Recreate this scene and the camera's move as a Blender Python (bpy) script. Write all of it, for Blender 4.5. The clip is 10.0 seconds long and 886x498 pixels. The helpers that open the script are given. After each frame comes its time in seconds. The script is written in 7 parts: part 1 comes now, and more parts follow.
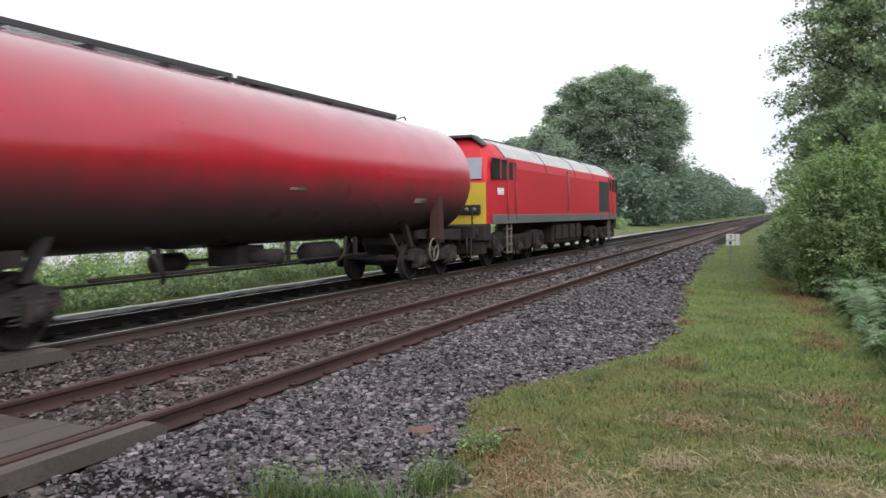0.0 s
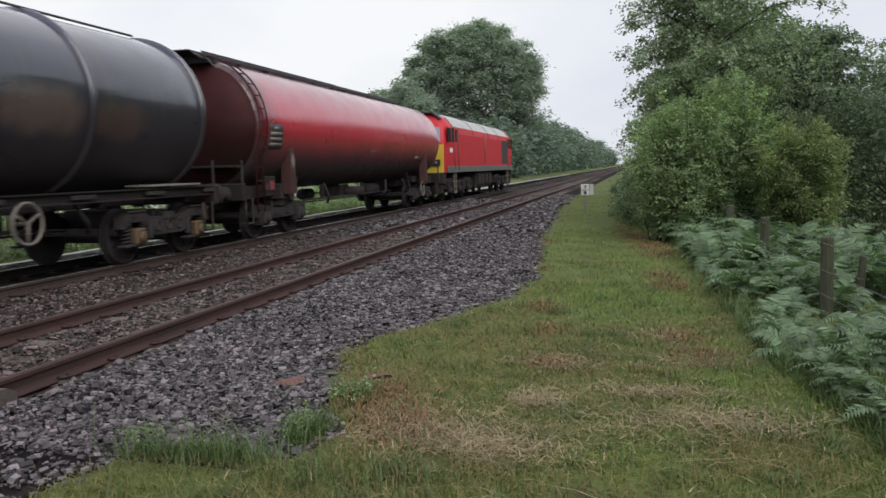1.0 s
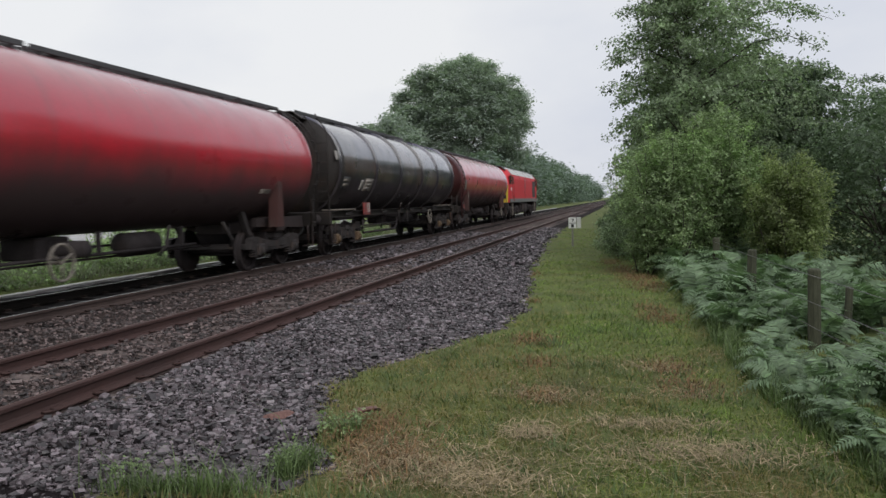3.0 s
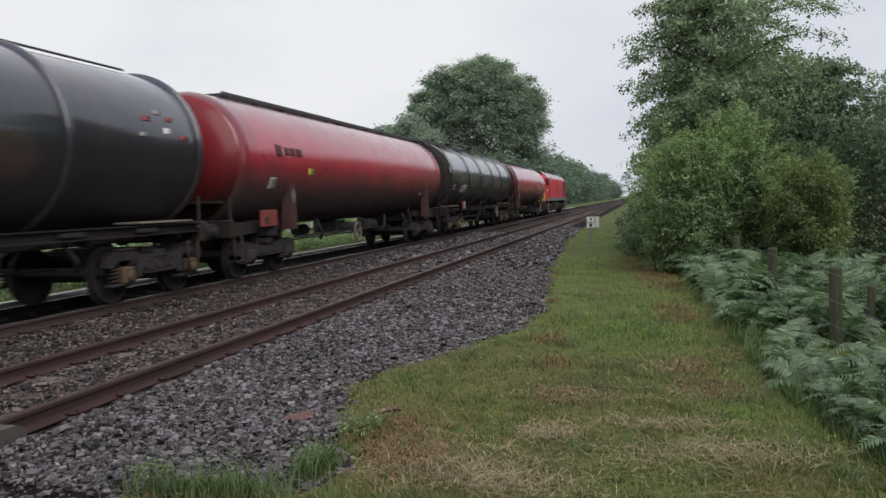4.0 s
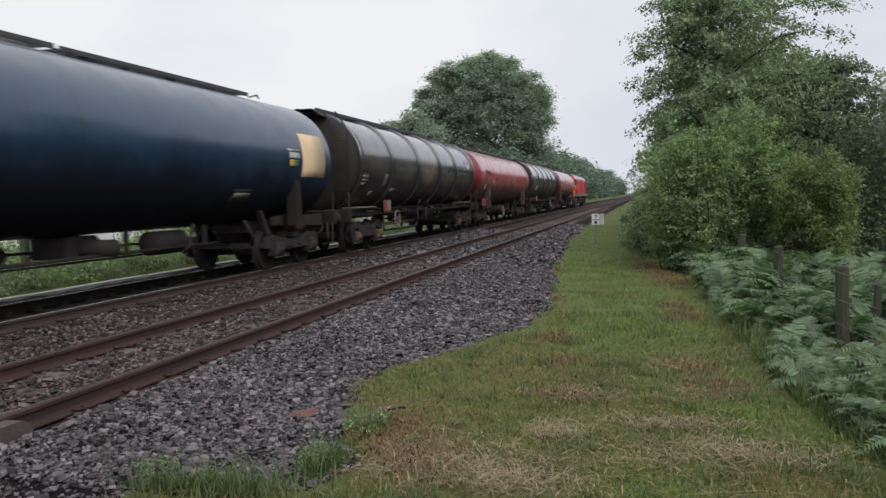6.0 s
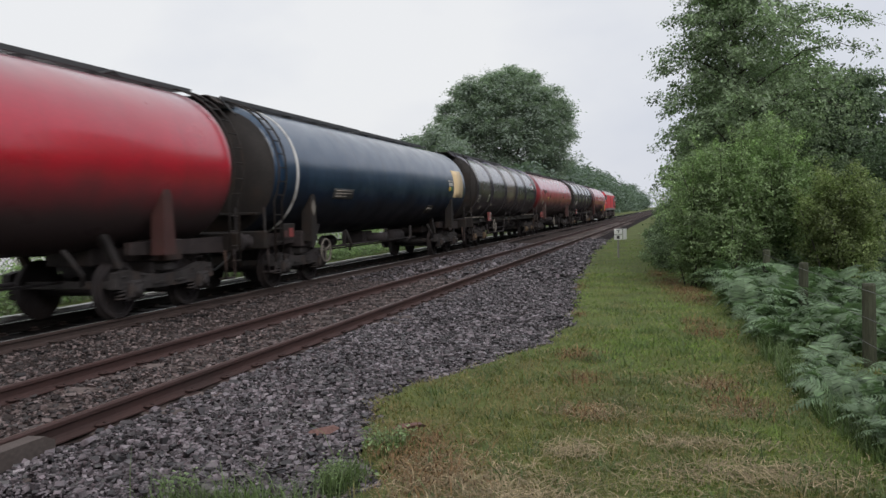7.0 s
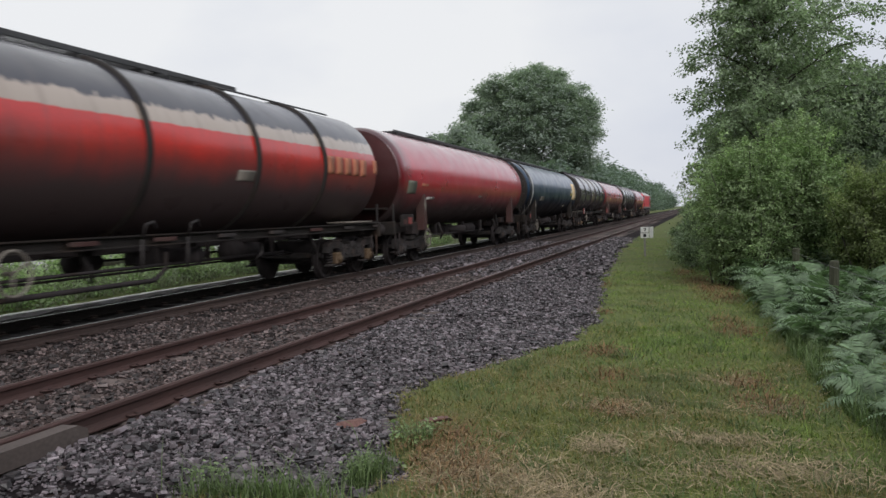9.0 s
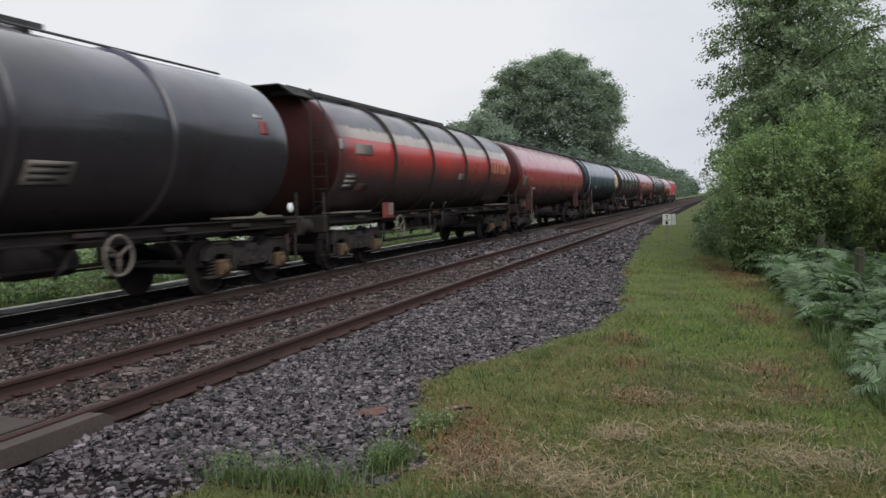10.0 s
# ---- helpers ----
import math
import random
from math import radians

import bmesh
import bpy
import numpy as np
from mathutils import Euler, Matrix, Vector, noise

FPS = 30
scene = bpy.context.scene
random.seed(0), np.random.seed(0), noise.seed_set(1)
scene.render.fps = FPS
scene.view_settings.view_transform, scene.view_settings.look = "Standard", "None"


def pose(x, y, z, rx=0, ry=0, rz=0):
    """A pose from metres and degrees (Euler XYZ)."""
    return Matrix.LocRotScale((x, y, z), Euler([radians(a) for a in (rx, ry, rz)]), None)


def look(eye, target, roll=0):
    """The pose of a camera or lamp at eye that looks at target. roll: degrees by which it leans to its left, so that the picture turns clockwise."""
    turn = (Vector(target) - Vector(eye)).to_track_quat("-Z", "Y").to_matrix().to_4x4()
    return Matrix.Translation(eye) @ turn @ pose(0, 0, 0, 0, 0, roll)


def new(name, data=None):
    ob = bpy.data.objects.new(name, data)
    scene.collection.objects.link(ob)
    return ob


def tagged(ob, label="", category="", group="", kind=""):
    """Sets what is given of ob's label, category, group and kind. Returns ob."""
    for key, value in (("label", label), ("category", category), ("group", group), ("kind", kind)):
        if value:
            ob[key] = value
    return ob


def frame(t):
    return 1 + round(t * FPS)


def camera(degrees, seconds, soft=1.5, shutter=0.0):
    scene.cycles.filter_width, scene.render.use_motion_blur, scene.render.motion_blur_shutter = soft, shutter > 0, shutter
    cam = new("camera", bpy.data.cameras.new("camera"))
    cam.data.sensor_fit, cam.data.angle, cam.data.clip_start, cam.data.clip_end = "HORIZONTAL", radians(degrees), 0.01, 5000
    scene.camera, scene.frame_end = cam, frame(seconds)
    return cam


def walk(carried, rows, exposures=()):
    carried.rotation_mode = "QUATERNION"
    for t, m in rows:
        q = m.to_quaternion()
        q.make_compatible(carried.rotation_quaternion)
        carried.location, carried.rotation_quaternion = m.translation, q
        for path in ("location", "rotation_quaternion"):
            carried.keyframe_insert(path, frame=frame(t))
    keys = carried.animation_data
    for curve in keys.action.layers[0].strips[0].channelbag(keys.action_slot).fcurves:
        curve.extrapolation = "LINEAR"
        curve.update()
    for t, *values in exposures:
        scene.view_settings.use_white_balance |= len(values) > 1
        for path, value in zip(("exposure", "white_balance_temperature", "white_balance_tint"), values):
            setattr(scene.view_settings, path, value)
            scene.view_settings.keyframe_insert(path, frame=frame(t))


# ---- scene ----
PATH = [  # seconds, place, tilt, lean, turn; the camera is held by hand at one spot
    (0.0, 0.042, 0.038, 1.533, 87.71, 0.78, 22.96), (0.5, 0.019, 0.023, 1.488, 86.66, 2.53, 18.49), (1.0, 0.017, 0.014, 1.491, 84.33, 1.37, 13.33),
    (1.5, 0.017, 0.013, 1.504, 85.86, 1.54, 12.14), (2.0, -0.006, 0.014, 1.508, 86.89, 1.79, 12.11), (3.5, 0.001, 0.005, 1.470, 86.55, 1.09, 12.71),
    (4.0, 0.002, -0.012, 1.488, 86.71, 1.86, 13.69), (4.5, 0.012, -0.001, 1.504, 86.35, 2.50, 13.19), (5.0, 0.006, 0.002, 1.500, 86.35, 1.90, 13.38),
    (5.5, -0.017, -0.010, 1.488, 86.11, 1.72, 13.38), (7.0, 0.004, 0.008, 1.527, 87.48, 1.64, 15.56), (7.5, -0.018, -0.005, 1.506, 87.00, 1.48, 15.30),
    (8.0, -0.022, -0.006, 1.503, 86.47, 1.29, 15.53), (8.5, -0.017, -0.006, 1.509, 87.21, 1.77, 16.91), (9.0, -0.013, -0.016, 1.496, 87.41, 1.45, 17.30),
    (9.5, -0.012, -0.010, 1.501, 87.25, 0.92, 17.83), (10.0, -0.006, -0.014, 1.500, 86.62, 1.76, 18.75),
]
cam = camera(57.0, 10.0, soft=1.5, shutter=0.3)
walk(cam, [(t, pose(*p)) for t, *p in PATH], exposures=[(0.0, 0.84), (0.3, 0.56), (0.7, 0.42), (1.5, 0.50), (2.2, 0.40), (3.3, 0.29), (4.5, 0.31), (5.5, 0.36), (7.0, 0.29), (8.5, 0.31), (10.0, 0.28)])

# ---- light: an overcast evening sky ----
world = bpy.data.worlds.new("overcast_sky")
scene.world = world
world.use_nodes = True


def build_sky():
    nt = world.node_tree
    nt.nodes.clear()
    out = nt.nodes.new("ShaderNodeOutputWorld")
    bg = nt.nodes.new("ShaderNodeBackground")
    sky = nt.nodes.new("ShaderNodeTexSky")
    sky.sky_type, sky.sun_disc = "NISHITA", False
    sky.sun_elevation, sky.sun_rotation = radians(37.5), radians(138)
    sky.air_density, sky.dust_density = 1.0, 4.0
    dim = nt.nodes.new("ShaderNodeMixRGB")
    dim.blend_type = "MULTIPLY"
    dim.inputs[0].default_value = 1.0
    dim.inputs[2].default_value = (0.09, 0.09, 0.09, 1)
    nt.links.new(sky.outputs[0], dim.inputs[1])
    # cloud deck: pale grey sheets, a little brighter overhead
    co = nt.nodes.new("ShaderNodeTexCoord")
    mp = nt.nodes.new("ShaderNodeMapping")
    mp.inputs["Scale"].default_value = (1.0, 1.0, 2.2)
    nt.links.new(co.outputs["Generated"], mp.inputs[0])
    no = nt.nodes.new("ShaderNodeTexNoise")
    no.inputs["Scale"].default_value, no.inputs["Detail"].default_value = 2.1, 5
    nt.links.new(mp.outputs[0], no.inputs["Vector"])
    ramp = nt.nodes.new("ShaderNodeValToRGB")
    ramp.color_ramp.elements[0].position, ramp.color_ramp.elements[1].position = 0.32, 0.68
    ramp.color_ramp.elements[0].color = (0.68, 0.715, 0.81, 1)
    ramp.color_ramp.elements[1].color = (0.90, 0.91, 0.93, 1)
    # the deck is thinner towards the west
    west = nt.nodes.new("ShaderNodeSeparateXYZ")
    nt.links.new(co.outputs["Generated"], west.inputs[0])
    thin = nt.nodes.new("ShaderNodeMath")
    thin.operation = "MULTIPLY_ADD"
    thin.inputs[1].default_value = -0.34
    nt.links.new(west.outputs["X"], thin.inputs[0])
    nt.links.new(no.outputs["Fac"], thin.inputs[2])
    nt.links.new(thin.outputs[0], ramp.inputs[0])
    mix = nt.nodes.new("ShaderNodeMixRGB")
    mix.inputs[0].default_value = 0.93
    nt.links.new(dim.outputs[0], mix.inputs[1])
    nt.links.new(ramp.outputs[0], mix.inputs[2])
    nt.links.new(mix.outputs[0], bg.inputs[0])
    bg.inputs[1].default_value = SKY
    nt.links.new(bg.outputs[0], out.inputs[0])


SKY = 0.80
build_sky()
sun = new("sun", bpy.data.lights.new("sun", "SUN"))
sun.data.energy, sun.data.angle, sun.data.color = 1.95, radians(60), (1.0, 0.98, 0.95)
sun.matrix_world = look((0, 0, 0), (-0.54, 0.60, -0.62))


# ---- materials ----
def node(nt, kind, **values):
    n = nt.nodes.new(kind)
    for k, v in values.items():
        n.inputs[k].default_value = v
    return n


def shade(name, col, rough=0.6, metal=0.0, var=0.2, scale=2.0, fine=40.0, bump=0.15, dirt=None, dirt_at=0.55, dirt_scale=1.3, stretch=(1, 1, 1), coat=0.0, island=0.0, rand=0.0, translucent=0.0, spec=0.5):
    """Two scales of variation, dirt patches and fine relief round one base colour."""
    m = bpy.data.materials.new(name)
    m.use_nodes = True
    nt = m.node_tree
    p = nt.nodes["Principled BSDF"]
    co = nt.nodes.new("ShaderNodeTexCoord")
    mp = nt.nodes.new("ShaderNodeMapping")
    mp.inputs["Scale"].default_value = stretch
    nt.links.new(co.outputs["Object"], mp.inputs[0])
    big = node(nt, "ShaderNodeTexNoise", Scale=scale, Detail=4.0)
    small = node(nt, "ShaderNodeTexNoise", Scale=fine, Detail=3.0)
    nt.links.new(mp.outputs[0], big.inputs["Vector"])
    nt.links.new(mp.outputs[0], small.inputs["Vector"])
    add = nt.nodes.new("ShaderNodeMath")
    add.operation = "ADD"
    nt.links.new(big.outputs["Fac"], add.inputs[0])
    nt.links.new(small.outputs["Fac"], add.inputs[1])
    last = add.outputs[0]
    ramp = nt.nodes.new("ShaderNodeMapRange")
    for k, v in zip(("From Min", "From Max", "To Min", "To Max"), (0.7, 1.3, 1 - var, 1 + var)):
        ramp.inputs[k].default_value = v
    nt.links.new(last, ramp.inputs["Value"])
    value = ramp.outputs[0]
    if island or rand:
        src = nt.nodes.new("ShaderNodeNewGeometry").outputs["Random Per Island"] if island else nt.nodes.new("ShaderNodeObjectInfo").outputs["Random"]
        r2 = nt.nodes.new("ShaderNodeMapRange")
        amount = island or rand
        r2.inputs["To Min"].default_value, r2.inputs["To Max"].default_value = 1 - min(amount, 0.75), 1 + amount
        if amount > 0.8:
            pw = nt.nodes.new("ShaderNodeMath")
            pw.operation = "POWER"
            pw.inputs[1].default_value = 2.2
            nt.links.new(src, pw.inputs[0])
            src = pw.outputs[0]
        nt.links.new(src, r2.inputs["Value"])
        mul = nt.nodes.new("ShaderNodeMath")
        mul.operation = "MULTIPLY"
        nt.links.new(value, mul.inputs[0])
        nt.links.new(r2.outputs[0], mul.inputs[1])
        value = mul.outputs[0]
    tint = nt.nodes.new("ShaderNodeVectorMath")
    tint.operation = "SCALE"
    tint.inputs[0].default_value = col
    nt.links.new(value, tint.inputs["Scale"])
    colour = tint.outputs[0]
    if dirt:
        dn = node(nt, "ShaderNodeTexNoise", Scale=dirt_scale, Detail=6.0)
        nt.links.new(mp.outputs[0], dn.inputs["Vector"])
        dr = nt.nodes.new("ShaderNodeMapRange")
        dr.inputs["From Min"].default_value, dr.inputs["From Max"].default_value = dirt_at, dirt_at + 0.18
        nt.links.new(dn.outputs["Fac"], dr.inputs["Value"])
        mx = nt.nodes.new("ShaderNodeMixRGB")
        mx.inputs[2].default_value = (*dirt, 1)
        nt.links.new(dr.outputs[0], mx.inputs[0])
        nt.links.new(colour, mx.inputs[1])
        colour = mx.outputs[0]
    nt.links.new(colour, p.inputs["Base Color"])
    p.inputs["Roughness"].default_value, p.inputs["Metallic"].default_value = rough, metal
    p.inputs["Coat Weight"].default_value = coat
    p.inputs["Specular IOR Level"].default_value = spec
    if bump:
        b = node(nt, "ShaderNodeBump", Strength=bump, Distance=0.01)
        nt.links.new(small.outputs["Fac"], b.inputs["Height"])
        nt.links.new(b.outputs[0], p.inputs["Normal"])
    if translucent:
        tr = nt.nodes.new("ShaderNodeBsdfTranslucent")
        ms = nt.nodes.new("ShaderNodeMixShader")
        ms.inputs[0].default_value = translucent
        boost = nt.nodes.new("ShaderNodeVectorMath")
        boost.operation = "MULTIPLY"
        boost.inputs[1].default_value = (1.25, 1.5, 0.9)
        nt.links.new(colour, boost.inputs[0])
        nt.links.new(boost.outputs[0], tr.inputs[0])
        nt.links.new(p.outputs[0], ms.inputs[1])
        nt.links.new(tr.outputs[0], ms.inputs[2])
        nt.links.new(ms.outputs[0], nt.nodes["Material Output"].inputs[0])
    return m


def tank_paint(name, col, grime, rough=0.31, line=-0.25, edge=0.35, top=None, band=None, top_at=0.75, band_deep=0.24, streak=0.5, sheen=0.75, gloss=0.2, blotch=None, film_sheen=None, soot=None, soot_y=-7.5, stains=(), rag=0.22):
    """Barrel paint with road dirt and oil: a ragged tide line along the flank, run marks, and where given a dusty or
    sky-sheen tint or another coat on top.
    """
    m = shade(name, col, rough=rough, var=0.13, scale=1.1, fine=18, bump=0.0, coat=sheen)
    nt = m.node_tree
    p = nt.nodes["Principled BSDF"]
    p.inputs["Coat Roughness"].default_value = 0.12 if max(col) < 0.05 else 0.19
    p.inputs["Coat IOR"].default_value = 1.72
    p.inputs["Specular IOR Level"].default_value = gloss
    colour = p.inputs["Base Color"].links[0].from_socket
    co = nt.nodes.new("ShaderNodeTexCoord")
    sep = nt.nodes.new("ShaderNodeSeparateXYZ")
    nt.links.new(co.outputs["Object"], sep.inputs[0])

    def field(scale, stretch, amount):
        mp = nt.nodes.new("ShaderNodeMapping")
        mp.inputs["Scale"].default_value = stretch
        nt.links.new(co.outputs["Object"], mp.inputs[0])
        n = node(nt, "ShaderNodeTexNoise", Scale=scale, Detail=5.0)
        nt.links.new(mp.outputs[0], n.inputs["Vector"])
        r = nt.nodes.new("ShaderNodeMapRange")
        for k, v in zip(("From Min", "From Max", "To Min", "To Max"), (0.3, 0.7, -amount, amount)):
            r.inputs[k].default_value = v
        nt.links.new(n.outputs["Fac"], r.inputs["Value"])
        return r.outputs[0]

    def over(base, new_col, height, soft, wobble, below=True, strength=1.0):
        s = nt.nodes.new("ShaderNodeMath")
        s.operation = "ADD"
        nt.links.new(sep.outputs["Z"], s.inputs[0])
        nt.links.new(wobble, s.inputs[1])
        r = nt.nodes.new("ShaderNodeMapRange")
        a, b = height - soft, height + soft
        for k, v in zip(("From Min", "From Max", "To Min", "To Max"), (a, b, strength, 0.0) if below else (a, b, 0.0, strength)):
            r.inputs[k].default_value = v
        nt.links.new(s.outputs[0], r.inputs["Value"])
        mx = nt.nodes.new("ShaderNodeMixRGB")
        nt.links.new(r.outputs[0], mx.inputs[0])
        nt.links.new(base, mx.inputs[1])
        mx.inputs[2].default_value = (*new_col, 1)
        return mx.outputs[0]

    if film_sheen:
        # pale upper barrel: weathered dust on red, painted sky sheen on black and blue
        colour = over(colour, film_sheen, 0.85, 0.50, field(0.8, (1, 0.6, 1), 0.15), below=False, strength=0.75)
    if band:
        colour = over(colour, band, top_at - band_deep, 0.015, field(5.0, (1, 1.0, 1), 0.015), below=False)
    if top:
        colour = over(colour, top, top_at, 0.03, field(4.0, (1, 1.6, 1), 0.06), below=False)
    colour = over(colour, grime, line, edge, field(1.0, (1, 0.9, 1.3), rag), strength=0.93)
    if blotch:
        bl = nt.nodes.new("ShaderNodeMapRange")
        for k, v in zip(("From Min", "From Max", "To Min", "To Max"), (0.1, 0.7, 0.0, 0.85)):
            bl.inputs[k].default_value = v
        nt.links.new(field(0.55, (0.5, 1.0, 0.55), 1.0), bl.inputs["Value"])
        bx = nt.nodes.new("ShaderNodeMixRGB")
        nt.links.new(bl.outputs[0], bx.inputs[0])
        nt.links.new(colour, bx.inputs[1])
        bx.inputs[2].default_value = (*blotch, 1)
        colour = bx.outputs[0]
    # stains of spilt load, each with a ragged outline of its own
    torn = field(1.7, (1, 1.0, 0.6), 0.55)
    for sy, sz, ry, rz, stain, strength in stains:
        parts = []
        for axis, centre, rad in (("Y", sy, ry), ("Z", sz, rz)):
            a = nt.nodes.new("ShaderNodeMath")
            a.operation = "SUBTRACT"
            a.inputs[1].default_value = centre
            nt.links.new(sep.outputs[axis], a.inputs[0])
            b = nt.nodes.new("ShaderNodeMath")
            b.operation = "DIVIDE"
            b.inputs[1].default_value = rad
            nt.links.new(a.outputs[0], b.inputs[0])
            c = nt.nodes.new("ShaderNodeMath")
            c.operation = "POWER"
            c.inputs[1].default_value = 4.0 if axis == "Y" else 2.0
            nt.links.new(b.outputs[0], c.inputs[0])
            parts.append(c.outputs[0])
        d = nt.nodes.new("ShaderNodeMath")
        nt.links.new(parts[0], d.inputs[0])
        nt.links.new(parts[1], d.inputs[1])
        e = nt.nodes.new("ShaderNodeMath")
        nt.links.new(d.outputs[0], e.inputs[0])
        nt.links.new(torn, e.inputs[1])
        r = nt.nodes.new("ShaderNodeMapRange")
        r.interpolation_type = "SMOOTHSTEP"
        for k, v in zip(("From Min", "From Max", "To Min", "To Max"), (0.2, 1.3, strength, 0.0)):
            r.inputs[k].default_value = v
        nt.links.new(e.outputs[0], r.inputs["Value"])
        mx = nt.nodes.new("ShaderNodeMixRGB")
        mx.inputs[2].default_value = (*stain, 1)
        nt.links.new(r.outputs[0], mx.inputs[0])
        nt.links.new(colour, mx.inputs[1])
        colour = mx.outputs[0]
    if soot:
        # soot drawn back over the barrel's end
        a = nt.nodes.new("ShaderNodeMath")
        nt.links.new(sep.outputs["Y"], a.inputs[0])
        nt.links.new(field(1.6, (1, 1, 0.5), 0.12), a.inputs[1])
        r = nt.nodes.new("ShaderNodeMapRange")
        for k, v in zip(("From Min", "From Max", "To Min", "To Max"), (soot_y - 0.60, soot_y + 0.35, 0.96, 0.0)):
            r.inputs[k].default_value = v
        nt.links.new(a.outputs[0], r.inputs["Value"])
        mx = nt.nodes.new("ShaderNodeMixRGB")
        mx.inputs[2].default_value = (*soot, 1)
        nt.links.new(r.outputs[0], mx.inputs[0])
        nt.links.new(colour, mx.inputs[1])
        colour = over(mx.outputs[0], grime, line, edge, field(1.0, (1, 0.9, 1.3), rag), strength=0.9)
    # run marks: narrow along the barrel, long down it
    runs = field(1.0, (0.6, 5.0, 0.35), 1.0)
    rr = nt.nodes.new("ShaderNodeMapRange")
    for k, v in zip(("From Min", "From Max", "To Min", "To Max"), (0.15, 1.0, 0.0, streak)):
        rr.inputs[k].default_value = v
    nt.links.new(runs, rr.inputs["Value"])
    mx = nt.nodes.new("ShaderNodeMixRGB")
    nt.links.new(rr.outputs[0], mx.inputs[0])
    nt.links.new(colour, mx.inputs[1])
    mx.inputs[2].default_value = (*grime, 1)
    nt.links.new(mx.outputs[0], p.inputs["Base Color"])
    rv = nt.nodes.new("ShaderNodeMapRange")
    for k, v in zip(("From Min", "From Max", "To Min", "To Max"), (-1.0, 1.0, rough - 0.06, rough + 0.14)):
        rv.inputs[k].default_value = v
    nt.links.new(field(1.7, (1, 0.7, 1), 1.0), rv.inputs["Value"])
    nt.links.new(rv.outputs[0], p.inputs["Roughness"])
    # dirt dulls the gloss below the tide line
    z2 = nt.nodes.new("ShaderNodeMath")
    nt.links.new(sep.outputs["Z"], z2.inputs[0])
    nt.links.new(field(1.0, (1, 0.9, 1.3), rag), z2.inputs[1])
    cw = nt.nodes.new("ShaderNodeMapRange")
    for k, v in zip(("From Min", "From Max", "To Min", "To Max"), (line - 0.2, line + 0.45, 0.04 * sheen, sheen)):
        cw.inputs[k].default_value = v
    nt.links.new(z2.outputs[0], cw.inputs["Value"])
    nt.links.new(cw.outputs[0], p.inputs["Coat Weight"])
    sw = nt.nodes.new("ShaderNodeMapRange")
    for k, v in zip(("From Min", "From Max", "To Min", "To Max"), (line - 0.2, line + 0.45, 0.03, gloss)):
        sw.inputs[k].default_value = v
    nt.links.new(z2.outputs[0], sw.inputs["Value"])
    nt.links.new(sw.outputs[0], p.inputs["Specular IOR Level"])
    return m


GRIME = (0.058, 0.044, 0.044)
RED = tank_paint("red_tank_paint", (0.42, 0.005, 0.023), GRIME, line=-0.50, edge=0.45, streak=0.12, sheen=1.0, film_sheen=(0.20, 0.088, 0.112), soot=(0.040, 0.008, 0.009), rag=0.10)
RED_DARK = tank_paint("red_tank_paint_worn", (0.38, 0.005, 0.021), GRIME, line=-0.38, edge=0.45, streak=0.25, sheen=1.0, film_sheen=(0.20, 0.075, 0.095), soot=(0.10, 0.011, 0.014), soot_y=-7.9, rag=0.14)
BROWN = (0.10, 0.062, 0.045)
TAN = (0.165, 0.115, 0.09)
# bluish upper tint of the blacks and the blue: reflected sky put into the colour
BLACK = tank_paint("black_tank_paint", (0.013, 0.014, 0.021), (0.044, 0.038, 0.040), rough=0.30, line=-0.1, edge=0.6, streak=0.4, sheen=1.0, blotch=(0.024, 0.021, 0.021), film_sheen=(0.048, 0.044, 0.090))
BLACK_BROWN = tank_paint("brown_banded_black_tank_paint", (0.013, 0.014, 0.022), (0.044, 0.038, 0.040), rough=0.30, line=-0.2, edge=0.6, streak=0.5, sheen=1.0, blotch=(0.024, 0.021, 0.021), film_sheen=(0.048, 0.044, 0.090), stains=[
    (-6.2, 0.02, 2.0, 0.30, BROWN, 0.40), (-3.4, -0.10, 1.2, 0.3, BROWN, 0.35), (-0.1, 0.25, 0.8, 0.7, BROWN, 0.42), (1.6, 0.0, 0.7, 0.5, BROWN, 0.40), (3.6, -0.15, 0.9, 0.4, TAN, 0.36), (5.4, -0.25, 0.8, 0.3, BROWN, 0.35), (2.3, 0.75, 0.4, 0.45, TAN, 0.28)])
BLACK_STAINED = tank_paint("brown_stained_black_tank_paint", (0.013, 0.013, 0.019), (0.044, 0.038, 0.040), rough=0.3, line=-0.3, edge=0.5, streak=0.4, sheen=1.0, blotch=(0.024, 0.021, 0.021), film_sheen=(0.048, 0.044, 0.090), stains=[
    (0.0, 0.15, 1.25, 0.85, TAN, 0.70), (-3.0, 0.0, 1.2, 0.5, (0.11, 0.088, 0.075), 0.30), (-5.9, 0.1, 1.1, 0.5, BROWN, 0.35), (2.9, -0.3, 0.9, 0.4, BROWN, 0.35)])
BLUE = tank_paint("blue_tank_paint", (0.012, 0.036, 0.078), (0.012, 0.012, 0.014), rough=0.34, line=-0.25, edge=0.5, streak=0.3, film_sheen=(0.052, 0.082, 0.122))
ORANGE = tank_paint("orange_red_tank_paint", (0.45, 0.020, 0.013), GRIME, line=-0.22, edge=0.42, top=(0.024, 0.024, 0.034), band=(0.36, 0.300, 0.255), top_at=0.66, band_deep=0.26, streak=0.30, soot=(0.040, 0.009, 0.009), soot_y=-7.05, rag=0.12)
END_RED = tank_paint("soot_stained_red_paint", (0.040, 0.007, 0.008), (0.014, 0.009, 0.008), rough=0.6, line=-0.1, edge=0.8, streak=0.4, sheen=0.0, gloss=0.2, blotch=(0.030, 0.010, 0.010))
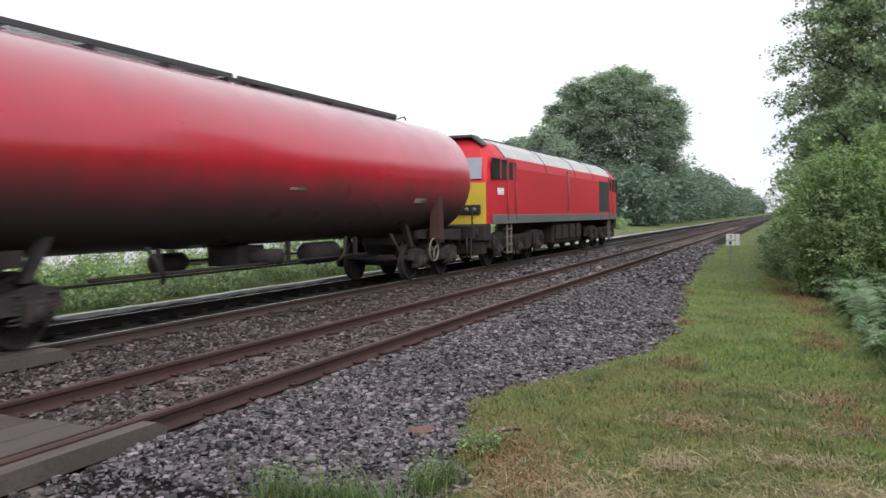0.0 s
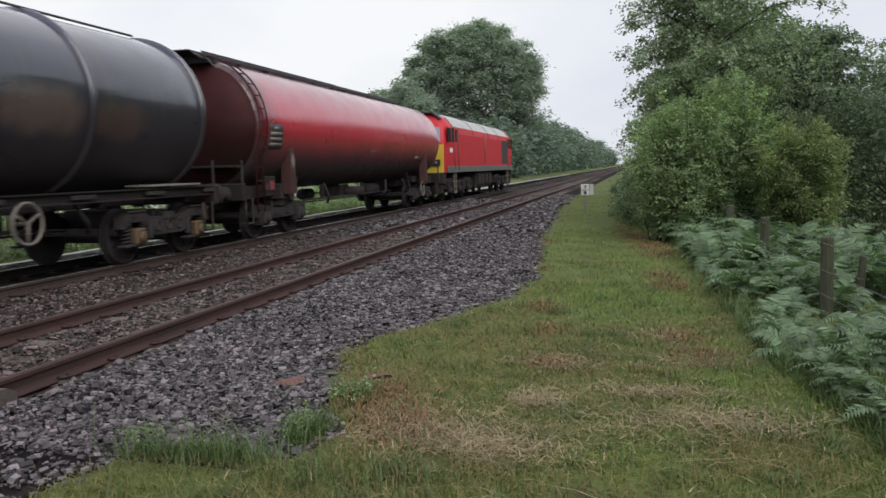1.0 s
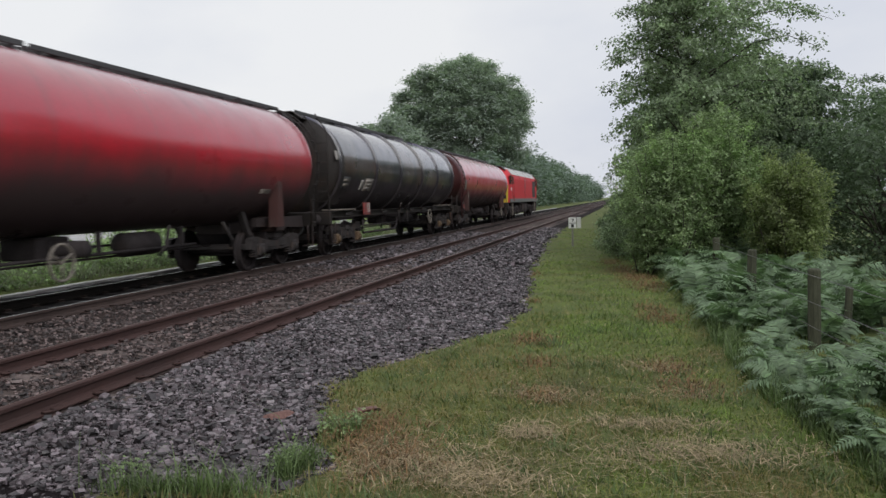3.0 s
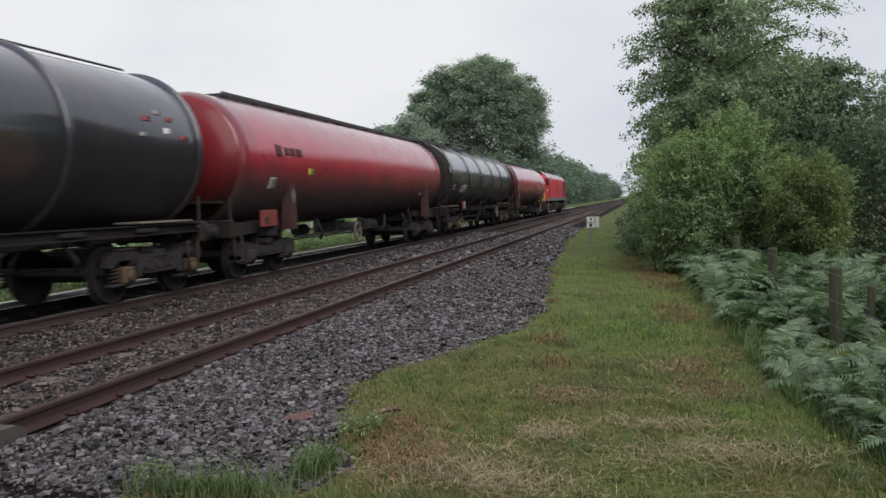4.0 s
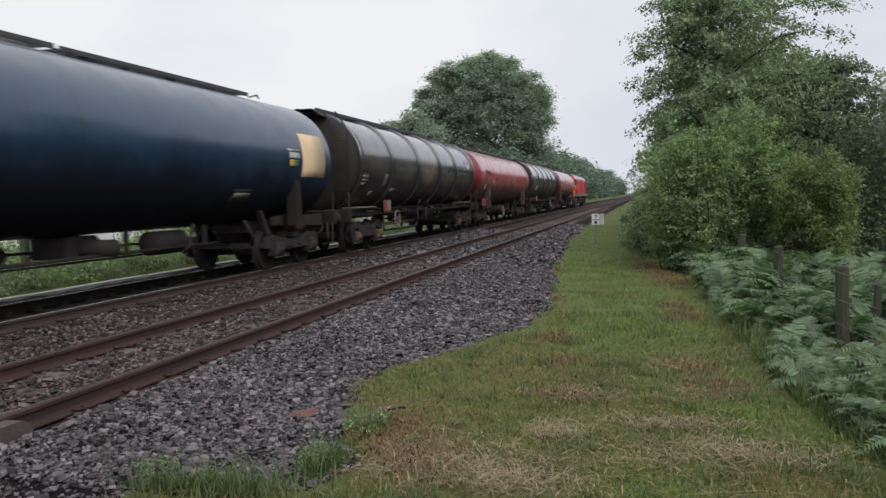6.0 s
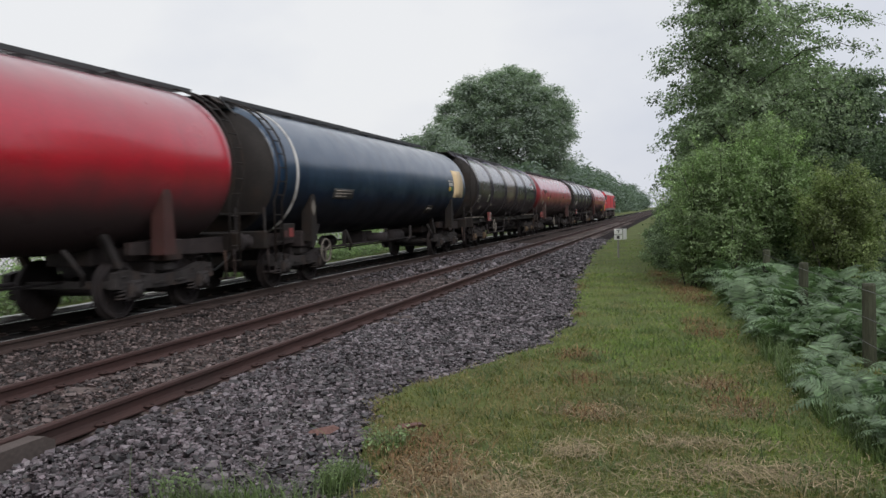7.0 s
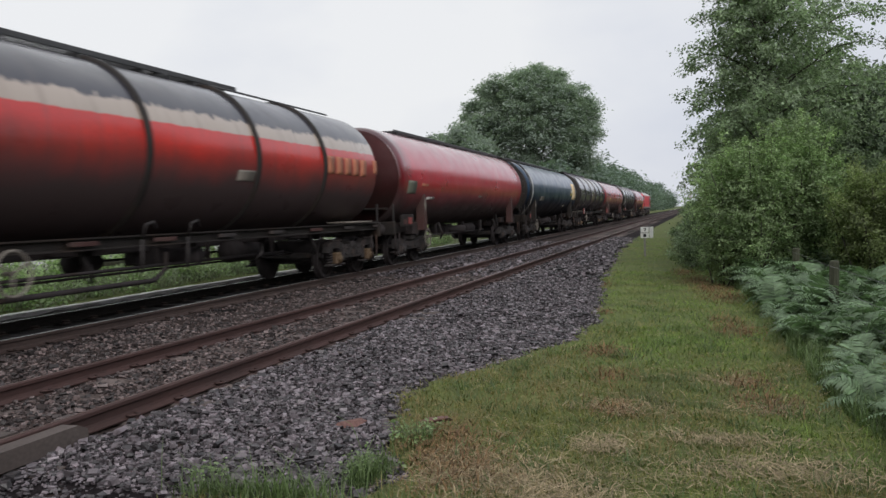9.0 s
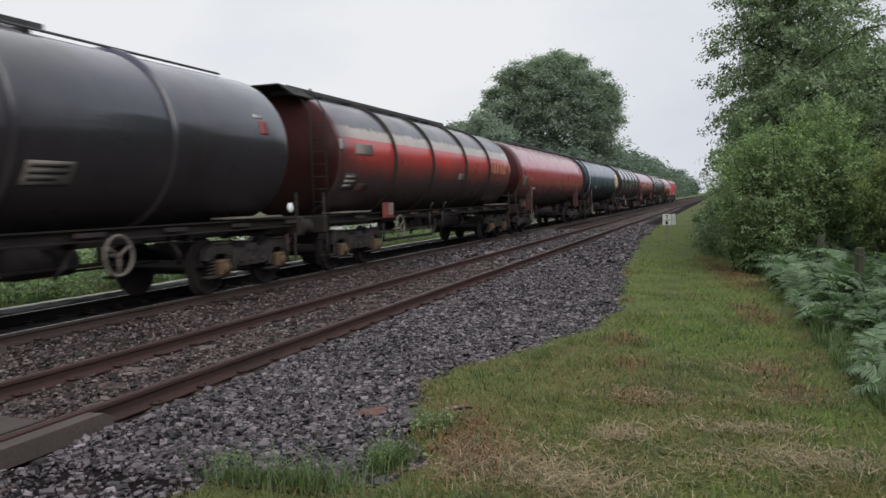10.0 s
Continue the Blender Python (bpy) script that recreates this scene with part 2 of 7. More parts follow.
END_CRIMSON = tank_paint("dusty_crimson_end_paint", (0.17, 0.010, 0.014), (0.016, 0.010, 0.009), rough=0.5, line=-0.35, edge=0.7, streak=0.4, sheen=0.2, gloss=0.2)
END_BLACK = shade("sooty_black_paint", (0.018, 0.015, 0.014), rough=0.65, spec=0.25, var=0.4, dirt=(0.028, 0.018, 0.013), dirt_at=0.52)
# dirty steel blacks, raised with a purple tint for veiling glare
UNDER = shade("brake_dust_black_steel", (0.034, 0.029, 0.030), rough=0.8, spec=0.15, var=0.4, scale=4, dirt=(0.026, 0.017, 0.013), dirt_at=0.55)
FRAME = shade("rusty_dark_frame_steel", (0.034, 0.027, 0.027), rough=0.75, spec=0.2, var=0.4, scale=5, dirt=(0.055, 0.032, 0.024), dirt_at=0.56)
BOGIE = shade("dusty_cast_bogie_steel", (0.031, 0.027, 0.027), rough=0.75, spec=0.25, var=0.5, scale=5, dirt=(0.058, 0.040, 0.033), dirt_at=0.56, dirt_scale=3)
RUSTRED = shade("faded_red_bracket_paint", (0.050, 0.018, 0.016), rough=0.6, var=0.3, dirt=(0.05, 0.03, 0.025), dirt_at=0.55)
GREYSTEEL = shade("galvanised_grating", (0.055, 0.055, 0.058), rough=0.6, metal=0.3, var=0.3)
WHITE = shade("dirty_white_paint", (0.50, 0.49, 0.47), rough=0.6, var=0.3, dirt=(0.2, 0.18, 0.16), dirt_at=0.5, dirt_scale=5)
BROWNISH = shade("dusty_grey_panel", (0.16, 0.14, 0.12), rough=0.7, var=0.3)
CREAM = shade("faded_cream_patch_paint", (0.62, 0.47, 0.28), rough=0.5, var=0.12, dirt=(0.4, 0.3, 0.19), dirt_at=0.6)
PLATE = shade("red_plate_paint", (0.19, 0.036, 0.034), rough=0.6, var=0.35, dirt=(0.085, 0.055, 0.045), dirt_scale=6)
YELLOW = shade("yellow_cab_paint", (0.56, 0.40, 0.055), rough=0.42, var=0.12, dirt=(0.35, 0.26, 0.05), dirt_at=0.6)
GREEN = shade("green_label", (0.035, 0.16, 0.06), rough=0.5)
SAGE = shade("sage_label", (0.10, 0.105, 0.08), rough=0.6, var=0.3)
LABELYELLOW = shade("yellow_label", (0.48, 0.32, 0.05), rough=0.5)
BLACKP = shade("black_label_paint", (0.02, 0.02, 0.02), rough=0.5, var=0.2)
INKPALE = shade("worn_pale_lettering", (0.24, 0.225, 0.21), rough=0.6, var=0.3)
OCHRE = shade("worn_ochre_lettering", (0.34, 0.125, 0.070), rough=0.6, var=0.4, dirt=(0.30, 0.06, 0.03), dirt_at=0.62, dirt_scale=9)
MAROON = shade("maroon_lettering_paint", (0.050, 0.010, 0.013), rough=0.5, var=0.2)
LOCORED = shade("locomotive_red_paint", (0.47, 0.024, 0.034), rough=0.50, spec=0.3, var=0.06, scale=0.8, bump=0.0, dirt=(0.44, 0.016, 0.030), dirt_at=0.62, coat=0.0)
LOCOROOF = shade("pale_grey_locomotive_roof", (0.40, 0.40, 0.39), rough=0.5, var=0.2, dirt=(0.12, 0.115, 0.11), dirt_at=0.58)
LOCODARK = shade("dark_roof_grille", (0.035, 0.04, 0.04), rough=0.6, var=0.3)
LOCOGREY = shade("grey_solebar_paint", (0.12, 0.125, 0.12), rough=0.55, var=0.15)
GLASS = shade("cab_window_glass", (0.015, 0.016, 0.018), rough=0.10, var=0.05, bump=0, spec=0.3)
# pale base stands for daylight through the cab; the coat reflects sky
SCREEN = shade("cab_daylight_windscreen", (0.17, 0.19, 0.23), rough=0.08, var=0.1, bump=0, spec=0.8, coat=1.0)
SIGNWHITE = shade("clean_white_sign_plate", (0.86, 0.86, 0.84), rough=0.5, var=0.06)
LAMPW = shade("white_reflector", (0.85, 0.86, 0.88), rough=0.25, var=0.03)
YELLOWB = shade("yellow_axlebox_paint", (0.090, 0.056, 0.028), rough=0.6, var=0.3, dirt=(0.08, 0.05, 0.03), dirt_at=0.5)

RUST = shade("rail_rust", (0.050, 0.023, 0.020), rough=0.75, var=0.3, scale=3, fine=60, stretch=(1, 0.25, 1), dirt=(0.034, 0.019, 0.017), dirt_at=0.5)
RUST_FAR = shade("rail_rust_oiled", (0.046, 0.029, 0.025), rough=0.75, var=0.3, scale=3, stretch=(1, 0.25, 1))
HEAD_NEAR = shade("rail_head_dull", (0.22, 0.16, 0.14), rough=0.38, metal=0.8, var=0.2, stretch=(1, 0.1, 1))
HEAD_FAR = shade("rail_head_polished", (0.75, 0.75, 0.75), rough=0.3, metal=0.6, var=0.1, stretch=(1, 0.1, 1))
SLEEPER = shade("weathered_concrete_sleeper", (0.105, 0.082, 0.075), rough=0.9, var=0.3, scale=6, dirt=(0.06, 0.042, 0.036), dirt_at=0.46, dirt_scale=4, rand=0.3)
# far rail and sleepers: the shadow under the wagons is put into their colours
SHADOW_STEEL = shade("shadow_black_rail", (0.016, 0.014, 0.013), rough=0.75, spec=0.1, var=0.3, scale=3, stretch=(1, 0.25, 1))
SHADOW_SLEEPER = shade("shadow_black_sleeper", (0.012, 0.010, 0.010), rough=0.8, spec=0.1, var=0.3, scale=6, dirt=(0.014, 0.012, 0.012), dirt_at=0.5, dirt_scale=4)
BOARD = shade("wet_grey_crossing_board", (0.070, 0.056, 0.051), rough=0.7, rand=0.25, var=0.35, scale=3, stretch=(6, 0.6, 1), dirt=(0.08, 0.06, 0.055), dirt_at=0.52)
CONCRETE = shade("wet_pale_concrete", (0.80, 0.79, 0.77), rough=0.3, coat=0.5, var=0.15, scale=5, dirt=(0.4, 0.39, 0.36), dirt_at=0.66, dirt_scale=5)
# near black: shade in the gaps between stones is put into the bed's colour
BED = shade("gap_dark_grit", (0.013, 0.010, 0.011), spec=0.1, rough=0.95, var=0.6, scale=16, fine=70, bump=0.9, dirt=(0.06, 0.045, 0.04), dirt_at=0.55, dirt_scale=3)
TRACK_GRIT = shade("brown_track_grit", (0.046, 0.034, 0.031), rough=0.95, spec=0.15, var=0.5, scale=10, fine=70, bump=0.9, dirt=(0.028, 0.021, 0.019), dirt_at=0.52, dirt_scale=5)
# far ballast near black: the train's shadow is in the base colour
SHADOW_BALLAST = shade("shadow_black_ballast", (0.009, 0.008, 0.008), rough=0.8, spec=0.08, var=0.5, scale=14, fine=60, bump=0.8, dirt=(0.018, 0.014, 0.013), dirt_at=0.6, dirt_scale=8)
STONE = shade("granite_ballast_stone", (0.072, 0.061, 0.067), rough=0.5, coat=0.2, var=0.3, scale=20, fine=90, bump=0.3, island=2.2)
STONE_B = shade("rust_stained_ballast_stone", (0.076, 0.057, 0.055), rough=0.6, coat=0.15, var=0.3, scale=20, fine=90, bump=0.3, island=1.7)
SOIL = shade("soil_and_thatch", (0.090, 0.115, 0.026), rough=0.95, var=0.35, scale=1.5, fine=30, bump=0.6, dirt=(0.10, 0.078, 0.036), dirt_at=0.60, dirt_scale=0.9)
LANE = shade("wet_pale_tarmac", (0.22, 0.21, 0.21), rough=0.22, spec=0.6, var=0.25, scale=2, fine=30, bump=0.05)
BARK = shade("mossy_bark", (0.055, 0.05, 0.04), rough=0.95, var=0.4, scale=6, fine=25, bump=0.8, stretch=(1, 1, 0.25))
POSTWOOD = shade("weathered_post_wood", (0.066, 0.070, 0.044), rough=0.9, var=0.4, scale=8, fine=40, bump=0.6, stretch=(3, 3, 0.3), rand=0.15)
WIRE = shade("galvanised_wire", (0.2, 0.2, 0.2), rough=0.5, metal=0.8, var=0.2)
STRAW = shade("dry_grass", (0.33, 0.262, 0.158), rough=0.85, var=0.2, island=0.6)
DEADRED = shade("dead_red_brown_stalks", (0.185, 0.112, 0.052), rough=0.9, var=0.3, island=0.5)
LEAF_TALL = shade("alder_leaf", (0.188, 0.240, 0.155), spec=0.25, rough=0.55, var=0.5, scale=0.5, fine=3, bump=0, island=0.5, translucent=0.4)
LEAF_BUSH = shade("hawthorn_leaf", (0.226, 0.300, 0.152), rough=0.5, var=0.5, scale=0.7, fine=4, bump=0, island=0.5, translucent=0.4)
LEAF_LIME = shade("young_hazel_leaf", (0.195, 0.238, 0.100), rough=0.5, var=0.5, scale=0.8, fine=4, bump=0, island=0.45, translucent=0.4)
# far oak and ash: distance haze is mixed into this pale grey-green
LEAF_HAZED = shade("hazed_tree_leaf", (0.255, 0.295, 0.268), spec=0.10, rough=0.7, var=0.22, scale=0.25, fine=1.5, bump=0, island=0.18, translucent=0.45)
# leaf green greyed towards blue, standing in for haze over the far woods
LEAF_WOOD = shade("hazed_woodland_leaf", (0.150, 0.192, 0.165), spec=0.10, rough=0.7, var=0.3, scale=0.12, fine=0.8, bump=0, island=0.25, translucent=0.35)
LEAF_FERN = shade("bracken_frond", (0.152, 0.226, 0.124), rough=0.5, var=0.5, scale=1.5, fine=6, bump=0, island=0.35, translucent=0.25, rand=0.0)
# leaf green darkened so that the hidden hedge reflects dark in the barrels
LEAF_HEDGE = shade("darkened_hedge_leaf", (0.070, 0.094, 0.060), rough=0.6, var=0.4, scale=0.3, fine=2, bump=0, island=0.4, translucent=0.25)
# darker leaf green: the shade within the thicket is put into the colour
LEAF_SHADY = shade("shaded_thicket_leaf", (0.125, 0.168, 0.112), spec=0.25, rough=0.6, var=0.4, scale=0.4, fine=2, bump=0, island=0.4, translucent=0.35)


def grass_shade(name, col, dry):
    """Blade colour: lush to straw, in drifts some metres wide and blade by blade."""
    m = shade(name, col, rough=0.6, var=0.5, scale=1.4, fine=5, bump=0, island=0.4, translucent=0.25)
    nt = m.node_tree
    p = nt.nodes["Principled BSDF"]
    colour = p.inputs["Base Color"].links[0].from_socket
    co = nt.nodes.new("ShaderNodeTexCoord")
    n = node(nt, "ShaderNodeTexNoise", Scale=1.1, Detail=6.0)
    nt.links.new(co.outputs["Object"], n.inputs["Vector"])
    g = nt.nodes.new("ShaderNodeNewGeometry")
    s = nt.nodes.new("ShaderNodeMath")
    s.operation = "MULTIPLY_ADD"
    s.inputs[1].default_value = 0.35
    nt.links.new(g.outputs["Random Per Island"], s.inputs[0])
    nt.links.new(n.outputs["Fac"], s.inputs[2])
    r = nt.nodes.new("ShaderNodeMapRange")
    r.inputs["From Min"].default_value, r.inputs["From Max"].default_value = dry, dry + 0.26
    nt.links.new(s.outputs[0], r.inputs["Value"])
    mx = nt.nodes.new("ShaderNodeMixRGB")
    mx.inputs[2].default_value = (0.245, 0.180, 0.075, 1)
    nt.links.new(r.outputs[0], mx.inputs[0])
    nt.links.new(colour, mx.inputs[1])
    nt.links.new(mx.outputs[0], p.inputs["Base Color"])
    return m


GRASS = grass_shade("mown_grass_blade", (0.124, 0.182, 0.034), 0.62)
DRIED = grass_shade("sun_dried_grass_blade", (0.150, 0.164, 0.042), 0.56)
LUSH = grass_shade("lush_grass_blade", (0.136, 0.208, 0.036), 0.66)
FOOT = shade("shaded_rank_grass", (0.095, 0.140, 0.050), rough=0.6, var=0.3, scale=0.6, fine=4, bump=0, island=0.45, translucent=0.25)
VERGE = shade("tall_verge_grass", (0.190, 0.210, 0.138), rough=0.6, var=0.3, scale=0.6, fine=4, bump=0, island=0.45, translucent=0.25)


# ---- mesh helpers ----
def part(name, bm, material, parent=None, label="", at=None):
    """Links a bmesh (or a mesh made before) as one object, under a thing or under a part."""
    if isinstance(bm, bpy.types.Mesh):
        me = bm
    else:
        me = bpy.data.meshes.new(name)
        bmesh.ops.recalc_face_normals(bm, faces=bm.faces)
        bm.to_mesh(me)
        bm.free()
    if not me.materials:
        for mat in material if isinstance(material, (list, tuple)) else [material]:
            me.materials.append(mat)
    ob = new(name, me)
    if at is not None:
        ob.matrix_basis = at
    if parent is not None:
        ob.parent = parent
    if label:
        ob["label"] = label
    return ob


def block(bm, x0, x1, y0, y1, z0, z1, c=0.0, mat=0):
    """A box, its edges chamfered by c."""
    pts = []
    for x, sx in ((x0, 1), (x1, -1)):
        for y, sy in ((y0, 1), (y1, -1)):
            for z, sz in ((z0, 1), (z1, -1)):
                if c:
                    pts += [(x, y + sy * c, z + sz * c), (x + sx * c, y, z + sz * c), (x + sx * c, y + sy * c, z)]
                else:
                    pts.append((x, y, z))
    vs = [bm.verts.new(p) for p in pts]
    got = bmesh.ops.convex_hull(bm, input=vs)
    for f in got["geom"]:
        if isinstance(f, bmesh.types.BMFace):
            f.material_index = mat
    return bm


def prism(bm, outline, axis, a, b, mat=0):
    """A flat outline pushed along an axis from a to b. For axis y the outline is (x, z), for x (y, z), for z (x, y)."""
    def at(p, d):
        return {"y": (p[0], d, p[1]), "x": (d, p[0], p[1]), "z": (p[0], p[1], d)}[axis]
    lo, hi = [bm.verts.new(at(p, a)) for p in outline], [bm.verts.new(at(p, b)) for p in outline]
    n = len(outline)
    fs = [bm.faces.new((lo[i], lo[(i + 1) % n], hi[(i + 1) % n], hi[i])) for i in range(n)]
    fs += [bm.faces.new(lo[::-1]), bm.faces.new(hi)]
    for f in fs:
        f.material_index = mat
    return bm


def tube(bm, pts, r, seg=6, r1=None):
    """A round bar along points, tapering from r to r1."""
    pts = [Vector(p) for p in pts]
    rings = []
    for i, p in enumerate(pts):
        d = (pts[min(i + 1, len(pts) - 1)] - pts[max(i - 1, 0)]).normalized()
        u = d.cross(Vector((0.13, 0.31, 0.94)) if abs(d.z) < 0.9 else Vector((1, 0.1, 0))).normalized()
        v = d.cross(u)
        rad = r if r1 is None else r + (r1 - r) * i / (len(pts) - 1)
        rings.append([bm.verts.new(p + rad * (math.cos(a) * u + math.sin(a) * v)) for a in (2 * math.pi * k / seg for k in range(seg))])
    for a, b in zip(rings, rings[1:]):
        for k in range(seg):
            bm.faces.new((a[k], a[(k + 1) % seg], b[(k + 1) % seg], b[k])).smooth = True
    bm.faces.new(rings[0][::-1])
    bm.faces.new(rings[-1])
    return bm


def lathe(bm, profile, axis="y", seg=48, centre=(0, 0, 0), smooth=True, mat=0):
    """A profile of (along, radius) turned about an axis through centre."""
    rings = []
    cx, cy, cz = centre
    for along, rad in profile:
        ring = []
        for k in range(seg if rad > 1e-6 else 1):
            a = 2 * math.pi * k / seg
            p, q = rad * math.cos(a), rad * math.sin(a)
            ring.append(bm.verts.new({"y": (cx + p, cy + along, cz + q), "x": (cx + along, cy + p, cz + q), "z": (cx + p, cy + q, cz + along)}[axis]))
        rings.append(ring)
    for a, b in zip(rings, rings[1:]):
        for k in range(seg):
            corner = [a[k % len(a)], a[(k + 1) % len(a)], b[(k + 1) % len(b)], b[k % len(b)]]
            corner = [v for i, v in enumerate(corner) if v not in corner[:i]]
            if len(corner) > 2:
                f = bm.faces.new(corner)
                f.smooth, f.material_index = smooth, mat
    return bm


def torus(bm, centre, axis, R, r, seg=28, tubes=6, arc=(0.0, 2 * math.pi)):
    full = arc[1] - arc[0] > 6.28
    n = seg if full else seg + 1
    rings = []
    for i in range(n):
        a = arc[0] + (arc[1] - arc[0]) * i / seg
        ring = []
        for k in range(tubes):
            b = 2 * math.pi * k / tubes
            d, w = R + r * math.cos(b), r * math.sin(b)
            p, q = d * math.cos(a), d * math.sin(a)
            ring.append(bm.verts.new(Vector(centre) + Vector({"y": (p, w, q), "x": (w, p, q), "z": (p, q, w)}[axis])))
        rings.append(ring)
    for i in range(seg):
        a, b = rings[i], rings[(i + 1) % n]
        for k in range(tubes):
            bm.faces.new((a[k], a[(k + 1) % tubes], b[(k + 1) % tubes], b[k])).smooth = True
    return bm


def arrays(name, verts, faces, materials, smooth=False, mats=None):
    """A mesh straight from arrays: verts (n, 3), faces (m, 3 or 4)."""
    me = bpy.data.meshes.new(name)
    verts, faces = np.asarray(verts, np.float32), np.asarray(faces, np.int32)
    k = faces.shape[1]
    me.vertices.add(len(verts))
    me.vertices.foreach_set("co", verts.ravel())
    me.loops.add(faces.size)
    me.loops.foreach_set("vertex_index", faces.ravel())
    me.polygons.add(len(faces))
    me.polygons.foreach_set("loop_start", np.arange(0, faces.size, k, dtype=np.int32))
    if mats is not None:
        me.polygons.foreach_set("material_index", np.asarray(mats, np.int32))
    me.polygons.foreach_set("use_smooth", np.full(len(faces), smooth))
    for m in materials:
        me.materials.append(m)
    me.update(calc_edges=True)
    return me


MESHES = {}


def once(key, make):
    """The mesh of a kind of part, made the first time and shared from then on."""
    if key not in MESHES:
        bm = bmesh.new()
        make(bm)
        bmesh.ops.recalc_face_normals(bm, faces=bm.faces)
        me = bpy.data.meshes.new(key)
        bm.to_mesh(me)
        bm.free()
        MESHES[key] = me
    return MESHES[key]


# ---- the ground and the line ----
NEAR_X, FAR_X, GAUGE = -5.365, -9.25, 1.505
EDGE_Y = [-40, 2.0, 4.14, 4.34, 4.9, 5.4, 6.0, 6.6, 7.1, 8.4, 9.2, 10.2, 12.2, 15, 19.3, 32, 42, 80, 700]
EDGE_X = [-3.0, -3.0, -3.0, -1.95, -1.88, -2.02, -2.30, -2.56, -2.70, -2.28, -1.90, -1.62, -1.46, -1.68, -2.10, -2.9, -3.2, -3.4, -3.4]


def edge(y):
    """Where the ballast ends and the grass begins."""
    return np.interp(y, EDGE_Y, EDGE_X) + 0.06 * np.sin(3.1 * y) + 0.04 * np.sin(7.7 * y + 1)


def lift(x, y):
    """Height of the land beside the ballast."""
    z = np.full_like(x, -0.25)
    z = z + 0.03 * np.sin(1.3 * x + 0.4 * y) * np.sin(0.9 * y)
    z = z + np.interp(x, [-60, -20, -13.5, -11.4, 1.2, 2.6, 6, 40], [0.9, 0.5, 0.22, 0.165, 0.0, -0.12, -0.3, -0.6])
    under = (x > -11.3) & (x < edge(y) - 0.06)
    return np.where(under, -0.5, z)


def grid(xs, ys, height):
    X, Y = np.meshgrid(xs, ys)
    V = np.stack([X, Y, height(X, Y)], -1).reshape(-1, 3)
    n = len(xs)
    i = (np.arange(len(ys) - 1)[:, None] * n + np.arange(n - 1)).ravel()
    return V, np.stack([i, i + 1, i + n + 1, i + n], -1)


def build_ground():
    xs = np.r_[-3000, -800, -200, -60, -40, -25, np.arange(-18, -4, 0.4), np.arange(-4, 4, 0.1), np.arange(4, 12, 0.5), 20, 40, 100, 300, 1000, 3000]
    ys = np.r_[-3000, -500, -100, -30, -10, np.arange(-2, 22, 0.18), np.arange(22, 60, 0.6), np.arange(60, 200, 5), 250, 400, 700, 1500, 3500]
    V, F = grid(xs, ys, lift)
    ob = new("ground", arrays("ground", V, F, [SOIL], smooth=True))
    tagged(ob, "grassy soil with mown thatch beside the railway", "ground", kind="structure")


def bed_height(x, y):
    z = np.interp(x, [-11.2, -10.95, -10.4, -8.1, -7.6, -6.9, -6.5, -4.3, -3.6, -2.0, -1.5], [-0.115, -0.120, -0.180, -0.175, -0.21, -0.21, -0.172, -0.172, -0.20, -0.24, -0.25])
    return z + 0.018 * np.sin(5.1 * x + 2 * np.sin(2.3 * y)) * np.sin(4.3 * y)


def build_bed():
    ys = np.r_[-60, -30, -10, np.arange(-4, 40, 0.15), np.arange(40, 120, 1.0), np.arange(120, 700, 20)]
    cols = np.linspace(0, 1, 74)
    X = -11.1 + cols[None] * (edge(ys)[:, None] + 11.1)
    Y = ys[:, None] + 0 * X
    Z = bed_height(X, Y)
    Z[:, -1] -= 0.08
    V = np.stack([X, Y, Z], -1).reshape(-1, 3)
    n = len(cols)
    i = (np.arange(len(ys) - 1)[:, None] * n + np.arange(n - 1)).ravel()
    F = np.stack([i, i + 1, i + n + 1, i + n], -1)
    # the strip beyond -8.60 takes the colour that holds the wagons' shadow
    mid = V[F].mean(1)
    ob = new("ballast_bed", arrays("ballast_bed", V, F, [BED, SHADOW_BALLAST, TRACK_GRIT], smooth=True, mats=np.where(mid[:, 0] < -8.60, 1, np.where(mid[:, 0] < -4.45, 2, 0))))
    tagged(ob, "grey crushed-stone ballast bed under two tracks", "ballast", kind="structure")


RAIL = [(-0.07, -0.159), (0.07, -0.159), (0.07, -0.148), (0.018, -0.128), (0.010, -0.11), (0.010, -0.05), (0.020, -0.043), (0.035, -0.036), (0.036, -0.008), (0.028, 0.0), (-0.010, 0.0), (-0.028, 0.0), (-0.036, -0.008), (-0.035, -0.036), (-0.020, -0.043), (-0.010, -0.05), (-0.010, -0.11), (-0.018, -0.128), (-0.07, -0.148)]


def rail_mesh(bm, x):
    ys = list(range(-60, 60, 4)) + list(range(60, 720, 60))
    rings = [[bm.verts.new((x + p, y, q)) for p, q in RAIL] for y in ys]
    n = len(RAIL)
    for a, b in zip(rings, rings[1:]):
        for k in range(n):
            f = bm.faces.new((a[k], a[(k + 1) % n], b[(k + 1) % n], b[k]))
            f.material_index = 1 if k == 10 else 0


def sleeper_mesh(bm):
    prism(bm, [(-0.15, -0.37), (0.15, -0.37), (0.13, -0.178), (0.10, -0.166), (-0.10, -0.166), (-0.13, -0.178)], "x", -1.25, 1.25)


